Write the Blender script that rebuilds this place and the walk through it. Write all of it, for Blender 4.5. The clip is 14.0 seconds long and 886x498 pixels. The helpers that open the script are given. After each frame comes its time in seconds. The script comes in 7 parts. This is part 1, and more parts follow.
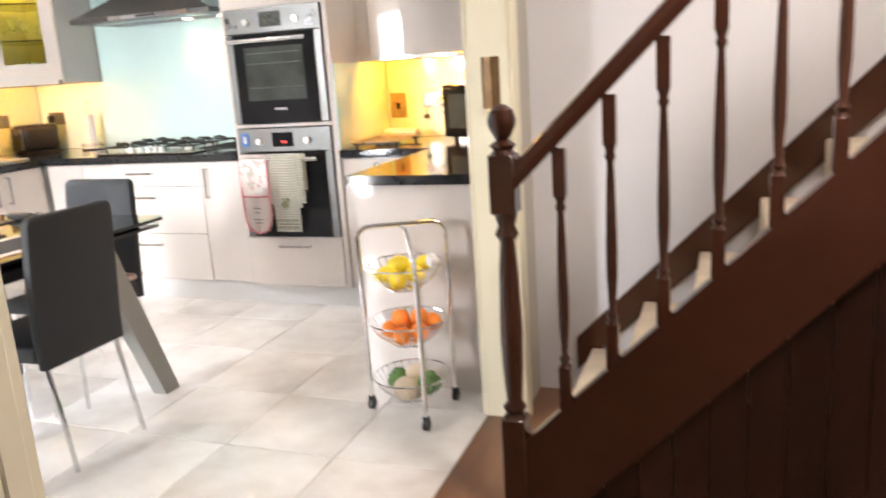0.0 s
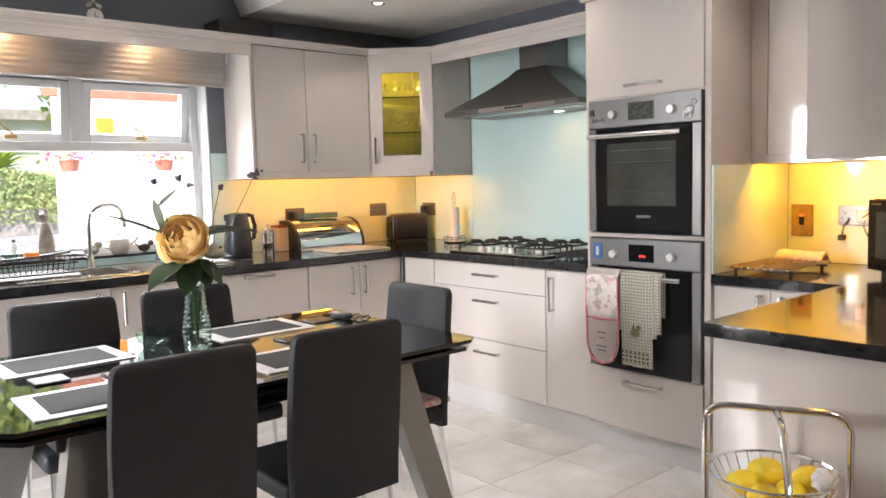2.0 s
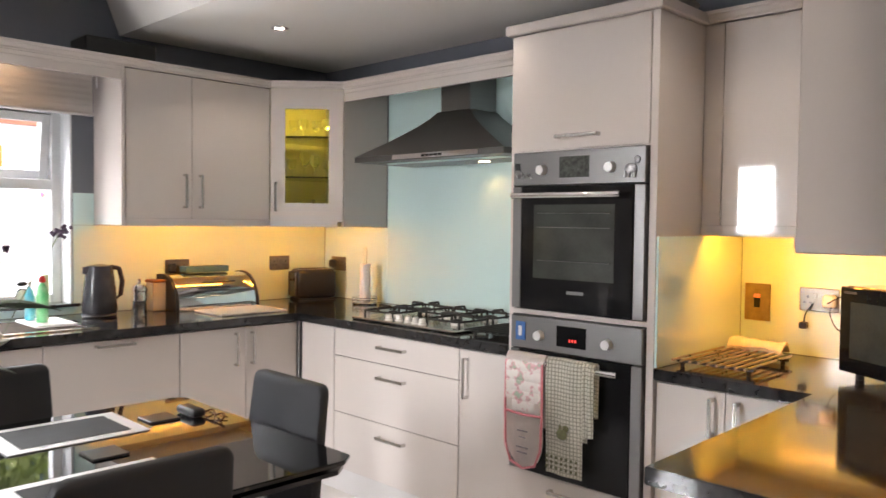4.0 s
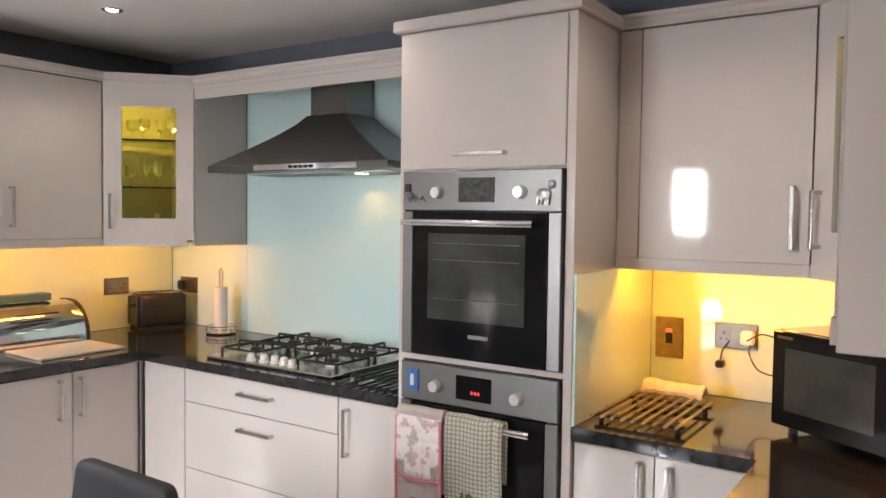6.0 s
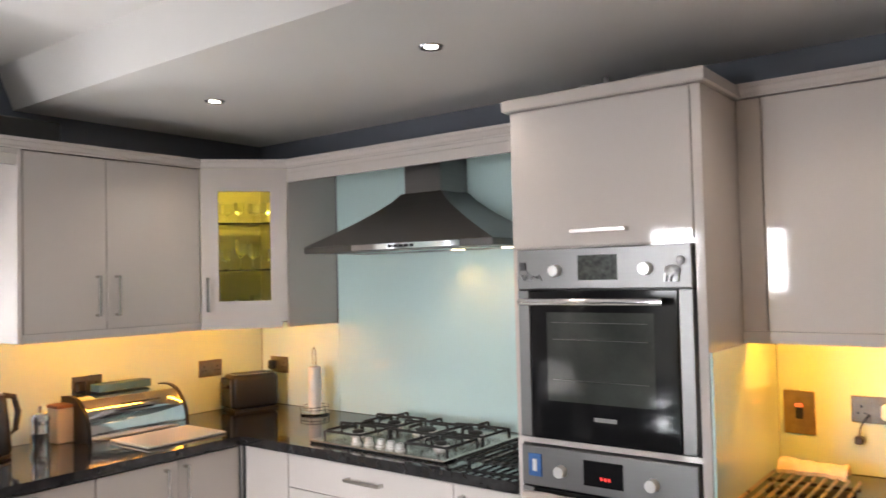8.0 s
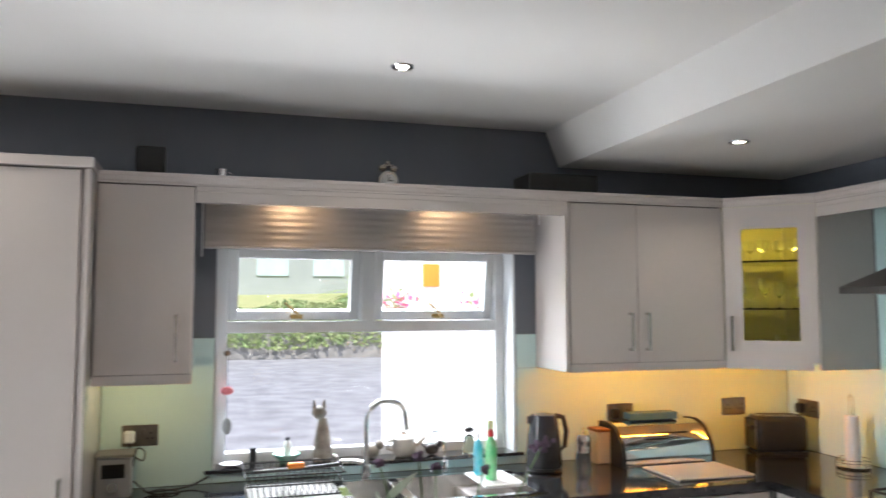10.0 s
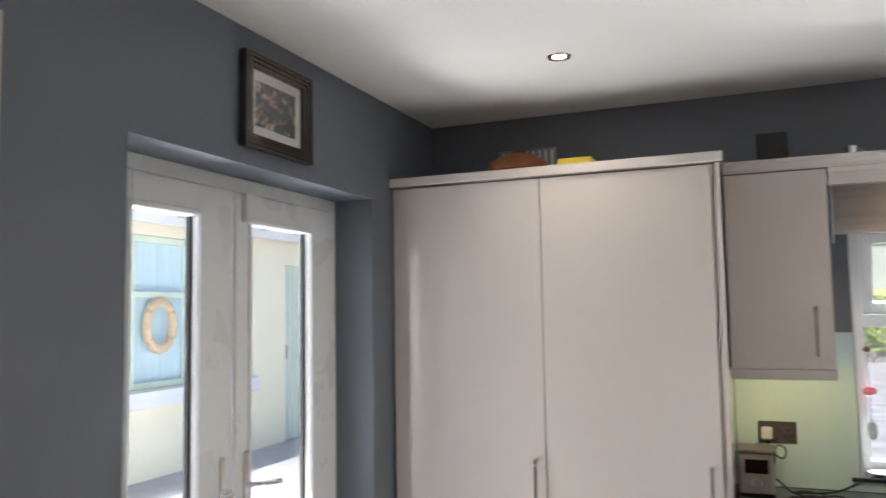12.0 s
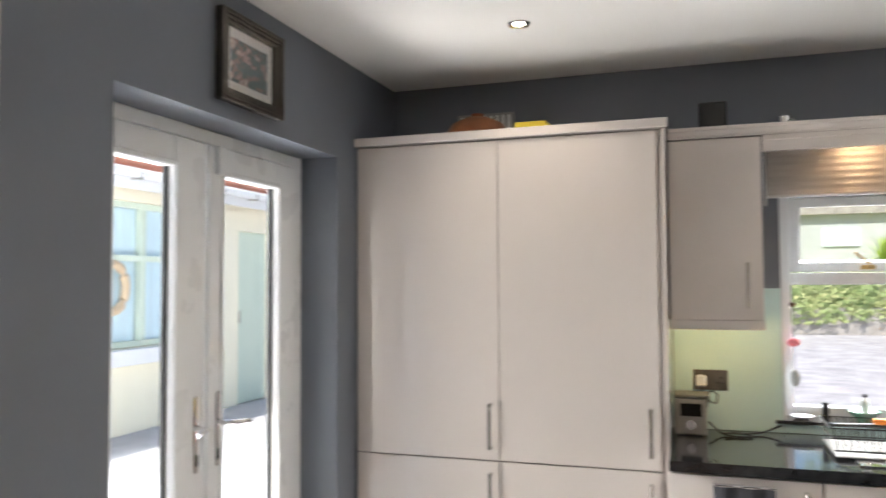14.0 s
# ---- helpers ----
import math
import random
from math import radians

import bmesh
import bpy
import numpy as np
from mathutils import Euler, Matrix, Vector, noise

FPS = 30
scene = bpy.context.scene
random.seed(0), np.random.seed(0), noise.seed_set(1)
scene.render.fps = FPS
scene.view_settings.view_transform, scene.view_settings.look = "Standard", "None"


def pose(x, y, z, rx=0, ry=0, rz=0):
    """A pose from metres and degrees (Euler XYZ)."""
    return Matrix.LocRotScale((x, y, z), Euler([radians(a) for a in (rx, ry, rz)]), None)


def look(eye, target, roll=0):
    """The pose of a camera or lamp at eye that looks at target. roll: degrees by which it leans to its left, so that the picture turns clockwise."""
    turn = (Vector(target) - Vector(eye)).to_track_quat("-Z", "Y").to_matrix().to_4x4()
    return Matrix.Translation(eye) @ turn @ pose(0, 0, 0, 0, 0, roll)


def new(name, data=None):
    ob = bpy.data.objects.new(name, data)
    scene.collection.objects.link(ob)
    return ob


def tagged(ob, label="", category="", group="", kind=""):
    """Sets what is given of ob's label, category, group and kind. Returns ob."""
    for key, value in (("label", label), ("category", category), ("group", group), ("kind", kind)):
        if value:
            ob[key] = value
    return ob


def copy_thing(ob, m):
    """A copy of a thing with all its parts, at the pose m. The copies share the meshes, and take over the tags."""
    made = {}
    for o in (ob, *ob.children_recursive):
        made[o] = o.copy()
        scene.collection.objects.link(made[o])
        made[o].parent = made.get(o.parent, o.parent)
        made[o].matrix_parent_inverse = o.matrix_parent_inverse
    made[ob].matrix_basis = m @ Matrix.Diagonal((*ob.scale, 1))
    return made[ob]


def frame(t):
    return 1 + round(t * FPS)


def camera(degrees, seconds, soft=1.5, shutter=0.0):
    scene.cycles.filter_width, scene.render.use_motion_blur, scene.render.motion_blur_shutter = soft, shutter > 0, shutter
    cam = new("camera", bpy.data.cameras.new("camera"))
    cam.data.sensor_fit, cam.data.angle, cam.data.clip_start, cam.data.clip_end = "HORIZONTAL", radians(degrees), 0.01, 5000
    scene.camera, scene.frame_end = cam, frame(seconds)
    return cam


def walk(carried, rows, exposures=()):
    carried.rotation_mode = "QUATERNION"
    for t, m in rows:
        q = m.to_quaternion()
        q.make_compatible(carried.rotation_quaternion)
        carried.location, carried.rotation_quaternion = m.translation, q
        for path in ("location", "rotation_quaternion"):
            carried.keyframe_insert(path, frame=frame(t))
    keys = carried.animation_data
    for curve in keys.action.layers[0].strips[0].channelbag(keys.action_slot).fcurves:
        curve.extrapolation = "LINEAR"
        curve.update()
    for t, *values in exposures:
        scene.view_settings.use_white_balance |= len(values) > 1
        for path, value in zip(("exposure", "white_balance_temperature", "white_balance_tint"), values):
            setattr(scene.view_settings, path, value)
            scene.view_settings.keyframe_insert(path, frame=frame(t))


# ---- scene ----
cam = camera(59.6, 14.0, shutter=0.35)
PATH = [
    (0, (0.048, 0.209, 1.31), (-0.637, 2.033, 0.857), -3.8),
    (0.5, (-0.085, 0.426, 1.365), (-1.055, 2.137, 1.002), -4.4),
    (1, (-0.152, 0.632, 1.359), (-1.398, 2.173, 1.085), -4.1),
    (1.5, (-0.192, 0.828, 1.35), (-1.597, 2.237, 1.146), -2.8),
    (2, (-0.228, 0.996, 1.34), (-1.729, 2.307, 1.164), -1.5),
    (2.5, (-0.291, 1.209, 1.375), (-1.84, 2.466, 1.222), -0.7),
    (3, (-0.369, 1.339, 1.404), (-1.908, 2.609, 1.274), -0.2),
    (3.5, (-0.442, 1.469, 1.414), (-1.945, 2.784, 1.313), 0.3),
    (4, (-0.591, 1.564, 1.421), (-1.989, 2.992, 1.349), 0.7),
    (6.3, (-1.064, 1.875, 1.556), (-2.112, 3.576, 1.49), 0.8),
    (6.5, (-1.122, 1.855, 1.529), (-2.13, 3.583, 1.503), 0.8),
    (7, (-1.198, 1.81, 1.582), (-2.187, 3.548, 1.563), 0.1),
    (7.2, (-1.212, 1.796, 1.59), (-2.211, 3.528, 1.589), -0.2),
    (9.5, (-1.152, 1.71, 1.675), (-2.948, 2.577, 1.819), -0.4),
    (10, (-1.183, 1.619, 1.682), (-3.091, 2.199, 1.831), -0.1),
    (10.5, (-1.197, 1.569, 1.66), (-3.172, 1.843, 1.82), -0.2),
    (11, (-1.228, 1.482, 1.653), (-3.219, 1.395, 1.815), -0.4),
    (11.1, (-1.234, 1.466, 1.645), (-3.22, 1.301, 1.814), -0.4),
    (11.5, (-1.232, 1.395, 1.661), (-3.176, 0.95, 1.824), -0.5),
    (12, (-1.243, 1.31, 1.655), (-3.09, 0.558, 1.816), -0.9),
    (12.5, (-1.245, 1.274, 1.653), (-3.012, 0.348, 1.801), -1.1),
    (13, (-1.199, 1.293, 1.629), (-2.937, 0.311, 1.753), -1.0),
    (13.5, (-1.119, 1.299, 1.606), (-2.885, 0.366, 1.7), -0.9),
    (14, (-1.068, 1.324, 1.571), (-2.964, 0.691, 1.662), -0.3),
]
EXPOSURES = [(0, 1.53, 6550, 11), (1, 1.23, 6550, 11), (1.5, 1.08, 6550, 12), (2, 0.83, 6600, 13), (2.5, 0.78, 6600, 14), (3, 0.65, 6600, 14), (4, 0.6, 6700, 14), (6.5, 0.6, 6550, 14), (7.2, 0.6, 6550, 14), (9.5, 0.35, 6300, 10), (11, 0.3, 6050, 9), (12, 0.5, 6400, 9), (13, 0.7, 6650, 9), (14, 0.7, 6650, 9)]
walk(cam, [(t, look(eye, target, roll)) for t, eye, target, roll in PATH], EXPOSURES)


# ---- world, sun and lamps ----
world = bpy.data.worlds.new("sky")
scene.world = world
world.use_nodes = True
wn = world.node_tree.nodes
sky = wn.new("ShaderNodeTexSky")
sky.sky_type, sky.sun_disc = "NISHITA", False
sky.sun_elevation, sky.sun_rotation = radians(55.5), radians(102)
world.node_tree.links.new(sky.outputs[0], wn["Background"].inputs[0])
wn["Background"].inputs[1].default_value = 0.15


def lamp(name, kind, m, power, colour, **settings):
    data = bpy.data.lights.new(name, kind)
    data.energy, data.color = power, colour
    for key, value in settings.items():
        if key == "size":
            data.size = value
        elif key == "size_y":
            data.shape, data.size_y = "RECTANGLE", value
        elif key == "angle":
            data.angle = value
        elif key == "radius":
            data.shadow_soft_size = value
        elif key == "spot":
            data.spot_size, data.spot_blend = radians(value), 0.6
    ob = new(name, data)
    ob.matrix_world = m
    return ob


lamp("sun", "SUN", look((7, -1.5, 10.4), (0, 0, 0)), 5.0, (1.0, 0.95, 0.87), angle=radians(0.6))
WARM, LED, DAY = (1.0, 0.88, 0.74), (1.0, 0.36, 0.028), (0.93, 0.965, 1.0)
# daylight that comes in by the window and the glazed doors
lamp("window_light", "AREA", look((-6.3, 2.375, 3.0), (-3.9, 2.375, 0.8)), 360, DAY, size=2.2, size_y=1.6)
lamp("door_light", "AREA", look((-4.25, -4.2, 2.45), (-2.9, 2.5, 0.9)), 1400, DAY, size=3.6, size_y=2.3)
# light thrown up by the sunlit paving and gravel
lamp("paving_light", "AREA", look((-3.1, -1.65, -0.02), (-2.6, 1.6, 2.5)), 130, (1.0, 0.97, 0.93), size=1.4, size_y=1.4)
lamp("gravel_light", "AREA", look((-6.3, 2.375, 0.05), (-3.4, 2.375, 2.5)), 62, (1.0, 0.98, 0.95), size=1.8, size_y=0.7)
# added fill lamp under the hall ceiling; no fitting there, it brightens the stair wall
lamp("hall_fill", "AREA", look((0.6, 1.65, 2.56), (0.5, 2.0, 0)), 25, (1.0, 0.92, 0.84), size=0.4, size_y=0.4)
SPOTS = [(-3.94, 2.30, 2.58), (-3.97, 0.67, 2.58), (-4.00, 3.83, 2.40), (-2.80, 3.83, 2.40), (-2.49, 0.70, 2.58), (-2.45, 2.30, 2.58), (-1.60, 3.83, 2.40)]
for x, y, z in SPOTS:
    lamp("downlight_beam", "SPOT", look((x, y, z - 0.012), (x, y, 0)), 7.5, WARM, radius=0.03, spot=125)
# warm strips under the wall cupboards
lamp("strip_light", "AREA", look((-4.475, 3.64, 1.402), (-4.79, 3.64, 1.08)), 3.2, LED, size=0.80, size_y=0.03)
lamp("strip_light", "AREA", look((-4.38, 4.28, 1.402), (-4.62, 4.68, 1.08)), 2.4, LED, size=0.34, size_y=0.03)
lamp("strip_light", "AREA", look((-1.55, 4.40, 1.402), (-1.55, 4.64, 1.02)), 4.3, LED, size=0.70, size_y=0.03)
lamp("strip_light", "AREA", look((-1.10, 3.60, 1.402), (-0.81, 3.60, 1.02)), 3.2, LED, size=0.9, size_y=0.03)
lamp("strip_light", "AREA", look((-4.475, 1.38, 1.400), (-4.80, 1.38, 1.10)), 0.7, (1.0, 0.74, 0.36), size=0.30, size_y=0.03)
lamp("hood_lamp", "SPOT", look((-3.27, 4.60, 1.730), (-3.27, 4.72, 1.35)), 1.6, (1.0, 0.50, 0.15), radius=0.03, spot=105)
lamp("hood_lamp", "SPOT", look((-3.00, 4.60, 1.730), (-3.00, 4.72, 1.35)), 1.6, (1.0, 0.50, 0.15), radius=0.03, spot=105)
lamp("cabinet_lamp", "POINT", pose(-4.46, 4.42, 2.10), 1.7, (1.0, 0.74, 0.12), radius=0.04)
lamp("cabinet_lamp", "POINT", pose(-1.14, 4.44, 2.10), 1.3, (1.0, 0.74, 0.12), radius=0.04)



# ---- materials ----
def material(name, colour, rough=0.5, metal=0.0, vary=0.12, scale=8.0, bump=0.05, fine=120.0, coat=0.0, second=None, stretch=(1, 1, 1), ior=1.45, jitter=False):
    """A surface with stains at one scale, grain at another, and fine relief."""
    m = bpy.data.materials.new(name)
    m.use_nodes = True
    n, l = m.node_tree.nodes, m.node_tree.links
    b = n["Principled BSDF"]
    tc, mp = n.new("ShaderNodeTexCoord"), n.new("ShaderNodeMapping")
    mp.inputs["Scale"].default_value = stretch
    l.new(tc.outputs["Object"], mp.inputs["Vector"])
    if jitter:
        info, far = n.new("ShaderNodeObjectInfo"), n.new("ShaderNodeMath")
        far.operation, far.inputs[1].default_value = "MULTIPLY", 60.0
        l.new(info.outputs["Random"], far.inputs[0])
        l.new(far.outputs[0], mp.inputs["Location"])
    big, small = n.new("ShaderNodeTexNoise"), n.new("ShaderNodeTexNoise")
    big.inputs["Scale"].default_value, big.inputs["Detail"].default_value = scale, 5
    small.inputs["Scale"].default_value, small.inputs["Detail"].default_value = fine, 3
    for t in (big, small):
        l.new(mp.outputs[0], t.inputs["Vector"])
    mixer = n.new("ShaderNodeMix")
    mixer.data_type = "RGBA"
    dark = second or tuple(c * (1 - vary) for c in colour)
    light = colour if second else tuple(min(1, c * (1 + vary * 0.5)) for c in colour)
    mixer.inputs[6].default_value, mixer.inputs[7].default_value = (*dark, 1), (*light, 1)
    add = n.new("ShaderNodeMath")
    add.operation, add.use_clamp = "MULTIPLY_ADD", True
    add.inputs[1].default_value = 0.35
    ramp = n.new("ShaderNodeMapRange")
    ramp.inputs[1].default_value, ramp.inputs[2].default_value = 0.3, 0.7
    ramp.inputs[3].default_value, ramp.inputs[4].default_value = -0.15, 0.8
    l.new(big.outputs[0], ramp.inputs[0])
    l.new(small.outputs[0], add.inputs[0])
    l.new(ramp.outputs[0], add.inputs[2])
    l.new(add.outputs[0], mixer.inputs[0])
    l.new(mixer.outputs[2], b.inputs["Base Color"])
    rr = n.new("ShaderNodeMapRange")
    rr.inputs[3].default_value, rr.inputs[4].default_value = max(0.0, rough * 0.82), min(1.0, rough * 1.22)
    l.new(big.outputs[0], rr.inputs[0])
    l.new(rr.outputs[0], b.inputs["Roughness"])
    b.inputs["Metallic"].default_value, b.inputs["Coat Weight"].default_value, b.inputs["IOR"].default_value = metal, coat, ior
    b.inputs["Coat Roughness"].default_value = 0.04
    if bump:
        bm_ = n.new("ShaderNodeBump")
        bm_.inputs["Strength"].default_value, bm_.inputs["Distance"].default_value = bump, 0.004
        l.new(small.outputs[0], bm_.inputs["Height"])
        l.new(bm_.outputs[0], b.inputs["Normal"])
    return m


def glass(name, colour=(1, 1, 1), rough=0.0, bump=0.0, scale=60.0, clear=0.85):
    """A thin pane: mostly clear, with a gloss that grows at a glancing angle."""
    m = bpy.data.materials.new(name)
    m.use_nodes = True
    n, l = m.node_tree.nodes, m.node_tree.links
    n.remove(n["Principled BSDF"])
    tr, gl, mix, lw, pw, fr = n.new("ShaderNodeBsdfTransparent"), n.new("ShaderNodeBsdfGlossy"), n.new("ShaderNodeMixShader"), n.new("ShaderNodeLayerWeight"), n.new("ShaderNodeMath"), n.new("ShaderNodeMath")
    tr.inputs[0].default_value = (*colour, 1)
    gl.inputs["Roughness"].default_value = rough
    pw.operation, pw.inputs[1].default_value = "POWER", 4.0
    fr.operation, fr.inputs[1].default_value, fr.inputs[2].default_value, fr.use_clamp = "MULTIPLY_ADD", 0.5, 0.03, True
    l.new(lw.outputs["Facing"], pw.inputs[0])
    l.new(pw.outputs[0], fr.inputs[0])
    if bump:
        tx, bp = n.new("ShaderNodeTexNoise"), n.new("ShaderNodeBump")
        tx.inputs["Scale"].default_value = scale
        bp.inputs["Strength"].default_value = bump
        l.new(tx.outputs[0], bp.inputs["Height"])
        l.new(bp.outputs[0], gl.inputs["Normal"])
        l.new(bp.outputs[0], lw.inputs["Normal"])
    l.new(fr.outputs[0], mix.inputs[0])
    l.new(tr.outputs[0], mix.inputs[1])
    l.new(gl.outputs[0], mix.inputs[2])
    l.new(mix.outputs[0], n["Material Output"].inputs["Surface"])
    return m


def solid_glass(name, colour, rough=0.02):
    m = bpy.data.materials.new(name)
    m.use_nodes = True
    b = m.node_tree.nodes["Principled BSDF"]
    b.inputs["Base Color"].default_value, b.inputs["Roughness"].default_value = (*colour, 1), rough
    b.inputs["Transmission Weight"].default_value, b.inputs["IOR"].default_value = 1.0, 1.45
    return m


def crystal(name, colour, rough=0.0):
    m = bpy.data.materials.new(name)
    m.use_nodes = True
    n = m.node_tree.nodes
    n.remove(n["Principled BSDF"])
    g = n.new("ShaderNodeBsdfGlass")
    g.inputs["Color"].default_value, g.inputs["Roughness"].default_value, g.inputs["IOR"].default_value = (*colour, 1), rough, 1.45
    m.node_tree.links.new(g.outputs[0], n["Material Output"].inputs[0])
    return m


def glow(name, colour, strength):
    m = bpy.data.materials.new(name)
    m.use_nodes = True
    b = m.node_tree.nodes["Principled BSDF"]
    b.inputs["Base Color"].default_value = (*colour, 1)
    b.inputs["Emission Color"].default_value, b.inputs["Emission Strength"].default_value = (*colour, 1), strength
    return m


GREY_PAINT = material("grey wall paint", (0.165, 0.182, 0.216), 0.50, vary=0.08, scale=2.5, bump=0.08, fine=260)
WHITE_PAINT = material("white ceiling paint", (0.80, 0.79, 0.77), 0.7, vary=0.03, scale=2, bump=0.05, fine=220)
RENDER_IN = material("white reveal paint", (0.74, 0.76, 0.78), 0.5, vary=0.04, scale=3)
HALL_PAINT = material("lilac white hall paint", (0.72, 0.70, 0.72), 0.6, vary=0.05, scale=2, bump=0.06, fine=220)
BEIGE_PAINT = material("beige hall paint", (0.50, 0.46, 0.40), 0.6, vary=0.06, scale=2, bump=0.06, fine=220)
CREAM = material("cream gloss woodwork", (0.78, 0.72, 0.55), 0.3, vary=0.07, scale=5, bump=0.06, fine=60, stretch=(1, 1, 0.2))
GLOSS = material("cashmere gloss", (0.63, 0.575, 0.54), 0.055, vary=0.03, scale=1.5, bump=0.004, fine=30, coat=0.2)
CARCASS = material("cashmere edge", (0.59, 0.54, 0.51), 0.22, vary=0.04, scale=3, bump=0.01, fine=60, coat=0.3)
INNER = material("cupboard inside", (0.70, 0.66, 0.50), 0.4, vary=0.05, scale=4, bump=0.02)
PLINTH = material("plinth", (0.62, 0.60, 0.59), 0.3, vary=0.06, scale=3, bump=0.02)
STONE = material("black worktop", (0.012, 0.012, 0.013), 0.09, vary=0.5, scale=30, bump=0.01, fine=500, second=(0.03, 0.03, 0.032), coat=0.3)
SPLASH = material("mint glass splashback", (0.60, 0.79, 0.78), 0.05, vary=0.02, scale=1, bump=0.0, fine=40, coat=0.7)
STEEL = material("brushed steel", (0.18, 0.176, 0.172), 0.38, metal=1.0, vary=0.04, scale=6, bump=0.008, fine=200, stretch=(1, 1, 30))
HOOD_STEEL = material("dark brushed steel", (0.23, 0.225, 0.22), 0.30, metal=1.0, vary=0.05, scale=6, bump=0.006, fine=160, stretch=(1, 1, 25))
NICKEL = material("satin nickel", (0.55, 0.53, 0.50), 0.25, metal=1.0, vary=0.08, scale=30, bump=0.01)
CHROME = material("chrome", (0.82, 0.82, 0.83), 0.06, metal=1.0, vary=0.05, scale=30, bump=0.0)
BRASS = material("aged brass", (0.55, 0.38, 0.16), 0.3, metal=1.0, vary=0.2, scale=30, bump=0.02)
BLACK_GLASS = material("black oven glass", (0.010, 0.010, 0.011), 0.06, vary=0.2, scale=4, bump=0.0, coat=0.0, ior=1.32)
BLACK = material("black plastic", (0.018, 0.018, 0.019), 0.35, vary=0.2, scale=30, bump=0.03)
IRON = material("cast iron", (0.02, 0.02, 0.02), 0.5, vary=0.3, scale=60, bump=0.15)
LEATHER = material("dark grey leatherette", (0.017, 0.018, 0.022), 0.55, vary=0.2, scale=6, bump=0.18, fine=420)
TABLE_GLASS = material("black table glass", (0.008, 0.008, 0.009), 0.015, vary=0.2, scale=5, bump=0.0, coat=0.6)
LEG_GREY = material("grey table leg", (0.30, 0.29, 0.27), 0.35, vary=0.08, scale=8, bump=0.02, metal=0.3)
UPVC = material("white upvc", (0.80, 0.81, 0.82), 0.28, vary=0.03, scale=4, bump=0.01)
TILE = material("cream marble tile", (0.84, 0.82, 0.80), 0.08, vary=0.1, scale=3.2, bump=0.006, fine=14, second=(0.60, 0.565, 0.54), coat=0.3, jitter=True)
GROUT = material("grey grout", (0.20, 0.19, 0.18), 0.8, vary=0.15, scale=20)
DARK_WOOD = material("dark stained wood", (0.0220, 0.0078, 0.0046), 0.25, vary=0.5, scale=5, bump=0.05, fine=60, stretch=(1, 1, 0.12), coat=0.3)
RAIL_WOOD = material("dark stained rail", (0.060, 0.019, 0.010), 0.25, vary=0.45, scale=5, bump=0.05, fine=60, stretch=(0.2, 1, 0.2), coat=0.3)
HALL_WOOD = material("brown hall floor", (0.20, 0.095, 0.05), 0.3, vary=0.4, scale=5, bump=0.04, fine=70, stretch=(1, 0.12, 1), coat=0.2)
CARPET = material("cream carpet", (0.66, 0.55, 0.42), 0.95, vary=0.15, scale=12, bump=0.6, fine=300)
PANE = glass("window glass")
GASKET = material("grey glazing bead", (0.010, 0.010, 0.011), 0.5)


# ---- helpers for shapes ----
ORIGIN = {}


def thing(name, at, label, category, group="", kind=""):
    ob = new(name)
    ob.location = at
    ob.empty_display_size = 0.1
    ORIGIN[ob] = Vector(at)
    return tagged(ob, label, category, group, kind)


def part(name, bm, mat, parent=None, label="", smooth=False, kind=""):
    """Links a bmesh, made in world places, as one mesh under a thing or a part."""
    base = ORIGIN.get(parent, Vector())
    if base.length:
        bmesh.ops.translate(bm, verts=bm.verts, vec=-base)
    data = bpy.data.meshes.new(name)
    bmesh.ops.recalc_face_normals(bm, faces=bm.faces)
    if smooth:
        for f in bm.faces:
            f.smooth = True
    bm.to_mesh(data)
    bm.free()
    if smooth:
        data.set_sharp_from_angle(angle=radians(38))
    data.materials.append(mat)
    ob = new(name, data)
    if parent:
        ob.parent = parent
        ORIGIN[ob] = base
    return tagged(ob, label, kind=kind)


def lone(name, bm, mat, label, category, kind="", smooth=False, group=""):
    return tagged(part(name, bm, mat, None, label, smooth), "", category, group, kind)


def bx(bm, x0, y0, z0, x1, y1, z1, bevel=0.0, seg=1):
    m = Matrix.LocRotScale(((x0 + x1) / 2, (y0 + y1) / 2, (z0 + z1) / 2), None, (abs(x1 - x0), abs(y1 - y0), abs(z1 - z0)))
    made = bmesh.ops.create_cube(bm, size=1, matrix=m)["verts"]
    if bevel:
        edges = {e for v in made for e in v.link_edges}
        bmesh.ops.bevel(bm, geom=list(edges), offset=bevel, segments=seg, affect="EDGES", profile=0.5)
    return bm


def box(*a, **k):
    return bx(bmesh.new(), *a, **k)


def rod(bm, a, b, r, r2=None, seg=10, caps=True):
    a, b = Vector(a), Vector(b)
    turn = (b - a).to_track_quat("Z", "Y").to_matrix().to_4x4()
    m = Matrix.Translation((a + b) / 2) @ turn
    bmesh.ops.create_cone(bm, cap_ends=caps, segments=seg, radius1=r, radius2=r if r2 is None else r2, depth=(b - a).length, matrix=m)
    return bm


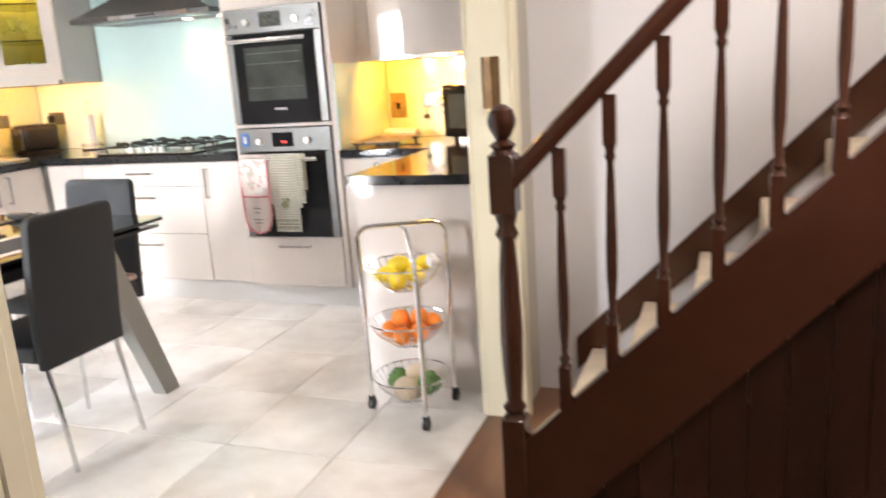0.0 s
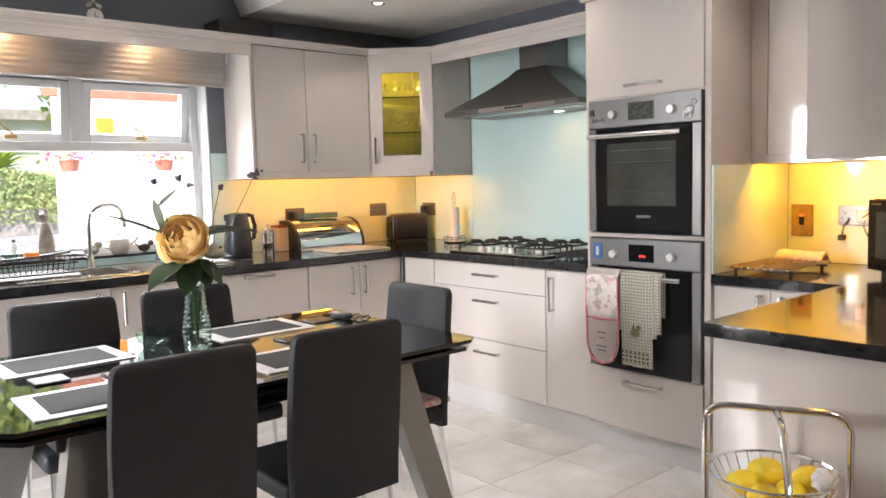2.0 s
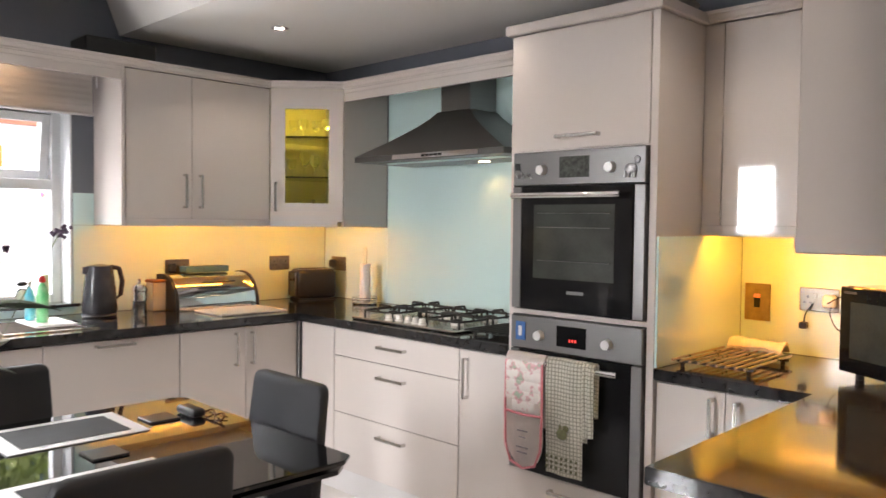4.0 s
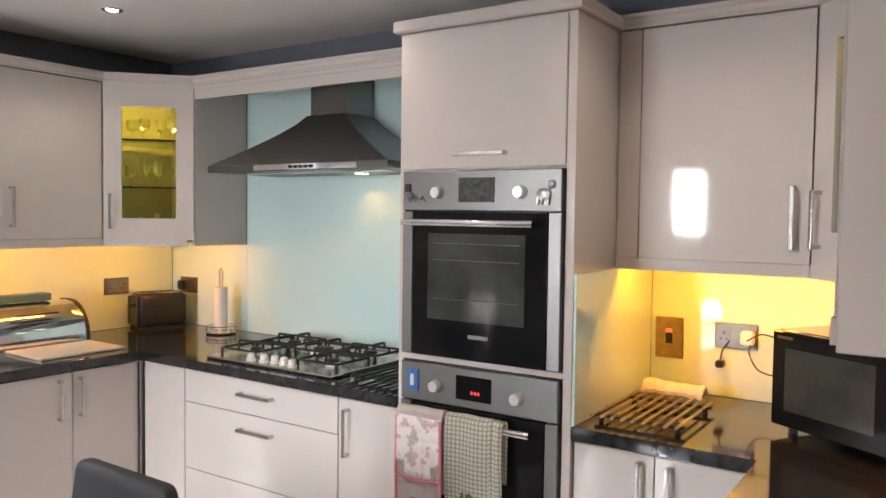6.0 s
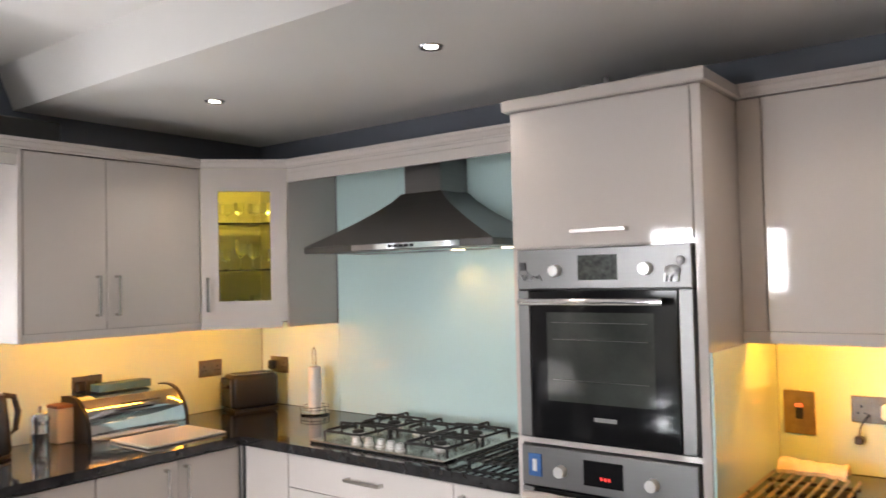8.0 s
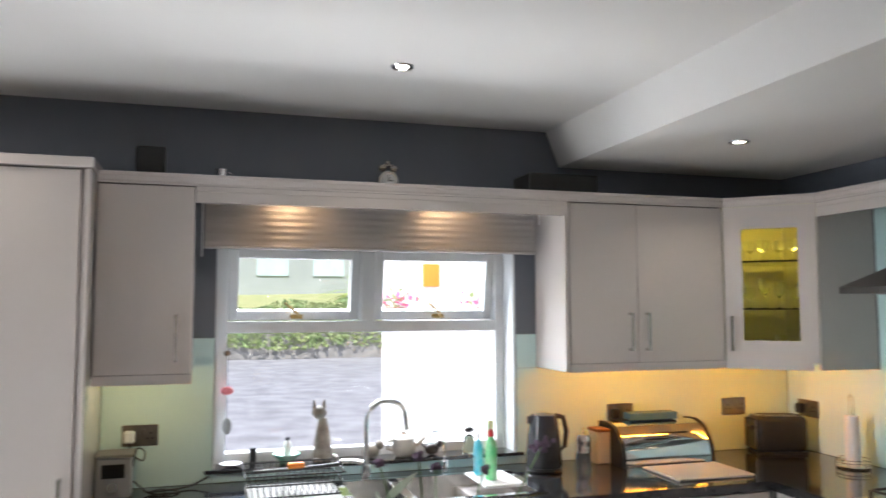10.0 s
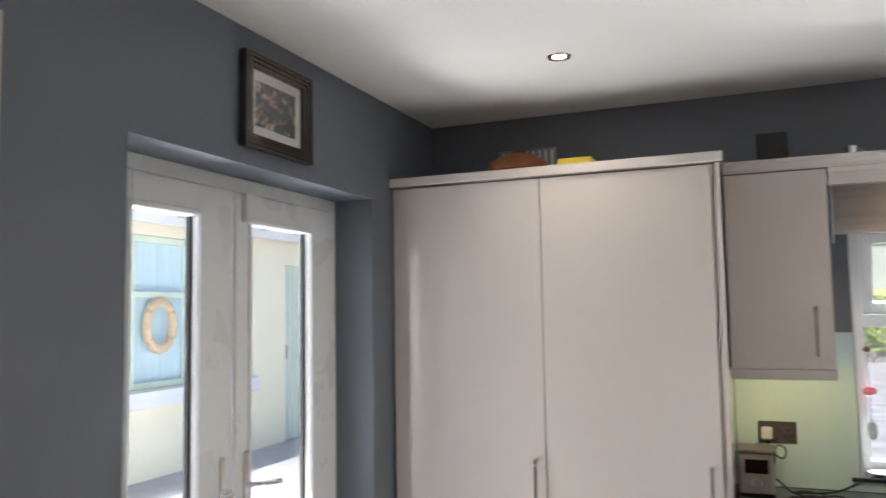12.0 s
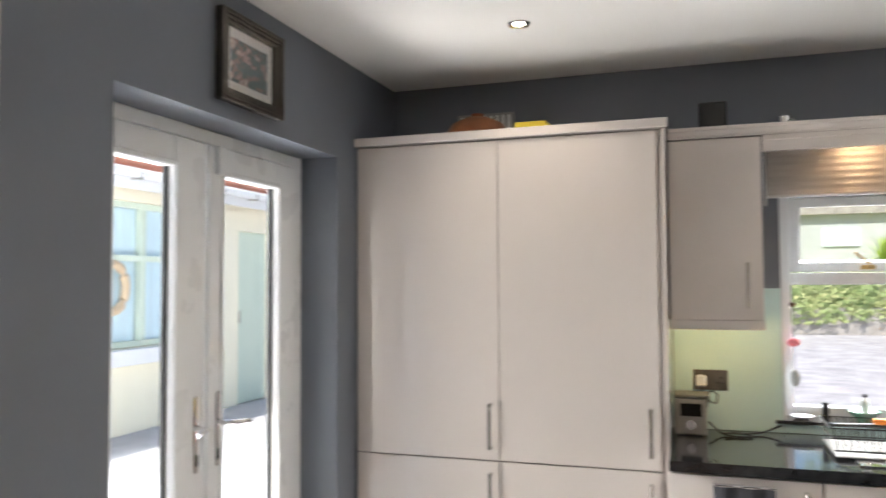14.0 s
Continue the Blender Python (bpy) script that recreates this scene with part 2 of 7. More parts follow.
def tube(bm, pts, r, seg=7, closed=False):
    """A bent rod through points."""
    pts = [Vector(p) for p in pts]
    n, rings = len(pts), []
    for i, p in enumerate(pts):
        a = pts[i - 1] if (i or closed) else p
        b = pts[(i + 1) % n] if (i < n - 1 or closed) else p
        d = (b - a).normalized()
        up = Vector((0, 0, 1)) if abs(d.z) < 0.9 else Vector((0, 1, 0))
        s = d.cross(up).normalized()
        u = s.cross(d)
        rings.append([bm.verts.new(p + (s * math.cos(k * math.tau / seg) + u * math.sin(k * math.tau / seg)) * r) for k in range(seg)])
    for i in range(n if closed else n - 1):
        A, B = rings[i], rings[(i + 1) % n]
        shift = 0
        if closed and i == n - 1:
            shift = min(range(seg), key=lambda s_: (A[0].co - B[s_].co).length)
        for k in range(seg):
            bm.faces.new((A[k], A[(k + 1) % seg], B[(k + 1 + shift) % seg], B[(k + shift) % seg]))
    if not closed:
        bm.faces.new(rings[0])
        bm.faces.new(rings[-1])
    return bm


def smooth_line(pts, steps=6):
    """A soft curve through points."""
    P = [Vector(p) for p in pts]
    P = [P[0] * 2 - P[1]] + P + [P[-1] * 2 - P[-2]]
    line = []
    for a, b, c, d in zip(P, P[1:], P[2:], P[3:]):
        for k in range(steps):
            q = k / steps
            line.append(0.5 * (2 * b + (c - a) * q + (2 * a - 5 * b + 4 * c - d) * q * q + (3 * b - a - 3 * c + d) * q ** 3))
    return line + [P[-2]]


def bent(pts, r, steps=6):
    """Straight runs joined by rounded corners of radius r."""
    P = [Vector(p) for p in pts]
    line = [P[0]]
    for a, b, c in zip(P, P[1:], P[2:]):
        p, q = b + (a - b).normalized() * r, b + (c - b).normalized() * r
        line += [p.lerp(b, k / steps).lerp(b.lerp(q, k / steps), k / steps) for k in range(steps + 1)]
    return line + [P[-1]]


def lathe(bm, profile, at=(0, 0, 0), seg=20, squash=1.0):
    """A turned shape from (radius, height) pairs."""
    at, rings = Vector(at), []
    for r, z in profile:
        rings.append([bm.verts.new(at + Vector((math.cos(k * math.tau / seg) * max(r, 1e-4), math.sin(k * math.tau / seg) * max(r, 1e-4) * squash, z))) for k in range(seg)])
    for A, B in zip(rings, rings[1:]):
        for k in range(seg):
            bm.faces.new((A[k], A[(k + 1) % seg], B[(k + 1) % seg], B[k]))
    bm.faces.new(rings[0])
    bm.faces.new(rings[-1])
    return bm


def prism(bm, outline, z0, z1):
    low, high = [bm.verts.new((x, y, z0)) for x, y in outline], [bm.verts.new((x, y, z1)) for x, y in outline]
    bm.faces.new(low)
    bm.faces.new(high)
    for i in range(len(low)):
        j = (i + 1) % len(low)
        bm.faces.new((low[i], low[j], high[j], high[i]))
    return bm


def ball(bm, at, r, scale=(1, 1, 1), seg=14):
    m = Matrix.LocRotScale(at, None, scale)
    bmesh.ops.create_uvsphere(bm, u_segments=seg, v_segments=max(6, seg * 2 // 3), radius=r, matrix=m)
    return bm


# ---- the shell ----
W, N, S, E, TOP, LOW = -4.80, 4.73, -0.187, -0.80, 2.58, 2.40


def structure(name, bm, mat, label, category):
    return tagged(part(name, bm, mat, None, label), "", category, "", "structure")


bm = box(W - 0.3, S - 0.34, -0.12, E, N + 0.2, -0.008)
floor_ob = structure("floor", bm, GROUT, "kitchen floor of pale marble-look tiles", "floor")
structure("floor_hall", box(E, -2.2, -0.12, 1.9, 3.35, 0.0), HALL_WOOD, "brown wooden hall floor beside the staircase", "floor")
# west wall with the window opening
WY0, WY1, WZ0, WZ1 = 1.655, 3.095, 0.955, 2.13
bm = bmesh.new()
for y0, y1, z0, z1 in ((S - 0.34, WY0, 0, TOP), (WY1, N + 0.2, 0, TOP), (WY0, WY1, 0, WZ0), (WY0, WY1, WZ1, TOP)):
    bx(bm, W - 0.3, y0, z0, W, y1, z1)
structure("wall_west", bm, GREY_PAINT, "dark grey painted wall round the kitchen window", "wall")
structure("window_reveal", box(-4.934, WY1 - 0.010, WZ0 + 0.013, W - 0.001, WY1 - 0.001, WZ1), RENDER_IN, "white plastered window reveal", "trim")
structure("window_reveal_south", box(-4.934, WY0 + 0.001, WZ0 + 0.013, W - 0.001, WY0 + 0.010, WZ1), RENDER_IN, "white plastered window reveal", "trim")
structure("wall_north", box(W, N, 0, 1.9, N + 0.2, TOP), GREY_PAINT, "dark grey painted wall behind the hob", "wall")
# south wall with the opening for the glazed doors
DX0, DX1, DZ1 = -4.13, -2.765, 2.133
bm = bmesh.new()
for x0, x1, z0 in ((W, DX0, 0), (DX1, E, 0), (DX0, DX1, DZ1)):
    bx(bm, x0, S - 0.34, z0, x1, S, TOP)
structure("wall_south", bm, GREY_PAINT, "blue-grey painted wall round the garden doors", "wall")
# east wall with the wide opening to the hall
OY0, OY1, OZ = 0.890, 2.835, 2.06
bm = bmesh.new()
for x0, x1, y0, y1, z0 in ((E - 0.12, E, S - 0.34, OY0 - 0.03, 0), (E, -0.66, OY1 + 0.03, N, 0), (E - 0.12, -0.66, OY0 - 0.03, OY1 + 0.03, OZ + 0.03)):
    bx(bm, x0, y0, z0, x1, y1, TOP)
structure("wall_east", bm, BEIGE_PAINT, "beige wall between kitchen and hall", "wall")
structure("ceiling", box(W - 0.3, S - 0.34, TOP, 1.9, N + 0.2, TOP + 0.15), WHITE_PAINT, "white plastered ceiling", "ceiling")
bm = bmesh.new()
prism(bm, [(3.275, TOP - 0.001), (3.345, LOW), (N, LOW), (N, TOP - 0.001)], W, -0.80)
for v in bm.verts:
    v.co = Vector((v.co.z, v.co.x, v.co.y))
structure("ceiling_bulkhead", bm, WHITE_PAINT, "dropped white ceiling with a sloped edge over the hob", "ceiling")
# hall walls
structure("wall_stair", box(-0.66, 3.14, 0, 1.9, 3.30, TOP), HALL_PAINT, "pale lilac wall behind the stairs", "wall")
structure("wall_hall_east", box(1.9, -2.2, 0, 2.05, 3.3, TOP), HALL_PAINT, "pale hall wall", "wall")
structure("wall_hall_south", box(-0.66, -2.35, 0, 1.9, -2.2, TOP), HALL_PAINT, "pale hall wall", "wall")
structure("wall_hall_west", box(-0.80, -2.2, 0, -0.66, S - 0.34, TOP), BEIGE_PAINT, "beige hall wall", "wall")
structure("ceiling_hall", box(-0.80, -2.35, TOP, 1.9, S - 0.34, TOP + 0.15), WHITE_PAINT, "white hall ceiling", "ceiling")
# cream lining and architraves of the opening
bm = bmesh.new()
bx(bm, E - 0.004, OY1, 0, -0.656, OY1 + 0.03, OZ, 0.003)
bx(bm, E - 0.124, OY0 - 0.03, 0, E + 0.004, OY0, OZ, 0.003)
bx(bm, E - 0.124, OY0 - 0.03, OZ, -0.656, OY1 + 0.03, OZ + 0.03, 0.003)
for x0, x1 in ((E - 0.020, E - 0.004), (-0.656, -0.640)):
    bx(bm, x0, OY1 + 0.006, 0, x1, OY1 + 0.085, OZ + 0.08, 0.005)
    bx(bm, x0 - 0.004, OY1 + 0.026, 0, x1 + 0.004, OY1 + 0.065, OZ + 0.06, 0.003)
for x0, x1 in ((E - 0.140, E - 0.124), (E + 0.004, E + 0.020)):
    bx(bm, x0, OY0 - 0.085, 0, x1, OY0 - 0.006, OZ + 0.08, 0.005)
    bx(bm, x0 - 0.004, OY0 - 0.065, 0, x1 + 0.004, OY0 - 0.026, OZ + 0.06, 0.003)
bx(bm, -0.656, OY0 - 0.006, OZ + 0.006, -0.640, OY1 + 0.006, OZ + 0.08, 0.005)
structure("trim", bm, CREAM, "cream painted wooden door lining and architrave", "trim")


# ---- fitted kitchen ----
def fbox(bm, side, f, u0, u1, d0, d1, z0, z1, bevel=0.0):
    """A box on a cupboard front at f: u along it, d out into the room."""
    if side == "S":
        return bx(bm, u0, f - d1, z0, u1, f - d0, z1, bevel)
    if side == "E":
        return bx(bm, f + d0, u0, z0, f + d1, u1, z1, bevel)
    return bx(bm, f - d1, u0, z0, f - d0, u1, z1, bevel)


def handle(side, f, u, z, length, upright, parent):
    """A squared bow handle."""
    bm, h = bmesh.new(), length / 2
    if upright:
        fbox(bm, side, f, u - 0.007, u + 0.007, 0.026, 0.034, z - h, z + h, 0.002)
        for s in (-1, 1):
            fbox(bm, side, f, u - 0.007, u + 0.007, -0.002, 0.028, z + s * (h - 0.006) - 0.006, z + s * (h - 0.006) + 0.006)
    else:
        fbox(bm, side, f, u - h, u + h, 0.026, 0.034, z - 0.007, z + 0.007, 0.002)
        for s in (-1, 1):
            fbox(bm, side, f, u + s * (h - 0.006) - 0.006, u + s * (h - 0.006) + 0.006, -0.002, 0.028, z - 0.007, z + 0.007)
    return part("handle", bm, NICKEL, parent, "satin nickel bow handle")


def unit(name, side, f, back, u0, u1, z0, z1, fronts, label, category="cabinet", group=""):
    """A cupboard: carcass behind the front plane f, and fronts (name, u0, u1, z0, z1, handle)."""
    deep = abs(back - f)
    at = {"S": ((u0 + u1) / 2, (f + back) / 2, z0), "E": ((f + back) / 2, (u0 + u1) / 2, z0), "W": ((f + back) / 2, (u0 + u1) / 2, z0)}[side]
    root = thing(name, at, label, category, group)
    bm = bmesh.new()
    fbox(bm, side, f, u0 + 0.001, u1 - 0.001, -deep + 0.002, -0.022, z0, z1)
    part("body", bm, CARCASS, root)
    for kind, a0, a1, b0, b1, grip in fronts:
        bm = bmesh.new()
        fbox(bm, side, f, a0 + 0.0015, a1 - 0.0015, -0.020, 0, b0 + 0.0015, b1 - 0.0015, 0.002)
        d = part(kind, bm, GLOSS, root)
        if grip:
            gu, gz, gl, up = grip
            handle(side, f, gu, gz, gl, up, d)
    return root


FW = -4.454  # fronts of the west wall cupboards
BW = -4.12   # fronts of the west base cupboards
CB, CT = 1.415, 2.170  # wall cupboards: bottom and top of the doors
g = "wall cupboards"
unit("wall_cabinet", "E", FW, W, 3.225, 4.07, CB, CT, [("door", 3.228, 3.585, CB, CT, (3.540, CB + 0.148, 0.18, True)), ("door", 3.585, 4.068, CB, CT, (3.630, CB + 0.148, 0.18, True))], "cashmere gloss wall cupboard with two closed doors beside the window", group=g)
unit("wall_cabinet", "E", FW, W, 1.195, 1.565, CB, CT, [("door", 1.197, 1.563, CB, CT, (1.502, CB + 0.145, 0.185, True))], "narrow cashmere gloss wall cupboard between fridge housing and window", group=g)
NR = 4.362
unit("wall_cabinet", "S", NR, N, -1.955, -1.352, CB, CT, [("filler", -1.955, -1.878, CB, CT, None), ("door", -1.878, -1.354, CB, CT, (-1.405, CB + 0.14, 0.19, True))], "cashmere gloss wall cupboard above the pan rack", group=g)
unit("wall_cabinet", "W", -1.128, E, 3.05, 4.125, CB, CT, [("door", 3.05, 3.59, CB, CT, (3.545, CB + 0.14, 0.19, True)), ("door", 3.59, 4.125, CB, CT, (3.635, CB + 0.14, 0.19, True))], "cashmere gloss wall cupboard over the return worktop", group=g)
# end panels
lone("end_panel", box(W + 0.002, 3.205, 1.38, FW + 0.004, 3.2235, 2.21, 0.002), GLOSS, "cashmere gloss end panel of the wall cupboard", "panel")
lone("end_panel", box(-1.122, 3.030, 1.37, E - 0.001, 3.048, 2.172, 0.002), GLOSS, "cashmere gloss end panel above the return worktop", "panel")
lone("end_panel", box(-4.187, 4.384, 1.38, -4.164, N - 0.012, 2.21, 0.002), CARCASS, "grey side panel beside the cooker hood", "panel")


def corner_cabinet(a, b, walls, label):
    """A glazed cupboard across a corner, its front from a to b."""
    a, b = Vector((*a, 0)), Vector((*b, 0))
    root = thing("glazed_cabinet", ((a.x + b.x) / 2, (a.y + b.y) / 2, CB), label, "cabinet", "glazed corner cupboards")
    outline = [tuple(a[:2])] + walls + [tuple(b[:2])]
    bm = bmesh.new()
    prism(bm, outline, CB - 0.005, CB + 0.014)
    prism(bm, outline, CT - 0.012, CT + 0.004)
    for p, q in zip(outline, outline[1:]):
        p, q = Vector((*p, 0)), Vector((*q, 0))
        mid = sum((Vector((*o, 0)) for o in outline), Vector()) / len(outline)
        d = (q - p).normalized()
        n = Vector((-d.y, d.x, 0))
        if (mid - p).dot(n) < 0:
            n = -n
        quad = [p + n * 0.004, q + n * 0.004, q + n * 0.014, p + n * 0.014]
        prism(bm, [tuple(v[:2]) for v in quad], CB + 0.014, CT - 0.012)
    part("body", bm, INNER, root, "pale cupboard inside lit by a yellow lamp")
    d = (b - a).normalized()
    out = Vector((d.y, -d.x, 0))
    mid = sum((Vector((*o, 0)) for o in outline), Vector()) / len(outline)
    if (mid - a).dot(out) > 0:
        out = -out
    L = (b - a).length
    m = Matrix.Translation(a) @ Matrix(((d.x, out.x, 0, 0), (d.y, out.y, 0, 0), (0, 0, 1, 0), (0, 0, 0, 1)))

    def local(bm):
        bmesh.ops.transform(bm, matrix=m, verts=bm.verts)
        return bm

    u0, u1, z0, z1 = 0.085, L - 0.085, CB + 0.10, CT - 0.11
    bm = bmesh.new()
    for q in ((0.002, u0, CB, CT), (u1, L - 0.002, CB, CT), (u0, u1, CB, z0), (u0, u1, z1, CT)):
        bx(bm, q[0], -0.018, q[2], q[1], 0.002, q[3])
    door = part("door", local(bm), GLOSS, root)
    pane = part("pane", local(box(u0 - 0.004, -0.012, z0 - 0.004, u1 + 0.004, -0.008, z1 + 0.004)), CAB_PANE, door, "rippled glass pane")
    pane.visible_shadow = False
    bm = bmesh.new()
    bx(bm, 0.035 - 0.007, 0.028, CB + 0.05, 0.035 + 0.007, 0.036, CB + 0.22, 0.002)
    for z in (CB + 0.056, CB + 0.214):
        bx(bm, 0.028, 0.0, z - 0.006, 0.042, 0.03, z + 0.006)
    part("handle", local(bm), NICKEL, door, "satin nickel bow handle")
    for z in (z0 + 0.15, z0 + 0.385):
        sh = [tuple((Vector((*o, 0)) * 0.86 + mid * 0.14)[:2]) for o in outline]
        part("shelf", prism(bmesh.new(), sh, z, z + 0.006), SHELF_GLASS, root, "glass shelf")
        part("shelf_edge", local(box(0.06, -0.062, z - 0.001, L - 0.06, -0.056, z + 0.007)), GASKET, root, "dark green edge of a glass shelf")
    for zf, seed in ((CB + 0.014, 1), (z0 + 0.156, 2), (z0 + 0.391, 3)):
        for k in range(4):
            c = a + d * L * (0.26 + 0.16 * k) - out * (0.09 + 0.07 * ((k + seed) % 2))
            h = 0.095 + 0.022 * ((k * seed) % 3)
            bm = bmesh.new()
            if seed == 1:
                lathe(bm, [(0.022, 0), (0.028, h * 0.5), (0.030, h * 0.8)], (c.x, c.y, zf), 10)
            else:
                lathe(bm, [(0.024, 0), (0.004, 0.006), (0.004, h * 0.45), (0.026, h * 0.62), (0.030, h * 0.9), (0.026, h * 1.1)], (c.x, c.y, zf), 10)
            lone("wine_glass" if seed > 1 else "tumbler", bm, SHELF_GLASS, "clear stemmed glass on a cupboard shelf" if seed > 1 else "clear glass tumbler in the glazed cupboard", "glass", smooth=True, group="cupboard glasses")
    return root


CAB_PANE = glass("rippled cabinet glass", (0.95, 0.97, 0.85), 0.0, 0.25, 12)
SHELF_GLASS = crystal("clear glassware", (0.96, 0.98, 0.92), 0.02)
corner_cabinet((FW, 4.072), (-4.166, 4.38), [(W + 0.002, 4.072), (W + 0.002, N - 0.002), (-4.189, N - 0.002), (-4.189, 4.38)], "cashmere corner cupboard with a lit rippled glass door and glassware")
corner_cabinet((-1.350, NR), (-1.128, 4.127), [(-1.350, N - 0.002), (E - 0.002, N - 0.002), (E - 0.002, 4.127)], "cashmere corner cupboard with a lit rippled glass door and glassware")


def moulding(name, pts, profile, mat, label, category="cornice"):
    """A profile (out, up) swept along a plan line; out is to the right of the way."""
    bm, rings = bmesh.new(), []
    P = [Vector((x, y, 0)) for x, y in pts]
    for i, p in enumerate(P):
        d1 = (P[i] - P[i - 1]).normalized() if i else (P[1] - P[0]).normalized()
        d2 = (P[i + 1] - P[i]).normalized() if i < len(P) - 1 else d1
        n1, n2 = Vector((d1.y, -d1.x, 0)), Vector((d2.y, -d2.x, 0))
        n = (n1 + n2).normalized()
        n = n / max(0.3, n.dot(n1))
        rings.append([bm.verts.new(p + n * o + Vector((0, 0, z))) for o, z in profile])
    for A, B in zip(rings, rings[1:]):
        for k in range(len(profile)):
            j = (k + 1) % len(profile)
            bm.faces.new((A[k], A[j], B[j], B[k]))
    bm.faces.new(rings[0])
    bm.faces.new(rings[-1])
    return lone(name, bm, mat, label, category)


CORNICE = [(-0.02, 2.173), (0.006, 2.173), (0.006, 2.180), (0.014, 2.186), (0.020, 2.200), (0.026, 2.204), (0.026, 2.217), (-0.02, 2.217)]
PELMET = [(-0.018, 2.106), (0.002, 2.106), (0.002, 2.150), (0.006, 2.153), (0.006, 2.1715), (-0.018, 2.1715)]
moulding("cornice", [(FW, 1.197), (FW, 4.072), (-4.166, 4.383), (-2.624, 4.383)], CORNICE, GLOSS, "cashmere gloss cornice over window and hob")
moulding("cornice", [(-1.954, NR), (-1.350, NR), (-1.128, 4.127), (-1.128, 3.030)], CORNICE, GLOSS, "cashmere gloss cornice over the return cupboards")
moulding("pelmet", [(FW, 1.567), (FW, 3.2045)], PELMET, GLOSS, "cashmere gloss pelmet board above the window", "pelmet")
moulding("pelmet", [(-4.163, 4.383), (-2.616, 4.383)], PELMET, GLOSS, "cashmere gloss pelmet board above the cooker hood", "pelmet")
RAILP = [(-0.016, 1.378), (0.004, 1.378), (0.004, 1.4155), (-0.016, 1.4155)]
moulding("light_rail", [(FW, 3.225), (FW, 4.072), (-4.190, 4.358)], RAILP, GLOSS, "cashmere light rail under the wall cupboards", "trim")
moulding("light_rail", [(FW, 1.195), (FW, 1.565)], RAILP, GLOSS, "cashmere light rail under the narrow cupboard", "trim")
moulding("light_rail", [(-1.954, NR), (-1.350, NR), (-1.128, 4.127), (-1.128, 3.05)], RAILP, GLOSS, "cashmere light rail under the return cupboards", "trim")
# boards above the window and hob
lone("top_board", box(W + 0.002, 1.197, 2.185, FW - 0.024, 4.06, 2.205), CARCASS, "cashmere shelf board over the kitchen window", "shelf")
lone("top_board", box(-4.160, 4.406, 2.185, -2.624, N - 0.002, 2.205), CARCASS, "cashmere board over the cooker hood", "shelf")

# tall fridge housing
FF = -4.317
unit("fridge_housing", "E", FF, W, -0.180, 1.172, 0.12, 2.20, [
    ("door", -0.178, 0.491, 0.815, 2.198, (0.453, 0.962, 0.195, True)), ("door", 0.491, 1.160, 0.815, 2.198, (1.120, 0.968, 0.195, True)),
    ("door", -0.178, 0.491, 0.12, 0.812, (0.453, 0.667, 0.195, True)), ("door", 0.491, 1.160, 0.12, 0.812, (1.120, 0.667, 0.195, True))], "tall cashmere gloss fridge housing with four closed doors", "cabinet")
lone("end_panel", box(W + 0.002, 1.174, 0, FF + 0.012, 1.193, 2.20, 0.002), GLOSS, "cashmere gloss end panel of the fridge housing", "panel")
lone("cornice", box(W + 0.002, -0.183, 2.203, FF + 0.026, 1.205, 2.242, 0.004), GLOSS, "flat cashmere cornice on the fridge housing", "cornice")

# west base cupboards
DZ0, DZT = 0.130, 0.862
g = "base cupboards"
unit("base_cabinet", "E", BW, W, 1.195, 1.72, DZ0, DZT, [("door", 1.197, 1.718, DZ0, DZT, (1.665, 0.74, 0.17, True))], "cashmere gloss base cupboard with a closed door", group=g)
unit("base_cabinet", "E", BW, W, 1.72, 2.726, DZ0, 0.66, [("door", 1.722, 2.236, DZ0, DZT, (2.172, 0.755, 0.17, True)), ("door", 2.236, 2.724, DZ0, DZT, (2.292, 0.755, 0.17, True))], "cashmere gloss sink cupboard with two closed doors", group=g)
unit("dishwasher", "E", BW, W, 2.726, 3.348, DZ0, DZT, [("door", 2.728, 3.346, DZ0, DZT, (3.03, 0.838, 0.18, False))], "dishwasher behind a cashmere gloss door", "dishwasher")
unit("base_cabinet", "E", BW, W, 3.348, 4.045, DZ0, DZT, [("door", 3.350, 3.712, DZ0, DZT, (3.650, 0.75, 0.17, True)), ("door", 3.712, 4.030, DZ0, DZT, (3.745, 0.75, 0.17, True))], "cashmere gloss base cupboard with two doors by the corner", group=g)
# north base cupboards
FN = 4.045
unit("base_cabinet", "S", FN, N, -4.100, -3.808, DZ0, DZT, [("door", -4.095, -3.808, DZ0, DZT, None)], "narrow cashmere corner cupboard front", group=g)
lone("corner_post", rod(bmesh.new(), (-4.106, 4.036, 0.13), (-4.106, 4.036, 0.862), 0.009, seg=12), STEEL, "steel corner post between base cupboards", "post", smooth=True)
unit("drawer_unit", "S", FN, N, -3.808, -2.912, DZ0, DZT, [
    ("drawer_front", -3.806, -2.912, 0.718, DZT, (-3.348, 0.802, 0.19, False)), ("drawer_front", -3.806, -2.912, 0.424, 0.718, (-3.348, 0.652, 0.19, False)),
    ("drawer_front", -3.806, -2.912, DZ0, 0.424, (-3.348, 0.355, 0.19, False))], "cashmere gloss unit of three wide drawers under the hob", "drawers")
unit("base_cabinet", "S", FN, N, -2.912, -2.622, DZ0, DZT, [("door", -2.910, -2.624, DZ0, DZT, (-2.861, 0.737, 0.18, True))], "narrow cashmere pull-out cupboard beside the oven tower", group=g)
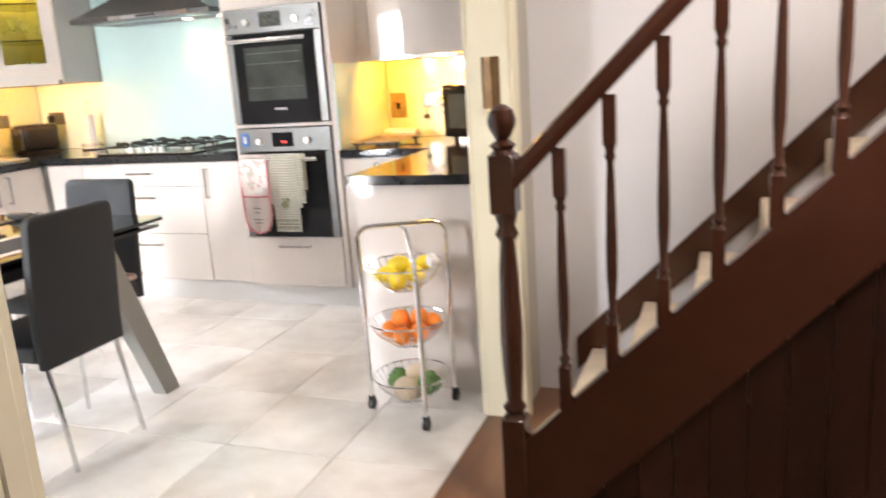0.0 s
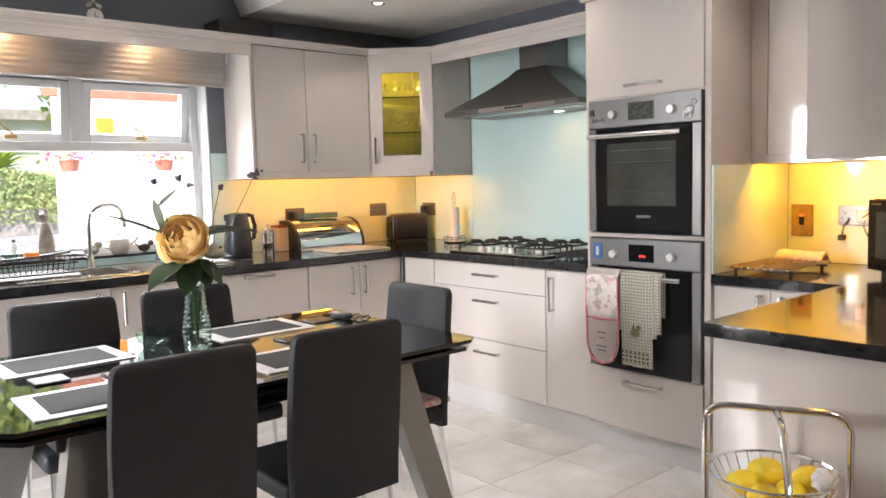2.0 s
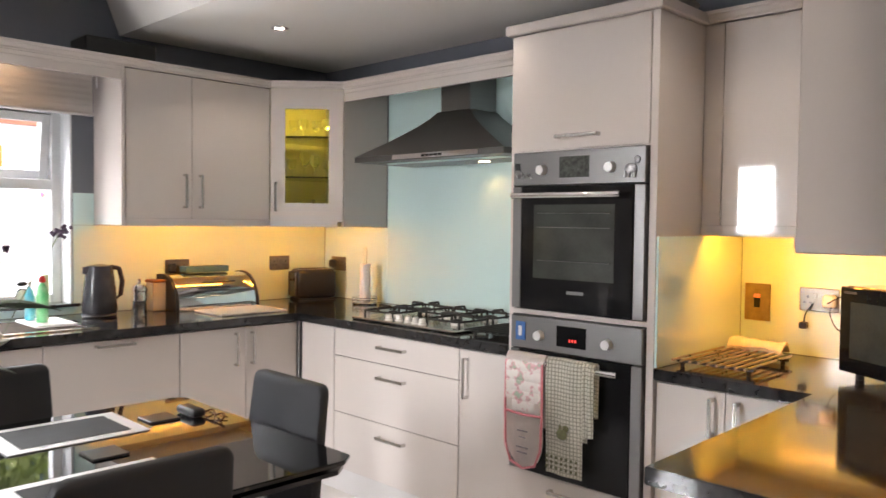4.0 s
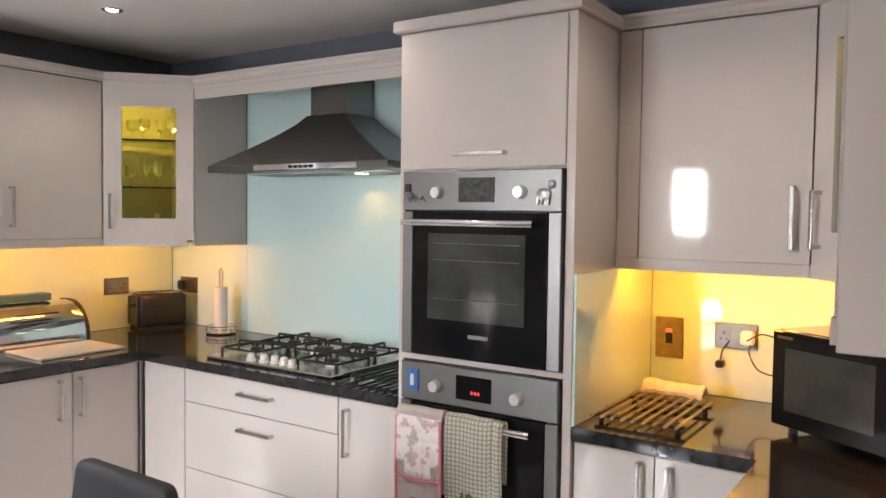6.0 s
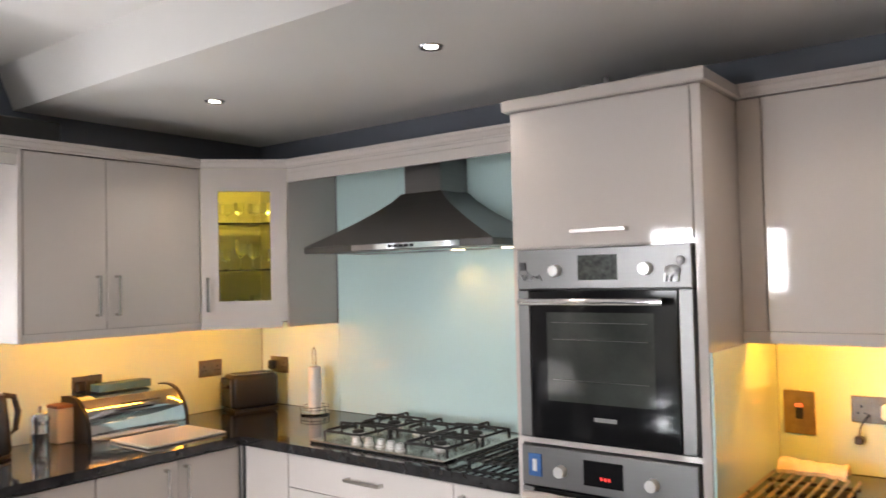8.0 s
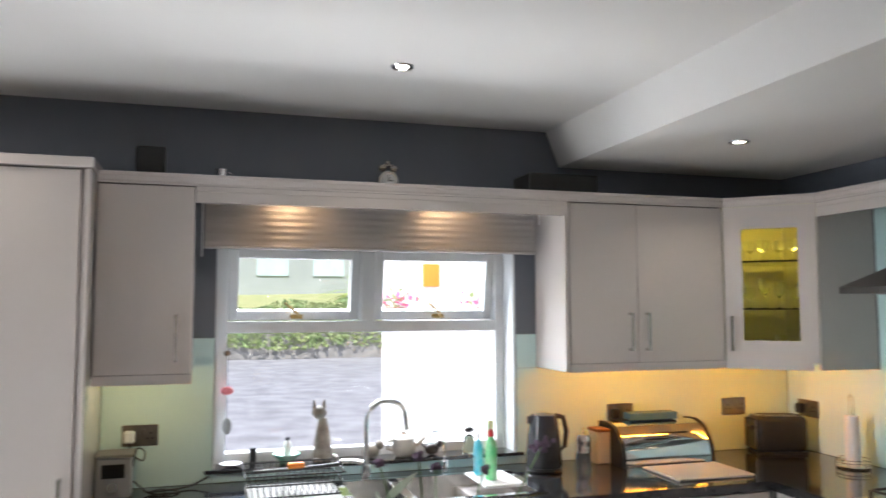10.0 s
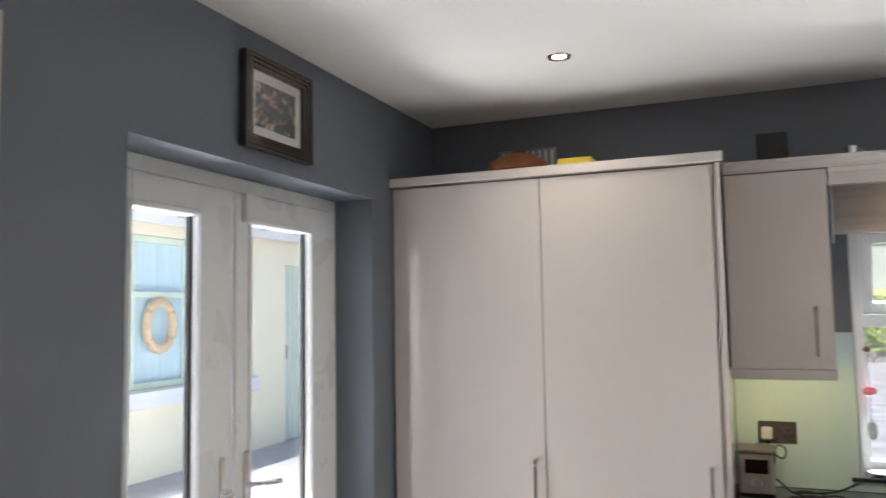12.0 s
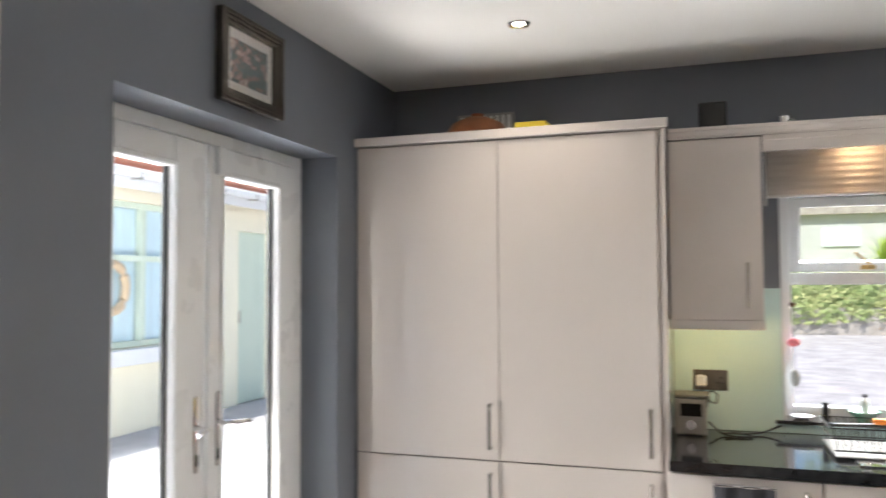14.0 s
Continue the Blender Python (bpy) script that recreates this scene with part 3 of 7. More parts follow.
unit("base_cabinet", "S", FN, N, -1.955, -1.40, DZ0, DZT, [("door", -1.953, -1.700, DZ0, DZT, (-1.742, 0.775, 0.13, True)), ("door", -1.700, -1.402, DZ0, DZT, (-1.655, 0.775, 0.13, True))], "cashmere gloss base cupboard under the pan rack", group=g)
unit("base_cabinet", "W", -1.385, E, 3.07, 3.98, DZ0, DZT, [("door", 3.072, 3.53, DZ0, DZT, (3.48, 0.76, 0.17, True)), ("door", 3.53, 3.978, DZ0, DZT, (3.58, 0.76, 0.17, True))], "cashmere gloss base cupboard of the return", group=g)
lone("end_panel", box(-1.388, 3.045, 0.0, E - 0.022, 3.067, 0.868, 0.002), GLOSS, "cashmere gloss end panel of the return worktop", "panel")
# plinths
lone("plinth", box(-4.085, FN + 0.022, 0, -1.95, FN + 0.04, 0.127), PLINTH, "pale plinth under the north cupboards", "plinth")
lone("plinth", box(BW - 0.05, 1.195, 0, BW - 0.03, FN + 0.02, 0.127), PLINTH, "pale plinth under the sink cupboards", "plinth")
lone("plinth", box(FF - 0.05, -0.18, 0, FF - 0.03, 1.172, 0.118), PLINTH, "pale plinth under the fridge housing", "plinth")
lone("plinth", box(-1.36, 3.07, 0, -1.34, 4.02, 0.127), PLINTH, "pale plinth under the return", "plinth")
lone("plinth", box(-1.949, FN + 0.022, 0, -1.362, FN + 0.04, 0.127), PLINTH, "pale plinth under the pan rack cupboard", "plinth")

# worktops, with the opening for the sink
top = thing("worktop", (-4.45, 3.0, 0.87), "glossy black worktop round sink and hob", "worktop")
SY0, SY1, SX0, SX1 = 1.86, 2.98, -4.64, -4.20
for a in ((W + 0.002, 1.195, -4.10, SY0), (W + 0.002, SY1, -4.10, N - 0.002), (W + 0.002, SY0, SX0, SY1), (SX1, SY0, -4.10, SY1), (-4.10, 4.022, -2.622, N - 0.002)):
    part("slab", box(a[0], a[1], 0.870, a[2], a[3], 0.910), STONE, top)
bm = prism(bmesh.new(), [(-1.955, 4.022), (-1.955, N - 0.002), (E - 0.002, N - 0.002), (E - 0.002, 3.017), (-1.413, 3.017), (-1.413, 4.022)], 0.870, 0.910)
bmesh.ops.bevel(bm, geom=[e for e in bm.edges], offset=0.003, segments=2, affect="EDGES")
lone("worktop", bm, STONE, "glossy black worktop of the return", "worktop")
# splashbacks
lone("splashback", box(W + 0.001, 3.097, 0.912, W + 0.009, N - 0.012, 1.376), SPLASH, "back-painted glass splashback lit by a yellow strip", "splashback")
lone("splashback", box(W + 0.001, 3.097, 1.3775, W + 0.009, 3.203, 1.545), SPLASH, "strip of pale mint glass beside the window", "splashback")
lone("splashback", box(W + 0.001, 1.195, 0.912, W + 0.009, 1.653, 1.545), SPLASH, "pale mint glass splashback beside the window", "splashback")
lone("splashback", box(W + 0.001, 1.654, 0.912, W + 0.009, 3.096, 0.953), SPLASH, "low strip of pale mint glass behind the sink", "splashback")
lone("splashback", box(W + 0.011, N - 0.009, 0.912, -4.162, N - 0.001, 1.376), SPLASH, "back-painted glass splashback lit by a yellow strip", "splashback")
lone("splashback", box(-4.160, N - 0.009, 0.912, -2.624, N - 0.001, 2.184), SPLASH, "tall pale mint glass splashback behind the hob", "splashback")
lone("splashback", box(-1.945, N - 0.009, 0.912, E - 0.011, N - 0.001, 1.376), SPLASH, "back-painted glass splashback lit by a yellow strip", "splashback")
lone("splashback", box(E - 0.009, 3.03, 0.912, E - 0.001, N - 0.002, 1.368), SPLASH, "back-painted glass splashback of the return", "splashback")
lone("splashback", box(-1.9550, 4.030, 0.912, -1.9465, N - 0.011, 1.376), SPLASH, "glass splashback on the side of the oven tower", "splashback")

# oven tower
FT = 4.022
root = thing("oven_tower", (-2.28, 4.35, 0.12), "tall cashmere gloss housing with two built-in ovens", "cabinet")
for x0, x1 in ((-2.614, -2.592), (-1.985, -1.957)):
    part("side_panel", box(x0, FT + 0.005, 0.12, x1, N - 0.002, 2.168), GLOSS, root)
for z0, z1 in ((0.12, 0.14), (0.405, 0.420), (1.052, 1.070), (1.698, 1.714), (2.148, 2.168)):
    part("shelf", box(-2.592, FT + 0.004, z0, -1.985, N - 0.02, z1), GLOSS, root)
part("back_panel", box(-2.592, N - 0.02, 0.14, -1.985, N - 0.002, 2.14), CARCASS, root)
d = part("door", box(-2.612, FT - 0.001, 1.704, -1.988, FT + 0.019, 2.166, 0.002), GLOSS, root)
handle("S", FT, -2.284, 1.751, 0.19, False, d)
d = part("drawer_front", box(-2.612, FT - 0.001, 0.13, -1.988, FT + 0.019, 0.418, 0.002), GLOSS, root)
handle("S", FT, -2.288, 0.365, 0.20, False, d)
moulding("cornice", [(-2.616, N - 0.01), (-2.616, FT), (-1.955, FT), (-1.955, NR + 0.02)], [(-0.01, 2.171), (0.012, 2.171), (0.019, 2.176), (0.019, 2.209), (0.014, 2.213), (-0.01, 2.213)], GLOSS, "cashmere gloss cornice on the oven tower")
lone("tower_top", box(-2.604, FT + 0.012, 2.170, -1.967, N - 0.002, 2.182), CARCASS, "top board of the oven tower", "panel")


def oven(z0, z1, lit, label):
    root = thing("oven", (-2.285, FT + 0.2, z0), label, "oven", "built-in ovens")
    x0, x1, f = -2.588, -1.990, FT
    zp = z1 - 0.135
    part("chassis", box(x0 + 0.012, f + 0.02, z0 + 0.004, x1 - 0.012, f + 0.50, z1 - 0.004), BLACK, root)
    panel = part("control_panel", box(x0, f - 0.016, zp, x1, f + 0.02, z1 - 0.003, 0.003), STEEL, root, "brushed steel control panel")
    part("display", box(-2.360, f - 0.019, zp + 0.028, -2.225, f - 0.014, zp + 0.108, 0.001), BLACK_GLASS if lit else LCD, panel, "dark display" if lit else "grey unlit display")
    for kx in (-2.440, -2.130):
        bm = rod(bmesh.new(), (kx, f - 0.014, zp + 0.060), (kx, f - 0.040, zp + 0.060), 0.021, 0.018, 20)
        part("knob", bm, KNOB, panel, "round steel knob", smooth=True)
    if lit:
        bm = bmesh.new()
        for k in range(3):
            bx(bm, -2.300 + k * 0.013, f - 0.0205, zp + 0.050, -2.294 + k * 0.013, f - 0.0195, zp + 0.060)
        part("digits", bm, RED_GLOW, panel, "small red lit digits")
    door = part("door", box(x0 + 0.045, f - 0.018, z0 + 0.004, x1 - 0.045, f + 0.018, zp - 0.004, 0.003), BLACK_GLASS, root, "black glass oven door")
    for a, b in ((x0, x0 + 0.043), (x1 - 0.043, x1)):
        part("door_trim", box(a, f - 0.016, z0 + 0.004, b, f + 0.018, zp - 0.004, 0.002), STEEL, door, "brushed steel strip at the door's side")
    if not lit:
        part("window", box(x0 + 0.11, f - 0.0195, z0 + 0.13, x1 - 0.12, f - 0.0175, zp - 0.075), OVEN_WINDOW, door, "smoky oven window")
        bm = bmesh.new()
        for z in (z0 + 0.20, z0 + 0.33, z0 + 0.385):
            rod(bm, (x0 + 0.13, f - 0.0205, z), (x1 - 0.14, f - 0.0205, z), 0.0015, seg=5)
        part("rack", bm, STEEL, door, "wire racks behind the glass")
    bm = rod(bmesh.new(), (x0 + 0.03, f - 0.058, zp - 0.040), (x1 - 0.075, f - 0.058, zp - 0.040), 0.012, seg=14)
    for kx in (x0 + 0.07, x1 - 0.12):
        rod(bm, (kx, f - 0.016, zp - 0.040), (kx, f - 0.056, zp - 0.040), 0.008, seg=8)
    part("handle", bm, CHROME, door, "round steel bar handle", smooth=True)
    part("badge", box(-2.315, f - 0.0205, z0 + 0.075, -2.240, f - 0.0185, z0 + 0.087), STEEL, door, "small steel maker's badge")
    return root


KNOB = material("satin silver knob", (0.72, 0.71, 0.69), 0.30, metal=0.45, vary=0.05, scale=20)
LCD = material("grey unlit display", (0.075, 0.082, 0.075), 0.12, vary=0.5, scale=70, bump=0.0)
RED_GLOW = glow("red display digits", (1.0, 0.05, 0.04), 0.8)
OVEN_WINDOW = material("smoky oven window", (0.05, 0.055, 0.05), 0.06, vary=0.5, scale=5, bump=0.0, coat=0.0)
oven(1.072, 1.700, False, "built-in steel and black glass oven, upper, closed")
oven(0.420, 1.050, True, "built-in steel and black glass oven, lower, with towels on its handle")

# cooker hood
root = thing("cooker_hood", (-3.40, 4.50, 1.72), "brushed steel chimney cooker hood over the hob", "cooker hood")
bm = bmesh.new()
x0, x1, y0, y1 = -3.935, -2.865, 4.275, N - 0.012
low = [bm.verts.new(p) for p in ((x0, y0, 1.765), (x1, y0, 1.765), (x1, y1, 1.765), (x0, y1, 1.765))]
mids = []
for k in range(1, 7):
    s = k / 6
    w = 1 - s
    w = w ** 1.25
    hx, fy = 0.115 + (0.535 - 0.115) * w, 4.50 - (4.50 - y0) * w
    z = 1.765 + 0.235 * s
    mids.append([bm.verts.new(p) for p in ((-3.40 - hx, fy, z), (-3.40 + hx, fy, z), (-3.40 + hx, y1, z), (-3.40 - hx, y1, z))])
rings = [low] + mids
for A, B in zip(rings, rings[1:]):
    for k in range(4):
        bm.faces.new((A[k], A[(k + 1) % 4], B[(k + 1) % 4], B[k]))
bm.faces.new(rings[-1])
bm.faces.new(low)
part("canopy", bm, HOOD_STEEL, root, smooth=True)
rim = part("rim", box(x0, y0, 1.735, x1, y1, 1.7645, 0.002), STEEL, root)
part("button_strip", box(-3.62, y0 - 0.006, 1.738, -3.02, y0 - 0.001, 1.762), CHROME, rim, "pale strip of hood buttons")
for k in range(5):
    part("button", box(-3.40 + k * 0.030, y0 - 0.009, 1.744, -3.38 + k * 0.030, y0 - 0.0055, 1.756), BLACK, rim)
part("chimney", box(-3.505, 4.512, 1.998, -3.295, N - 0.012, 2.184, 0.002), HOOD_STEEL, root)
for kx in (-3.27, -3.00):
    part("lamp", rod(bmesh.new(), (kx, 4.60, 1.7325), (kx, 4.60, 1.738), 0.03, seg=16), glow("hood lamp glass", (1.0, 0.8, 0.5), 6.0), rim, "small lit hood lamp")
part("filter", box(-3.85, 4.36, 1.732, -2.95, 4.46, 1.7345), NICKEL, rim, "metal grease filter")


# ---- dining table and chairs ----
root = thing("dining_table", (-2.72, 2.12, 0), "black glass dining table with slanted grey legs", "table")
T = [(-3.23, 1.40), (-3.15, 1.33), (-2.32, 1.33), (-2.24, 1.40), (-2.225, 2.865), (-2.26, 2.91), (-3.20, 2.91), (-3.235, 2.875)]
bm = prism(bmesh.new(), T, 0.757, 0.770)
bmesh.ops.bevel(bm, geom=list(bm.edges), offset=0.003, segments=2, affect="EDGES")
part("tabletop", bm, TABLE_GLASS, root, "glossy black glass tabletop")
part("leaf", prism(bmesh.new(), [(-2.72 + (x + 2.72) * 0.975, 2.12 + (y - 2.12) * 0.98) for x, y in T], 0.730, 0.742), TABLE_GLASS, root, "lower black glass leaf")
part("apron", box(-3.08, 1.52, 0.655, -2.38, 2.72, 0.7295, 0.004), BLACK, root, "black frame under the glass")
part("spacer", box(-2.95, 1.70, 0.742, -2.50, 2.54, 0.757), BLACK, root, "black spacer between the glass leaves")
for sx in (-1, 1):
    for yt, yf in ((2.62, 2.79), (1.62, 1.45)):
        bm = bmesh.new()
        xt, xf = -2.73 + sx * 0.33, -2.73 + sx * 0.455
        q = [[bm.verts.new((cx + a, cy + b, z)) for a, b in ((-0.035, -h), (0.035, -h), (0.035, h), (-0.035, h))] for cx, cy, z, h in ((xt, yt, 0.730, 0.065), (xf, yf, 0.0, 0.045))]
        for k in range(4):
            bm.faces.new((q[0][k], q[0][(k + 1) % 4], q[1][(k + 1) % 4], q[1][k]))
        bm.faces.new(q[0])
        bm.faces.new(q[1])
        part("leg", bm, LEG_GREY, root, "slanted flat grey leg")


def chair():
    """A dining chair at the origin: it faces +x, its back at x = 0."""
    root = thing("dining_chair", (0, 0, 0), "dark grey leatherette dining chair with thin chrome legs", "chair", "chairs round the dining table")
    bm = bmesh.new()
    rings = []
    for z in [0.385 + 0.0625 * k for k in range(9)] + [0.895, 0.904, 0.912, 0.917, 0.920]:
        q = (z - 0.385) / 0.535
        lean = -0.055 * max(0, q - 0.18) ** 1.3
        rise = min(1.0, max(0.0, (z - 0.890) / 0.030))
        trim = 0.026 * (1 - math.sqrt(max(0.0, 1 - rise * rise)))
        hw, th = 0.190 + 0.008 * math.sin(q * 3) - trim, 0.040 - 0.5 * trim
        rings.append([bm.verts.new((lean + 0.25 * trim + p * th, w * hw, z)) for p, w in ((0, -0.93), (0.12, -0.98), (0.35, -1), (0.65, -1), (0.88, -0.98), (1, -0.93), (1, 0.93), (0.88, 0.98), (0.65, 1), (0.35, 1), (0.12, 0.98), (0, 0.93))])
    for A, B in zip(rings, rings[1:]):
        for k in range(12):
            bm.faces.new((A[k], A[(k + 1) % 12], B[(k + 1) % 12], B[k]))
    bm.faces.new(rings[0])
    bm.faces.new(rings[-1])
    part("backrest", bm, LEATHER, root, smooth=True)
    bm = box(0.035, -0.195, 0.405, 0.42, 0.195, 0.470, 0.018, 3)
    part("seat", bm, LEATHER, root, "padded dark grey seat", smooth=True)
    for y in (-0.165, 0.165):
        part("leg", tube(bmesh.new(), [(0.03, y, 0.41), (-0.005, y, 0.2), (-0.035, y * 1.03, 0.0)], 0.010), CHROME, root, "thin chrome leg", smooth=True)
        part("leg", tube(bmesh.new(), [(0.385, y, 0.41), (0.395, y, 0.2), (0.405, y * 1.03, 0.0)], 0.010), CHROME, root, "thin chrome leg", smooth=True)
    return root


first = chair()
first.matrix_basis = pose(-2.135, 2.265, 0, 0, 0, 180)
copy_thing(first, pose(-2.135, 1.770, 0, 0, 0, 181))
copy_thing(first, pose(-3.37, 2.310, 0, 0, 0, 0))
copy_thing(first, pose(-3.37, 1.825, 0, 0, 0, -1))
copy_thing(first, pose(-2.648, 2.955, 0, 0, 0, -91))

# ---- staircase ----
SY = 2.25
root = thing("staircase", (0.4, 2.68, 0), "carpeted stairs with dark turned balusters and handrail", "stairs")
bm = bmesh.new()
for (xa, za, xb, zb) in ((-0.50, 0.222, 1.60, 2.322),):
    v = [(xa, za), (xb, zb), (xb, zb - 0.31), (xa + 0.12, 0.0), (xa, 0.0)]
    for y0, y1 in ((SY - 0.022, SY + 0.022),):
        lo, hi = [bm.verts.new((x, y0, z)) for x, z in v], [bm.verts.new((x, y1, z)) for x, z in v]
        bm.faces.new(lo)
        bm.faces.new(hi)
        for k in range(5):
            bm.faces.new((lo[k], lo[(k + 1) % 5], hi[(k + 1) % 5], hi[k]))
part("string", bm, RAIL_WOOD, root, "dark stained stair string")
bm = bmesh.new()
v = [(-0.50, 0.10), (-0.50, 0.235), (1.60, 2.335), (1.60, 2.1)]
lo, hi = [bm.verts.new((x, 3.115, z)) for x, z in v], [bm.verts.new((x, 3.139, z)) for x, z in v]
bm.faces.new(lo)
bm.faces.new(hi)
for k in range(4):
    bm.faces.new((lo[k], lo[(k + 1) % 4], hi[(k + 1) % 4], hi[k]))
part("wall_string", bm, RAIL_WOOD, root, "dark stained wall string")
for k in range(9):
    x = -0.44 + 0.2 * k
    bm = box(x, SY + 0.024, 0.2 * k if k else 0.0, x + 0.215, 3.113, 0.2 * (k + 1), 0.012, 2)
    part("step", bm, CARPET, root, "cream carpeted step", smooth=True)
for k in range(12):
    x = -0.372 + 0.1345 * k
    zb, zt = x + 0.722 - 0.012, x + 0.722 + 0.735
    bm = bmesh.new()
    sq = 0.017
    bx(bm, x - sq, SY - sq, zb, x + sq, SY + sq, zb + 0.13, 0.002)
    bx(bm, x - sq, SY - sq, zt - 0.13, x + sq, SY + sq, zt, 0.002)
    h = zt - zb
    prof = [(0.016, 0.13), (0.012, 0.14), (0.017, 0.152), (0.010, 0.165), (0.0155, 0.26), (0.016, 0.34), (0.012, h - 0.24), (0.009, h - 0.175), (0.015, h - 0.160), (0.011, h - 0.148), (0.016, h - 0.13)]
    lathe(bm, prof, (x, SY, zb), 10)
    part("baluster", bm, RAIL_WOOD, root, smooth=True)
bm = bmesh.new()
prof = [(-0.030, -0.022), (0.030, -0.022), (0.034, 0.0), (0.026, 0.024), (0.0, 0.032), (-0.026, 0.024), (-0.034, 0.0)]
ends = [[bm.verts.new((x, SY + a, z + b * 1.41)) for a, b in prof] for x, z in ((-0.500, 1.000), (1.60, 3.100 - 0.58 + 0.56))]
for k in range(7):
    bm.faces.new((ends[0][k], ends[0][(k + 1) % 7], ends[1][(k + 1) % 7], ends[1][k]))
bm.faces.new(ends[0])
bm.faces.new(ends[1])
part("handrail", bm, RAIL_WOOD, root, "dark stained moulded handrail")
newel = bmesh.new()
nx = -0.525
bx(newel, nx - 0.036, SY - 0.036, 0, nx + 0.036, SY + 0.036, 0.30, 0.004)
bx(newel, nx - 0.036, SY - 0.036, 0.91, nx + 0.036, SY + 0.036, 1.075, 0.004)
lathe(newel, [(0.034, 0.30), (0.026, 0.312), (0.035, 0.33), (0.022, 0.35), (0.030, 0.45), (0.033, 0.56), (0.027, 0.74), (0.021, 0.83), (0.034, 0.85), (0.024, 0.875), (0.034, 0.91)], (nx, SY, 0), 16)
lathe(newel, [(0.036, 1.075), (0.028, 1.085), (0.037, 1.098), (0.018, 1.112), (0.026, 1.125), (0.038, 1.150), (0.040, 1.165), (0.032, 1.192), (0.012, 1.206), (0.002, 1.208)], (nx, SY, 0), 16)
part("newel_post", newel, RAIL_WOOD, root, "turned dark newel post with a ball top", smooth=True)
for k in range(21):
    bm = bmesh.new()
    x = -0.36 + 0.095 * k
    xs = (x, x + 0.092)
    tops = [min(2.0, q + 0.43) for q in xs]
    vs = [bm.verts.new((q, y, z)) for y in (SY - 0.008, SY + 0.008) for q, z in ((xs[0], 0.0), (xs[1], 0.0), (xs[1], tops[1]), (xs[0], tops[0]))]
    for f_ in ((0, 1, 2, 3), (4, 5, 6, 7), (0, 1, 5, 4), (1, 2, 6, 5), (2, 3, 7, 6), (3, 0, 4, 7)):
        bm.faces.new([vs[i] for i in f_])
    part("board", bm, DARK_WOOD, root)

# ---- window, blind and glazed doors ----
def window_sash(parent, y0, y1, z0, z1, x, tilt):
    """A small top-hung vent, pushed open at its foot."""
    turn = Matrix.Translation((x, 0, z1)) @ Matrix.Rotation(radians(tilt), 4, "Y") @ Matrix.Translation((-x, 0, -z1))
    bm = bmesh.new()
    for a in ((y0, y0 + 0.045, z0, z1), (y1 - 0.045, y1, z0, z1), (y0 + 0.045, y1 - 0.045, z0, z0 + 0.045), (y0 + 0.045, y1 - 0.045, z1 - 0.045, z1)):
        bx(bm, x - 0.03, a[0], a[2], x + 0.03, a[1], a[3], 0.004)
    bmesh.ops.transform(bm, matrix=turn, verts=bm.verts)
    sash = part("sash", bm, UPVC, parent, "white vent sash pushed open")
    bm = box(x - 0.006, y0 + 0.04, z0 + 0.04, x + 0.006, y1 - 0.04, z1 - 0.04)
    bmesh.ops.transform(bm, matrix=turn, verts=bm.verts)
    pane = part("pane", bm, PANE, sash, "clear window pane")
    pane.visible_shadow = False
    ym = (y0 + y1) / 2
    bm = bmesh.new()
    bx(bm, x + 0.03, ym - 0.03, z0 + 0.010, x + 0.042, ym + 0.03, z0 + 0.030, 0.003)
    tube(bm, [(x + 0.045, ym + 0.01, z0 + 0.02), (x + 0.075, ym, z0 + 0.035), (x + 0.085, ym - 0.06, z0 + 0.085)], 0.006, 6)
    part("fastener", bm, BRASS, sash, "brass window stay")


win = thing("window_1", (-4.96, 2.375, WZ0), "white double glazed window with two open vents", "window", "", "structure")
TR0, TR1, MY = 1.560, 1.615, 2.375
bm = bmesh.new()
for a in ((WY0, WY0 + 0.055, WZ0, WZ1), (WY1 - 0.055, WY1, WZ0, WZ1), (WY0 + 0.055, WY1 - 0.055, WZ0, WZ0 + 0.055), (WY0 + 0.055, WY1 - 0.055, WZ1 - 0.055, WZ1), (WY0 + 0.055, WY1 - 0.055, TR0, TR1), (MY - 0.035, MY + 0.035, TR1, WZ1 - 0.055)):
    bx(bm, -5.005, a[0], a[2], -4.935, a[1], a[3], 0.003)
part("window_frame", bm, UPVC, win, "white plastic window frame")
pane = part("pane", box(-4.975, WY0 + 0.05, WZ0 + 0.05, -4.965, WY1 - 0.05, TR0 + 0.005), PANE, win, "large clear lower pane")
pane.visible_shadow = False
window_sash(win, WY0 + 0.057, MY - 0.037, TR1 + 0.002, 1.960, -4.955, 11)
window_sash(win, MY + 0.037, WY1 - 0.057, TR1 + 0.002, 1.960, -4.955, 11)
part("window_head", box(-4.985, WY0 + 0.056, 1.965, -4.945, WY1 - 0.056, WZ1 - 0.056), UPVC, win, "white head panel behind the blind")
part("window_sill", box(-4.933, WY0 - 0.035, WZ0 - 0.003, -4.775, WY1 + 0.035, WZ0 + 0.012, 0.003), STONE, win, "black window sill")

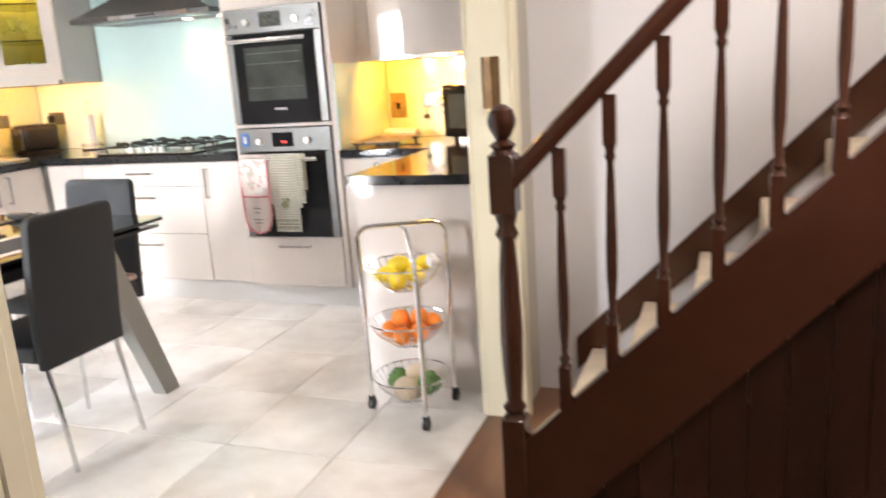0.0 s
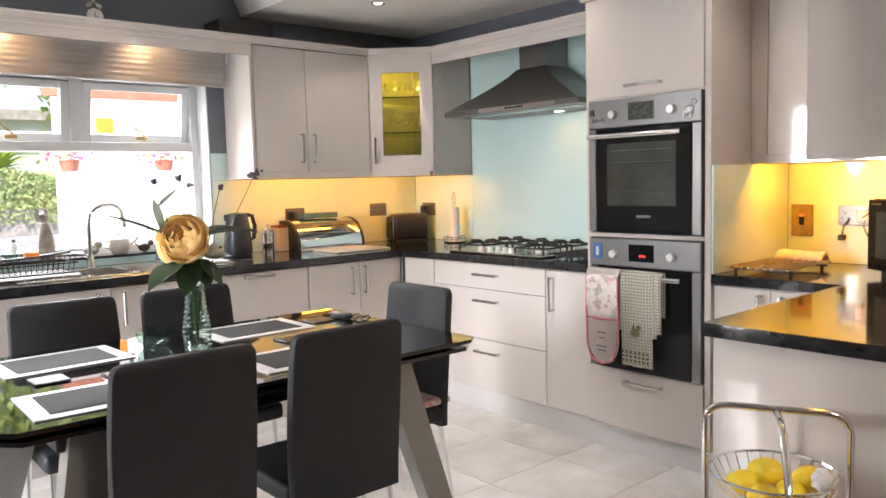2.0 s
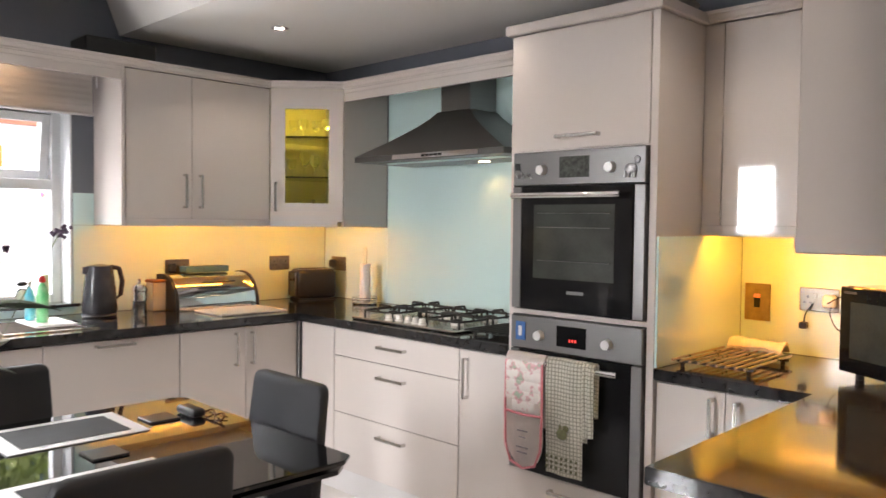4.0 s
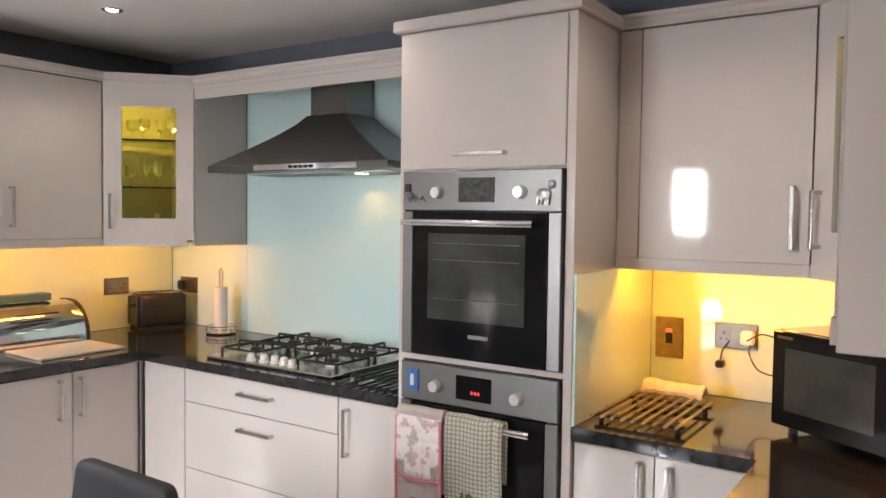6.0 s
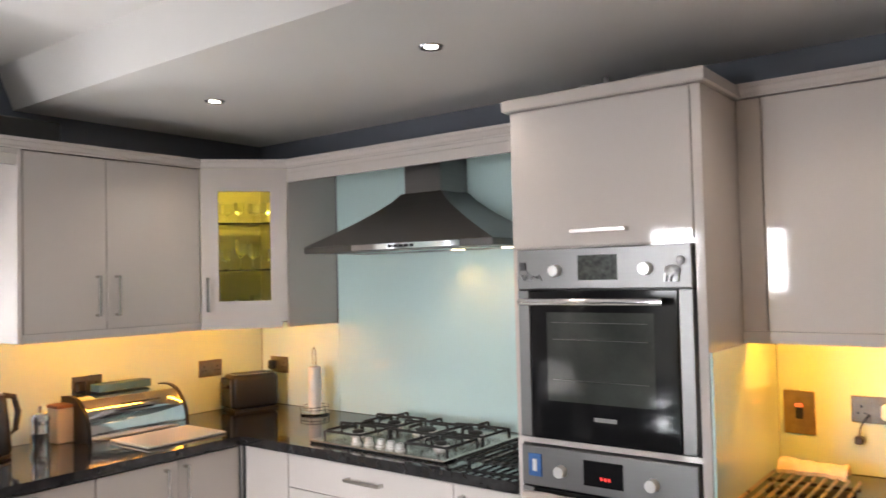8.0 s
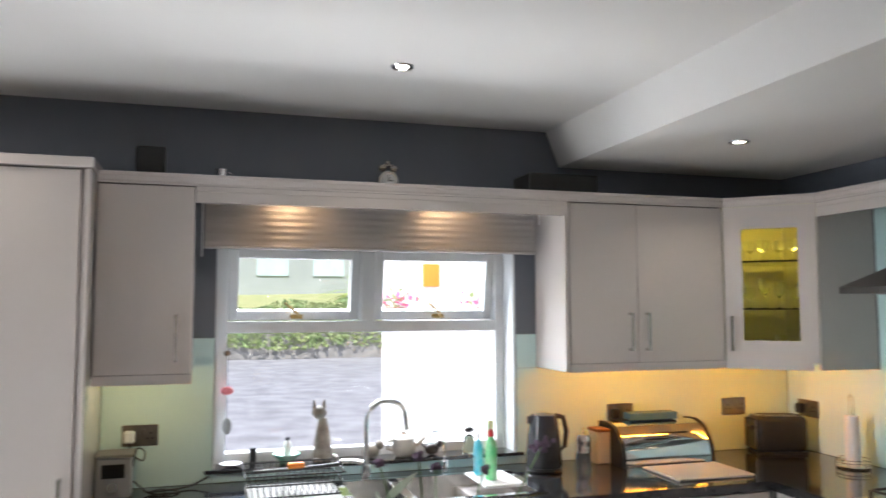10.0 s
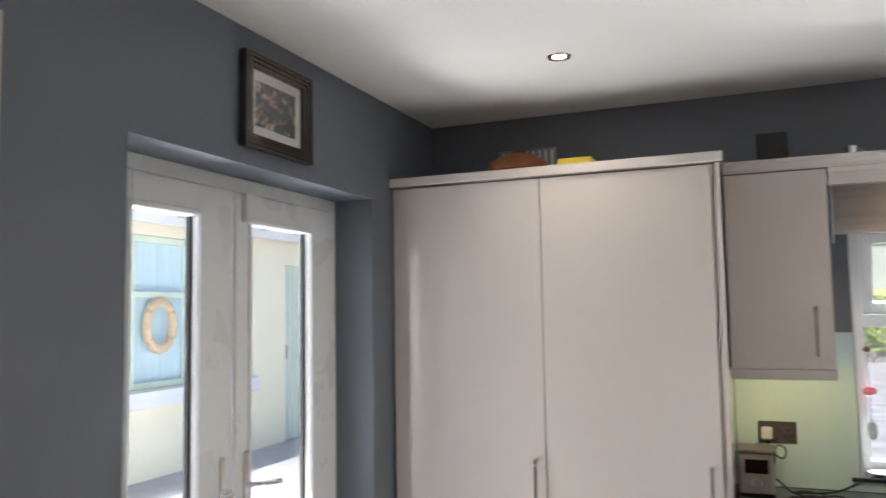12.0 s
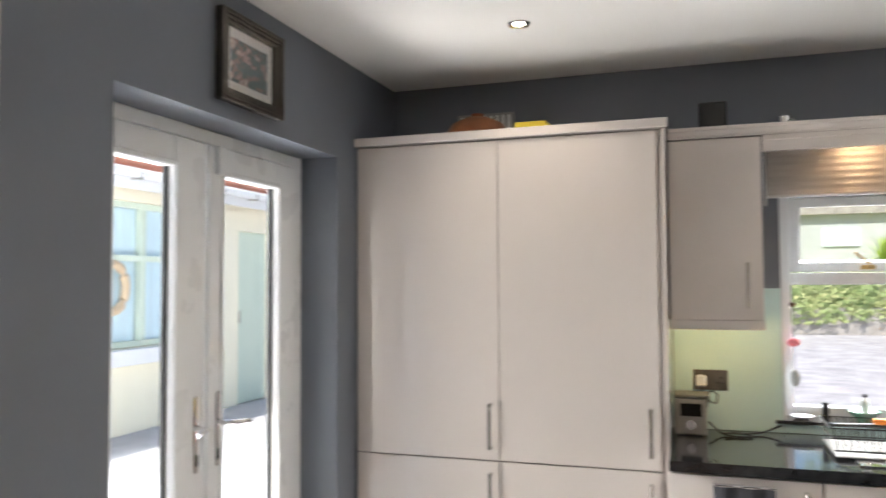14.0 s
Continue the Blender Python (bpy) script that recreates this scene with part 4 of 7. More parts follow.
root = thing("roman_blind", (-4.70, 2.38, 1.94), "drawn-up silver-grey fabric blind over the window", "blind")
bm = bmesh.new()
prof = []
for k in range(25):
    s = k / 24
    prof.append((-4.690 + 0.0015 * math.sin(s * 40) + 0.006 * s, 2.145 - 0.195 * s))
a = [bm.verts.new((x, 1.602, z)) for x, z in prof]
b = [bm.verts.new((x, 3.158, z)) for x, z in prof]
a2 = [bm.verts.new((x - 0.035, 1.602, z)) for x, z in prof]
b2 = [bm.verts.new((x - 0.035, 3.158, z)) for x, z in prof]
for k in range(24):
    bm.faces.new((a[k], a[k + 1], b[k + 1], b[k]))
    bm.faces.new((a2[k], a2[k + 1], b2[k + 1], b2[k]))
    bm.faces.new((a[k], a[k + 1], a2[k + 1], a2[k]))
    bm.faces.new((b[k], b[k + 1], b2[k + 1], b2[k]))
bm.faces.new((a[-1], b[-1], b2[-1], a2[-1]))
bm.faces.new((a[0], b[0], b2[0], a2[0]))
BLIND = material("shimmering grey fabric", (0.47, 0.45, 0.43), 0.32, metal=0.35, vary=0.15, scale=3, bump=0.35, fine=70, stretch=(1, 0.25, 6))
part("fabric", bm, BLIND, root, smooth=True)
part("bottom_bar", box(-4.714, 1.600, 1.938, -4.668, 3.160, 1.953, 0.004), BLIND, root, "grey bottom bar")
part("headrail", box(-4.735, 1.585, 2.1455, -4.665, 3.175, 2.178, 0.004), UPVC, root, "white headrail")
for y in (1.592, 3.168):
    part("cord", tube(bmesh.new(), [(-4.66, y, 2.15), (-4.658, y, 1.90 if y < 2 else 2.08)], 0.003), UPVC, root, "thin blind cord")
for y in (1.985, 2.715):
    lamp("pelmet_lamp", "SPOT", look((-4.505, y, 2.182), (-4.70, y, 1.985)), 2.6, (1.0, 0.62, 0.32), radius=0.02, spot=120)

door = thing("door_1", (-3.43, -0.39, 0), "white glazed double garden doors, closed", "door", "", "structure")
bm = bmesh.new()
for x0, x1, z0, z1 in ((DX0, DX0 + 0.068, 0, DZ1), (DX1 - 0.068, DX1, 0, DZ1), (DX0 + 0.068, DX1 - 0.068, DZ1 - 0.05, DZ1), (DX0 + 0.068, DX1 - 0.068, 0, 0.04)):
    bx(bm, x0, -0.44, z0, x1, -0.362, z1, 0.004)
part("door_frame", bm, UPVC, door, "white plastic door frame")
for n, (x0, x1, g0, g1) in enumerate(((-4.060, -3.424, -3.915, -3.525), (-3.420, -2.836, -3.245, -2.955))):
    bm = bmesh.new()
    for a in ((x0, g0, 0.042, 2.080), (g1, x1, 0.042, 2.080), (g0, g1, 1.975, 2.080), (g0, g1, 0.042, 0.24)):
        bx(bm, a[0], -0.405, a[2], a[1], -0.355, a[3], 0.004)
    leaf = part("door_leaf", bm, UPVC, door, "white plastic glazed door leaf")
    p = part("pane", box(g0 - 0.005, -0.396, 0.235, g1 + 0.005, -0.386, 1.980), PANE, leaf, "clear door pane")
    p.visible_shadow = False
    for a, b in ((g0 + 0.0005, g0 + 0.010), (g1 - 0.010, g1 - 0.0005)):
        part("gasket", box(a, -0.4015, 0.24, b, -0.3800, 1.975, 0.002), GASKET, leaf, "dark glazing bead")
    bm = bmesh.new()
    for a in ((g0 - 0.020, g0, 0.22, 1.995), (g1, g1 + 0.020, 0.22, 1.995), (g0, g1, 1.975, 1.995), (g0, g1, 0.22, 0.24)):
        bx(bm, a[0], -0.356, a[2], a[1], -0.347, a[3], 0.004)
    part("bead", bm, UPVC, leaf, "white raised glazing bead")
    hx = -3.493 if n == 0 else -3.366
    bm = box(hx - 0.013, -0.354, 0.920, hx + 0.013, -0.346, 1.188, 0.005)
    plate = part("handle_plate", bm, CHROME, leaf, "polished steel handle plate")
    end = -0.135 if n == 0 else 0.06
    bm = tube(bmesh.new(), [(hx, -0.348, 1.075), (hx, -0.315, 1.075), (hx + end * 0.2, -0.302, 1.074), (hx + end, -0.300, 1.062)], 0.010, 8)
    part("lever", bm, CHROME, plate, "polished steel lever", smooth=True)
    bx_ = box(hx - 0.006, -0.346, 0.945, hx + 0.006, -0.3435, 0.985, 0.002)
    part("keyhole", bx_, BLACK, plate, "dark lock cylinder")
part("meeting_strip", box(-3.445, -0.3545, 0.05, -3.418, -0.338, 2.075, 0.004), UPVC, door, "white strip where the leaves meet")
part("door_contact", box(-3.505, -0.354, 1.975, -3.462, -0.325, 2.078, 0.004), UPVC, door, "small white alarm contact")
structure("door_sill", box(DX0, S - 0.34, -0.006, DX1, S, 0.012), UPVC, "pale threshold of the garden doors", "sill")

# ---- downlights ----
LAMP_GLASS = glow("lit downlight", (1.0, 0.93, 0.80), 14.0)
for x, y, z in SPOTS:
    root = thing("downlight", (x, y, z - 0.006), "small round recessed chrome ceiling downlight, lit", "ceiling light", "ceiling downlights")
    bm = lathe(bmesh.new(), [(0.024, -0.0015), (0.030, -0.004), (0.041, -0.006), (0.044, 0.0), (0.024, 0.001)], (x, y, z - 0.001), 24)
    part("rim", bm, CHROME, root, smooth=True)
    part("lamp", rod(bmesh.new(), (x, y, z - 0.0040), (x, y, z - 0.0025), 0.023, seg=24), LAMP_GLASS, root, "glowing lamp glass")

# ---- pictures on the south wall ----
def framed_picture(name, x0, x1, z0, z1, steps, mat, mount, art, label, wall=S):
    root = thing(name, ((x0 + x1) / 2, wall + 0.02, z0), label, "picture")
    bm = bmesh.new()
    for k, (w0, w1, d) in enumerate(steps):
        for a in ((x0 + w0, x0 + w1, z0 + w0, z1 - w0), (x1 - w1, x1 - w0, z0 + w0, z1 - w0), (x0 + w1, x1 - w1, z0 + w0, z0 + w1), (x0 + w1, x1 - w1, z1 - w1, z1 - w0)):
            bx(bm, a[0], wall + 0.002, a[2], a[1], wall + d, a[3], 0.0025)
    part("frame", bm, mat, root)
    w = steps[-1][1]
    part("mount", box(x0 + w - 0.003, wall + 0.004, z0 + w - 0.003, x1 - w + 0.003, wall + 0.008, z1 - w + 0.003), mount, root, "pale card mount")
    iw = w + art[1]
    part("print", box(x0 + iw, wall + 0.0081, z0 + iw, x1 - iw, wall + 0.0095, z1 - iw), art[0], root, art[2])
    g_ = part("glass", box(x0 + w, wall + 0.0125, z0 + w, x1 - w, wall + 0.0145, z1 - w), PANE, root, "clear picture glass")
    g_.visible_shadow = False
    return root


def art_material(name, stops, scale, seed, detail=6.0):
    m = bpy.data.materials.new(name)
    m.use_nodes = True
    n, l = m.node_tree.nodes, m.node_tree.links
    b = n["Principled BSDF"]
    tc, mp, tx, vr = n.new("ShaderNodeTexCoord"), n.new("ShaderNodeMapping"), n.new("ShaderNodeTexNoise"), n.new("ShaderNodeValToRGB")
    mp.inputs["Location"].default_value = (seed, seed * 2, 0)
    tx.inputs["Scale"].default_value, tx.inputs["Detail"].default_value, tx.inputs["Roughness"].default_value = scale, detail, 0.65
    l.new(tc.outputs["Object"], mp.inputs[0])
    l.new(mp.outputs[0], tx.inputs["Vector"])
    l.new(tx.outputs[0], vr.inputs[0])
    e = vr.color_ramp.elements
    while len(e) < len(stops):
        e.new(0.5)
    for el, (p, c) in zip(e, stops):
        el.position, el.color = p, (*c, 1)
    l.new(vr.outputs[0], b.inputs["Base Color"])
    b.inputs["Roughness"].default_value = 0.5
    return m


CREAM_FRAME = material("limed cream frame", (0.62, 0.57, 0.49), 0.4, vary=0.12, scale=8, bump=0.1, fine=80, stretch=(1, 1, 0.15))
MOUNT = material("white card mount", (0.74, 0.72, 0.69), 0.7, vary=0.03)
GARDEN_ART = art_material("garden print", [(0.38, (0.008, 0.009, 0.006)), (0.50, (0.035, 0.040, 0.018)), (0.58, (0.14, 0.135, 0.06)), (0.64, (0.05, 0.055, 0.018)), (0.74, (0.34, 0.32, 0.18))], 15.0, 3)
STILL_ART = art_material("still life print", [(0.38, (0.006, 0.010, 0.012)), (0.46, (0.04, 0.10, 0.11)), (0.52, (0.010, 0.014, 0.016)), (0.57, (0.42, 0.22, 0.17)), (0.63, (0.62, 0.56, 0.50))], 34.0, 8)
root = framed_picture("framed_picture", -2.385, -1.36, 1.145, 2.315, ((0.0, 0.012, 0.022), (0.012, 0.030, 0.034), (0.030, 0.048, 0.028), (0.048, 0.066, 0.020), (0.066, 0.086, 0.014)), CREAM_FRAME, MOUNT, (GARDEN_ART, 0.085, "dark flower garden print"), "large garden print in a stepped cream frame")
line = bmesh.new()
for a in ((-2.234, -2.231, 1.30, 2.16), (-1.514, -1.511, 1.30, 2.16)):
    bx(line, a[0], S + 0.0081, a[2], a[1], S + 0.0088, a[3])
for z in (1.300, 2.160):
    bx(line, -2.231, S + 0.0081, z, -1.514, S + 0.0088, z + 0.003)
part("mount_line", line, BLACK, root, "thin line on the mount")
PETAL = material("painted yellow flowers", (0.42, 0.36, 0.07), 0.6, vary=0.3, scale=40)
PINK_PAINT = material("painted pink flowers", (0.30, 0.07, 0.07), 0.6, vary=0.3, scale=40)
PALE_PAINT = material("painted pale fence", (0.30, 0.28, 0.22), 0.6, vary=0.3, scale=40)
bm, bp, bf = bmesh.new(), bmesh.new(), bmesh.new()
for k in range(90):
    x, z = -2.195 + random.random() * 0.64, 1.66 + random.random() * 0.24
    for j in range(5):
        an = j * math.tau / 5 + random.random()
        r = 0.006 + random.random() * 0.007
        c = Vector((x + math.cos(an) * r, S + 0.0097, z + math.sin(an) * r))
        vs = [bm.verts.new(c + Vector((math.cos(an + q) * r * s_, 0, math.sin(an + q) * r * s_))) for q, s_ in ((0, 0.9), (1.6, 0.45), (3.1, 0.8), (4.7, 0.45))]
        bm.faces.new(vs)
for k in range(26):
    x, z, r = -2.19 + random.random() * 0.62, 1.42 + random.random() * 0.17, 0.008 + random.random() * 0.012
    bp.faces.new([bp.verts.new((x + math.cos(q) * r, S + 0.0098, z + math.sin(q) * r * 0.8)) for q in (0, 1, 2, 3, 4, 5)])
for k in range(7):
    x = -2.20 + k * 0.026
    bf.faces.new([bf.verts.new((x + a_, S + 0.0099, z)) for a_, z in ((0, 1.575), (0.012, 1.575), (0.012, 1.655), (0.006, 1.67), (0, 1.655))])
part("painted_flowers", bm, PETAL, root, "painted yellow flowers", kind="stuff")
part("painted_blossom", bp, PINK_PAINT, root, "painted pink blossom", kind="stuff")
part("painted_fence", bf, PALE_PAINT, root, "painted pale picket fence")
FRAME_DARK = material("dark silver frame", (0.13, 0.115, 0.10), 0.25, metal=0.8, vary=0.25, scale=12, bump=0.05)
framed_picture("framed_picture", -3.613, -3.222, 2.186, 2.498, ((0.0, 0.010, 0.036), (0.010, 0.020, 0.040), (0.020, 0.032, 0.034), (0.032, 0.046, 0.028)), FRAME_DARK, MOUNT, (STILL_ART, 0.034, "small dark still life print"), "small still life print in a dark silver frame above the doors")


# ---- on the worktops ----
WT = 0.910
# hob
root = thing("gas_hob", (-3.35, 4.36, WT), "steel five-burner gas hob with black pan supports", "hob")
TRAY = material("polished hob steel", (0.52, 0.48, 0.43), 0.22, metal=1.0, vary=0.06, scale=8, bump=0.006, fine=160, stretch=(1, 20, 1))
part("tray", box(-3.715, 4.085, WT + 0.001, -2.985, 4.625, WT + 0.014, 0.005), TRAY, root, "brushed steel hob tray")
for x, y, r in ((-3.58, 4.49, 0.040), (-3.58, 4.25, 0.032), (-3.35, 4.44, 0.058), (-3.12, 4.49, 0.040), (-3.12, 4.25, 0.032)):
    b_ = part("burner", lathe(bmesh.new(), [(r, 0), (r, 0.010), (r * 0.86, 0.014), (r * 0.3, 0.015)], (x, y, WT + 0.0145), 20), KNOB, root, "pale gas burner ring", smooth=True)
    part("burner_cap", lathe(bmesh.new(), [(r * 0.78, 0.014), (r * 0.80, 0.022), (r * 0.6, 0.026), (r * 0.1, 0.027)], (x, y, WT + 0.0155), 20), IRON, b_, "black burner cap", smooth=True)
    bm = bmesh.new()
    reach = 0.105 if r < 0.05 else 0.118
    z = WT + 0.044
    ring_ = [(x + sx * reach, y + sy * reach * 0.95) for sx, sy in ((-1, -1), (1, -1), (1, 1), (-1, 1))]
    tube(bm, bent([(*ring_[3], z), (*ring_[0], z), (*ring_[1], z), (*ring_[2], z)], 0.02, 3) + [Vector((*ring_[3], z))], 0.0055, 6)
    for px, py in ring_:
        rod(bm, (px, py, WT + 0.014), (px, py, z), 0.0065, seg=6)
    for dx, dy in ((1, 0), (-1, 0), (0, 1), (0, -1)):
        o, i_ = reach * (1 if dx else 0.95), r * 0.55
        tube(bm, bent([(x + dx * o, y + dy * o, z), (x + dx * o, y + dy * o, z + 0.020), (x + dx * i_, y + dy * i_, z + 0.020), (x + dx * i_, y + dy * i_, z + 0.004)], 0.010, 3), 0.0062, 6)
    part("pan_support", bm, IRON, root, "cast iron pan support", smooth=True)
for k in range(5):
    x, y = -3.47 + k * 0.060, 4.122 + 0.022 * math.cos((k - 2) * 0.75)
    bm = lathe(bmesh.new(), [(0.021, 0), (0.021, 0.006), (0.016, 0.010), (0.015, 0.028), (0.011, 0.031)], (x, y, WT + 0.0145), 16)
    part("knob", bm, KNOB, root, "round steel control knob", smooth=True)


def wire_rack(x0, x1, y0, y1, n, mat, label, along="y"):
    root = thing("pan_rack", ((x0 + x1) / 2, (y0 + y1) / 2, WT), label, "rack")
    z = WT + 0.030
    for k in range(n):
        u = x0 + (x1 - x0) * k / (n - 1)
        part("bar", tube(bmesh.new(), [(u, y0, z), (u, y1, z)], 0.0048, 7), mat, root, smooth=True)
    for v in (y0 + 0.06, y1 - 0.06):
        part("cross_bar", box(x0 - 0.01, v - 0.008, z - 0.014, x1 + 0.01, v + 0.008, z - 0.0055), IRON, root)
        for u in (x0 + 0.01, x1 - 0.01):
            part("foot", rod(bmesh.new(), (u, v, WT + 0.001), (u, v, z - 0.013), 0.008, seg=8), BLACK, root)
    return root


BRONZE = material("bronzed steel bars", (0.36, 0.29, 0.21), 0.28, metal=1.0, vary=0.2, scale=20, bump=0.0)
wire_rack(-1.915, -1.655, 4.085, 4.50, 9, BRONZE, "bronzed steel bar rack on the worktop beside the oven tower")
wire_rack(-2.915, -2.645, 4.08, 4.52, 8, IRON, "black steel bar rack on the worktop beside the hob")
CLOTH = material("cream cloth", (0.70, 0.63, 0.48), 0.9, vary=0.15, scale=30, bump=0.4, fine=400)
bm = bmesh.new()
bmesh.ops.create_grid(bm, x_segments=26, y_segments=10, size=0.5)
for v in bm.verts:
    x, y = v.co.x, v.co.y
    v.co = Vector((-1.80 + x * 0.21, 4.545 + y * 0.085, WT + 0.040 + 0.028 * math.cos(y * 3.0) + 0.010 * noise.noise(Vector((x * 7, y * 5, 1)))))
bmesh.ops.solidify(bm, geom=list(bm.faces), thickness=0.012)
lone("folded_cloth", bm, CLOTH, "folded cream cloth lying behind the bar rack", "cloth", smooth=True)


# sockets and switches
def socket(at, side, mat, plugs=0, wide=0.146, label="metal double socket on the splashback", pale=False):
    x, y, z = at
    root = thing("wall_socket", at, label, "socket", "wall sockets")

    def p(u0, u1, d0, d1, z0, z1, bev=0.0):
        if side == "E":
            return box(x + d0, y + u0, z + z0, x + d1, y + u1, z + z1, bevel=bev)
        return box(x + u0, y - d1, z + z0, x + u1, y - d0, z + z1, bevel=bev)

    h = wide / 2
    part("plate", p(-h, h, 0.0005, 0.007, -0.045, 0.045, 0.002), mat, root)
    for s in (-1, 1):
        for du, dz, w, hh in ((0, 0.010, 0.004, 0.005), (-0.011, -0.012, 0.006, 0.0025), (0.011, -0.012, 0.006, 0.0025)):
            part("pin_hole", p(s * 0.042 + du - w / 2 - 0.001, s * 0.042 + du + w / 2 + 0.001, 0.0068, 0.0085, dz - hh, dz + hh), BLACK, root)
        part("rocker", p(s * 0.013 - 0.007, s * 0.013 + 0.007, 0.0068, 0.0105, 0.004, 0.026, 0.001), mat, root, "small metal rocker switch")
    if plugs:
        q = part("plug", p(plugs * 0.042 - 0.023, plugs * 0.042 + 0.023, 0.0072, 0.040, -0.028, 0.024, 0.008), UPVC if pale or plugs > 0 else BLACK, root, "plug pushed into the socket")
    return root


PLATE = material("brushed antique plate", (0.24, 0.215, 0.18), 0.32, metal=1.0, vary=0.15, scale=30, bump=0.02)
socket((W + 0.009, 3.669, 1.137), "E", PLATE, -1, label="metal double socket with a black plug near the bread bin")
socket((W + 0.009, 4.360, 1.143), "E", PLATE, label="metal double socket by the corner")
socket((-4.637, N - 0.009, 1.135), "S", PLATE, -1, label="metal double socket with a black plug behind the toaster")
socket((W + 0.009, 1.354, 1.133), "E", PLATE, -1, label="metal double socket with a white plug above the radio", pale=True)
socket((-1.637, N - 0.009, 1.134), "S", PLATE, 1, label="metal double socket with a white plug beside the microwave")
root = thing("cooker_switch", (-1.875, N - 0.009, 1.107), "tall brass cooker switch on the splashback", "switch")
part("plate", box(-1.927, N - 0.017, 1.032, -1.824, N - 0.0095, 1.183, 0.002), BRASS, root)
part("rocker", box(-1.888, N - 0.022, 1.085, -1.863, N - 0.0165, 1.125, 0.002), BLACK, root, "black rocker")
part("neon", box(-1.886, N - 0.0215, 1.128, -1.865, N - 0.0165, 1.138), glow("red neon", (1.0, 0.12, 0.03), 1.2), root, "small red neon")
bm = tube(bmesh.new(), smooth_line([(-1.595, 4.68, 1.125), (-1.54, 4.67, 1.155), (-1.47, 4.65, 1.135), (-1.445, 4.64, 1.08), (-1.48, 4.65, 1.025), (-1.55, 4.67, 1.03), (-1.585, 4.68, 1.085), (-1.58, 4.685, 1.12)]), 0.0028, 6)
lone("cable", bm, BLACK, "thin black cable hanging from the socket", "cable", smooth=True)
lone("plug_hanging", box(-1.700, 4.680, 1.020, -1.672, 4.716, 1.046, 0.005), BLACK, "small black plug hanging on its cable", "plug")
tube_ = tube(bmesh.new(), smooth_line([(-1.686, 4.70, 1.044), (-1.68, 4.702, 1.08), (-1.655, 4.70, 1.12)]), 0.003, 6)
lone("cable", tube_, BLACK, "short black cable hanging below the socket", "cable", smooth=True)

# microwave across the corner
GLOSS_BLACK = material("glossy black casing", (0.012, 0.012, 0.013), 0.09, vary=0.2, scale=10, bump=0.0, coat=0.4)
root = thing("microwave", (0, 0, 0), "black microwave oven standing on the corner worktop", "microwave")
part("case", box(0.0, 0.012, 0.014, 0.50, 0.34, 0.300, 0.004), GLOSS_BLACK, root, "black metal case")
d_ = part("door", box(0.0, -0.012, 0.016, 0.385, 0.011, 0.298, 0.004), BLACK_GLASS, root, "black glass door")
part("window", box(0.05, -0.0135, 0.065, 0.345, -0.0115, 0.250), OVEN_WINDOW, d_, "dark mesh window")
part("badge", box(0.02, -0.0135, 0.276, 0.075, -0.0115, 0.284), STEEL, d_, "small pale maker's badge")
part("control_panel", box(0.387, -0.012, 0.016, 0.500, 0.011, 0.298, 0.004), BLACK, root, "black control panel")
for x in (0.04, 0.46):
    for y in (0.04, 0.30):
        part("foot", rod(bmesh.new(), (x, y, -0.011), (x, y, 0.014), 0.014, seg=10), BLACK, root)
root.matrix_basis = pose(-1.440, 4.352, WT + 0.012, 0, 0, -33)
root = thing("plate_stack", (-1.075, 4.31, 1.2255), "small stack of white ribbed bowls on the microwave", "bowls")
for k in range(5):
    part("bowl", lathe(bmesh.new(), [(0.030, 0.0), (0.034, 0.004), (0.062, 0.020), (0.066, 0.026), (0.060, 0.023), (0.012, 0.006)], (-1.075, 4.31, 1.2225 + 0.017 * k), 20), RENDER_IN, root, smooth=True)

# bread bin, toaster, kettle and jars
root = thing("bread_bin", (-4.60, 3.79, WT), "roll-top steel bread bin with black ends", "bread bin")
prof = [(-4.765, 0.0), (-4.765, 0.19)] + [(-4.70 + 0.165 * math.sin(a), 0.02 + 0.175 * math.cos(a)) for a in [k * math.pi / 20 - 0.1 for k in range(12)]] + [(-4.535, 0.0)]
for y0, y1, mat, nm in ((3.535, 3.555, BLACK, "end_cap"), (4.030, 4.050, BLACK, "end_cap"), (3.556, 4.029, CHROME, "shell")):
    bm = bmesh.new()
    grow = 1.02 if nm == "end_cap" else 1.0
    lo = [bm.verts.new((-4.65 + (x + 4.65) * grow, y0, WT + 0.001 + z * grow)) for x, z in prof]
    hi = [bm.verts.new((-4.65 + (x + 4.65) * grow, y1, WT + 0.001 + z * grow)) for x, z in prof]
    bm.faces.new(lo)
    bm.faces.new(hi)
    for k in range(len(prof)):
        j = (k + 1) % len(prof)
        bm.faces.new((lo[k], lo[j], hi[j], hi[k]))
    part(nm, bm, mat, root, "polished steel roll top" if nm == "shell" else "black end", smooth=True)
part("knob", box(-4.552, 3.70, WT + 0.150, -4.542, 3.90, WT + 0.158, 0.002), BLACK, root, "slim black grip")
lone("blue_box", box(-4.745, 3.66, WT + 0.201, -4.665, 3.93, WT + 0.236, 0.003), material("blue card box", (0.06, 0.15, 0.24), 0.5, vary=0.2, scale=20), "flat blue box lying on the bread bin", "box")
root = thing("toaster", (0, 0, 0), "black and chrome two-slice toaster in the corner", "toaster")
bm = box(-0.085, -0.13, 0.012, 0.085, 0.13, 0.195, 0.028, 3)
part("case", bm, BLACK, root, "black rounded case", smooth=True)
part("end_plate", box(-0.070, -0.138, 0.020, 0.070, -0.128, 0.178, 0.004), BLACK_GLASS, root, "dark end plate")
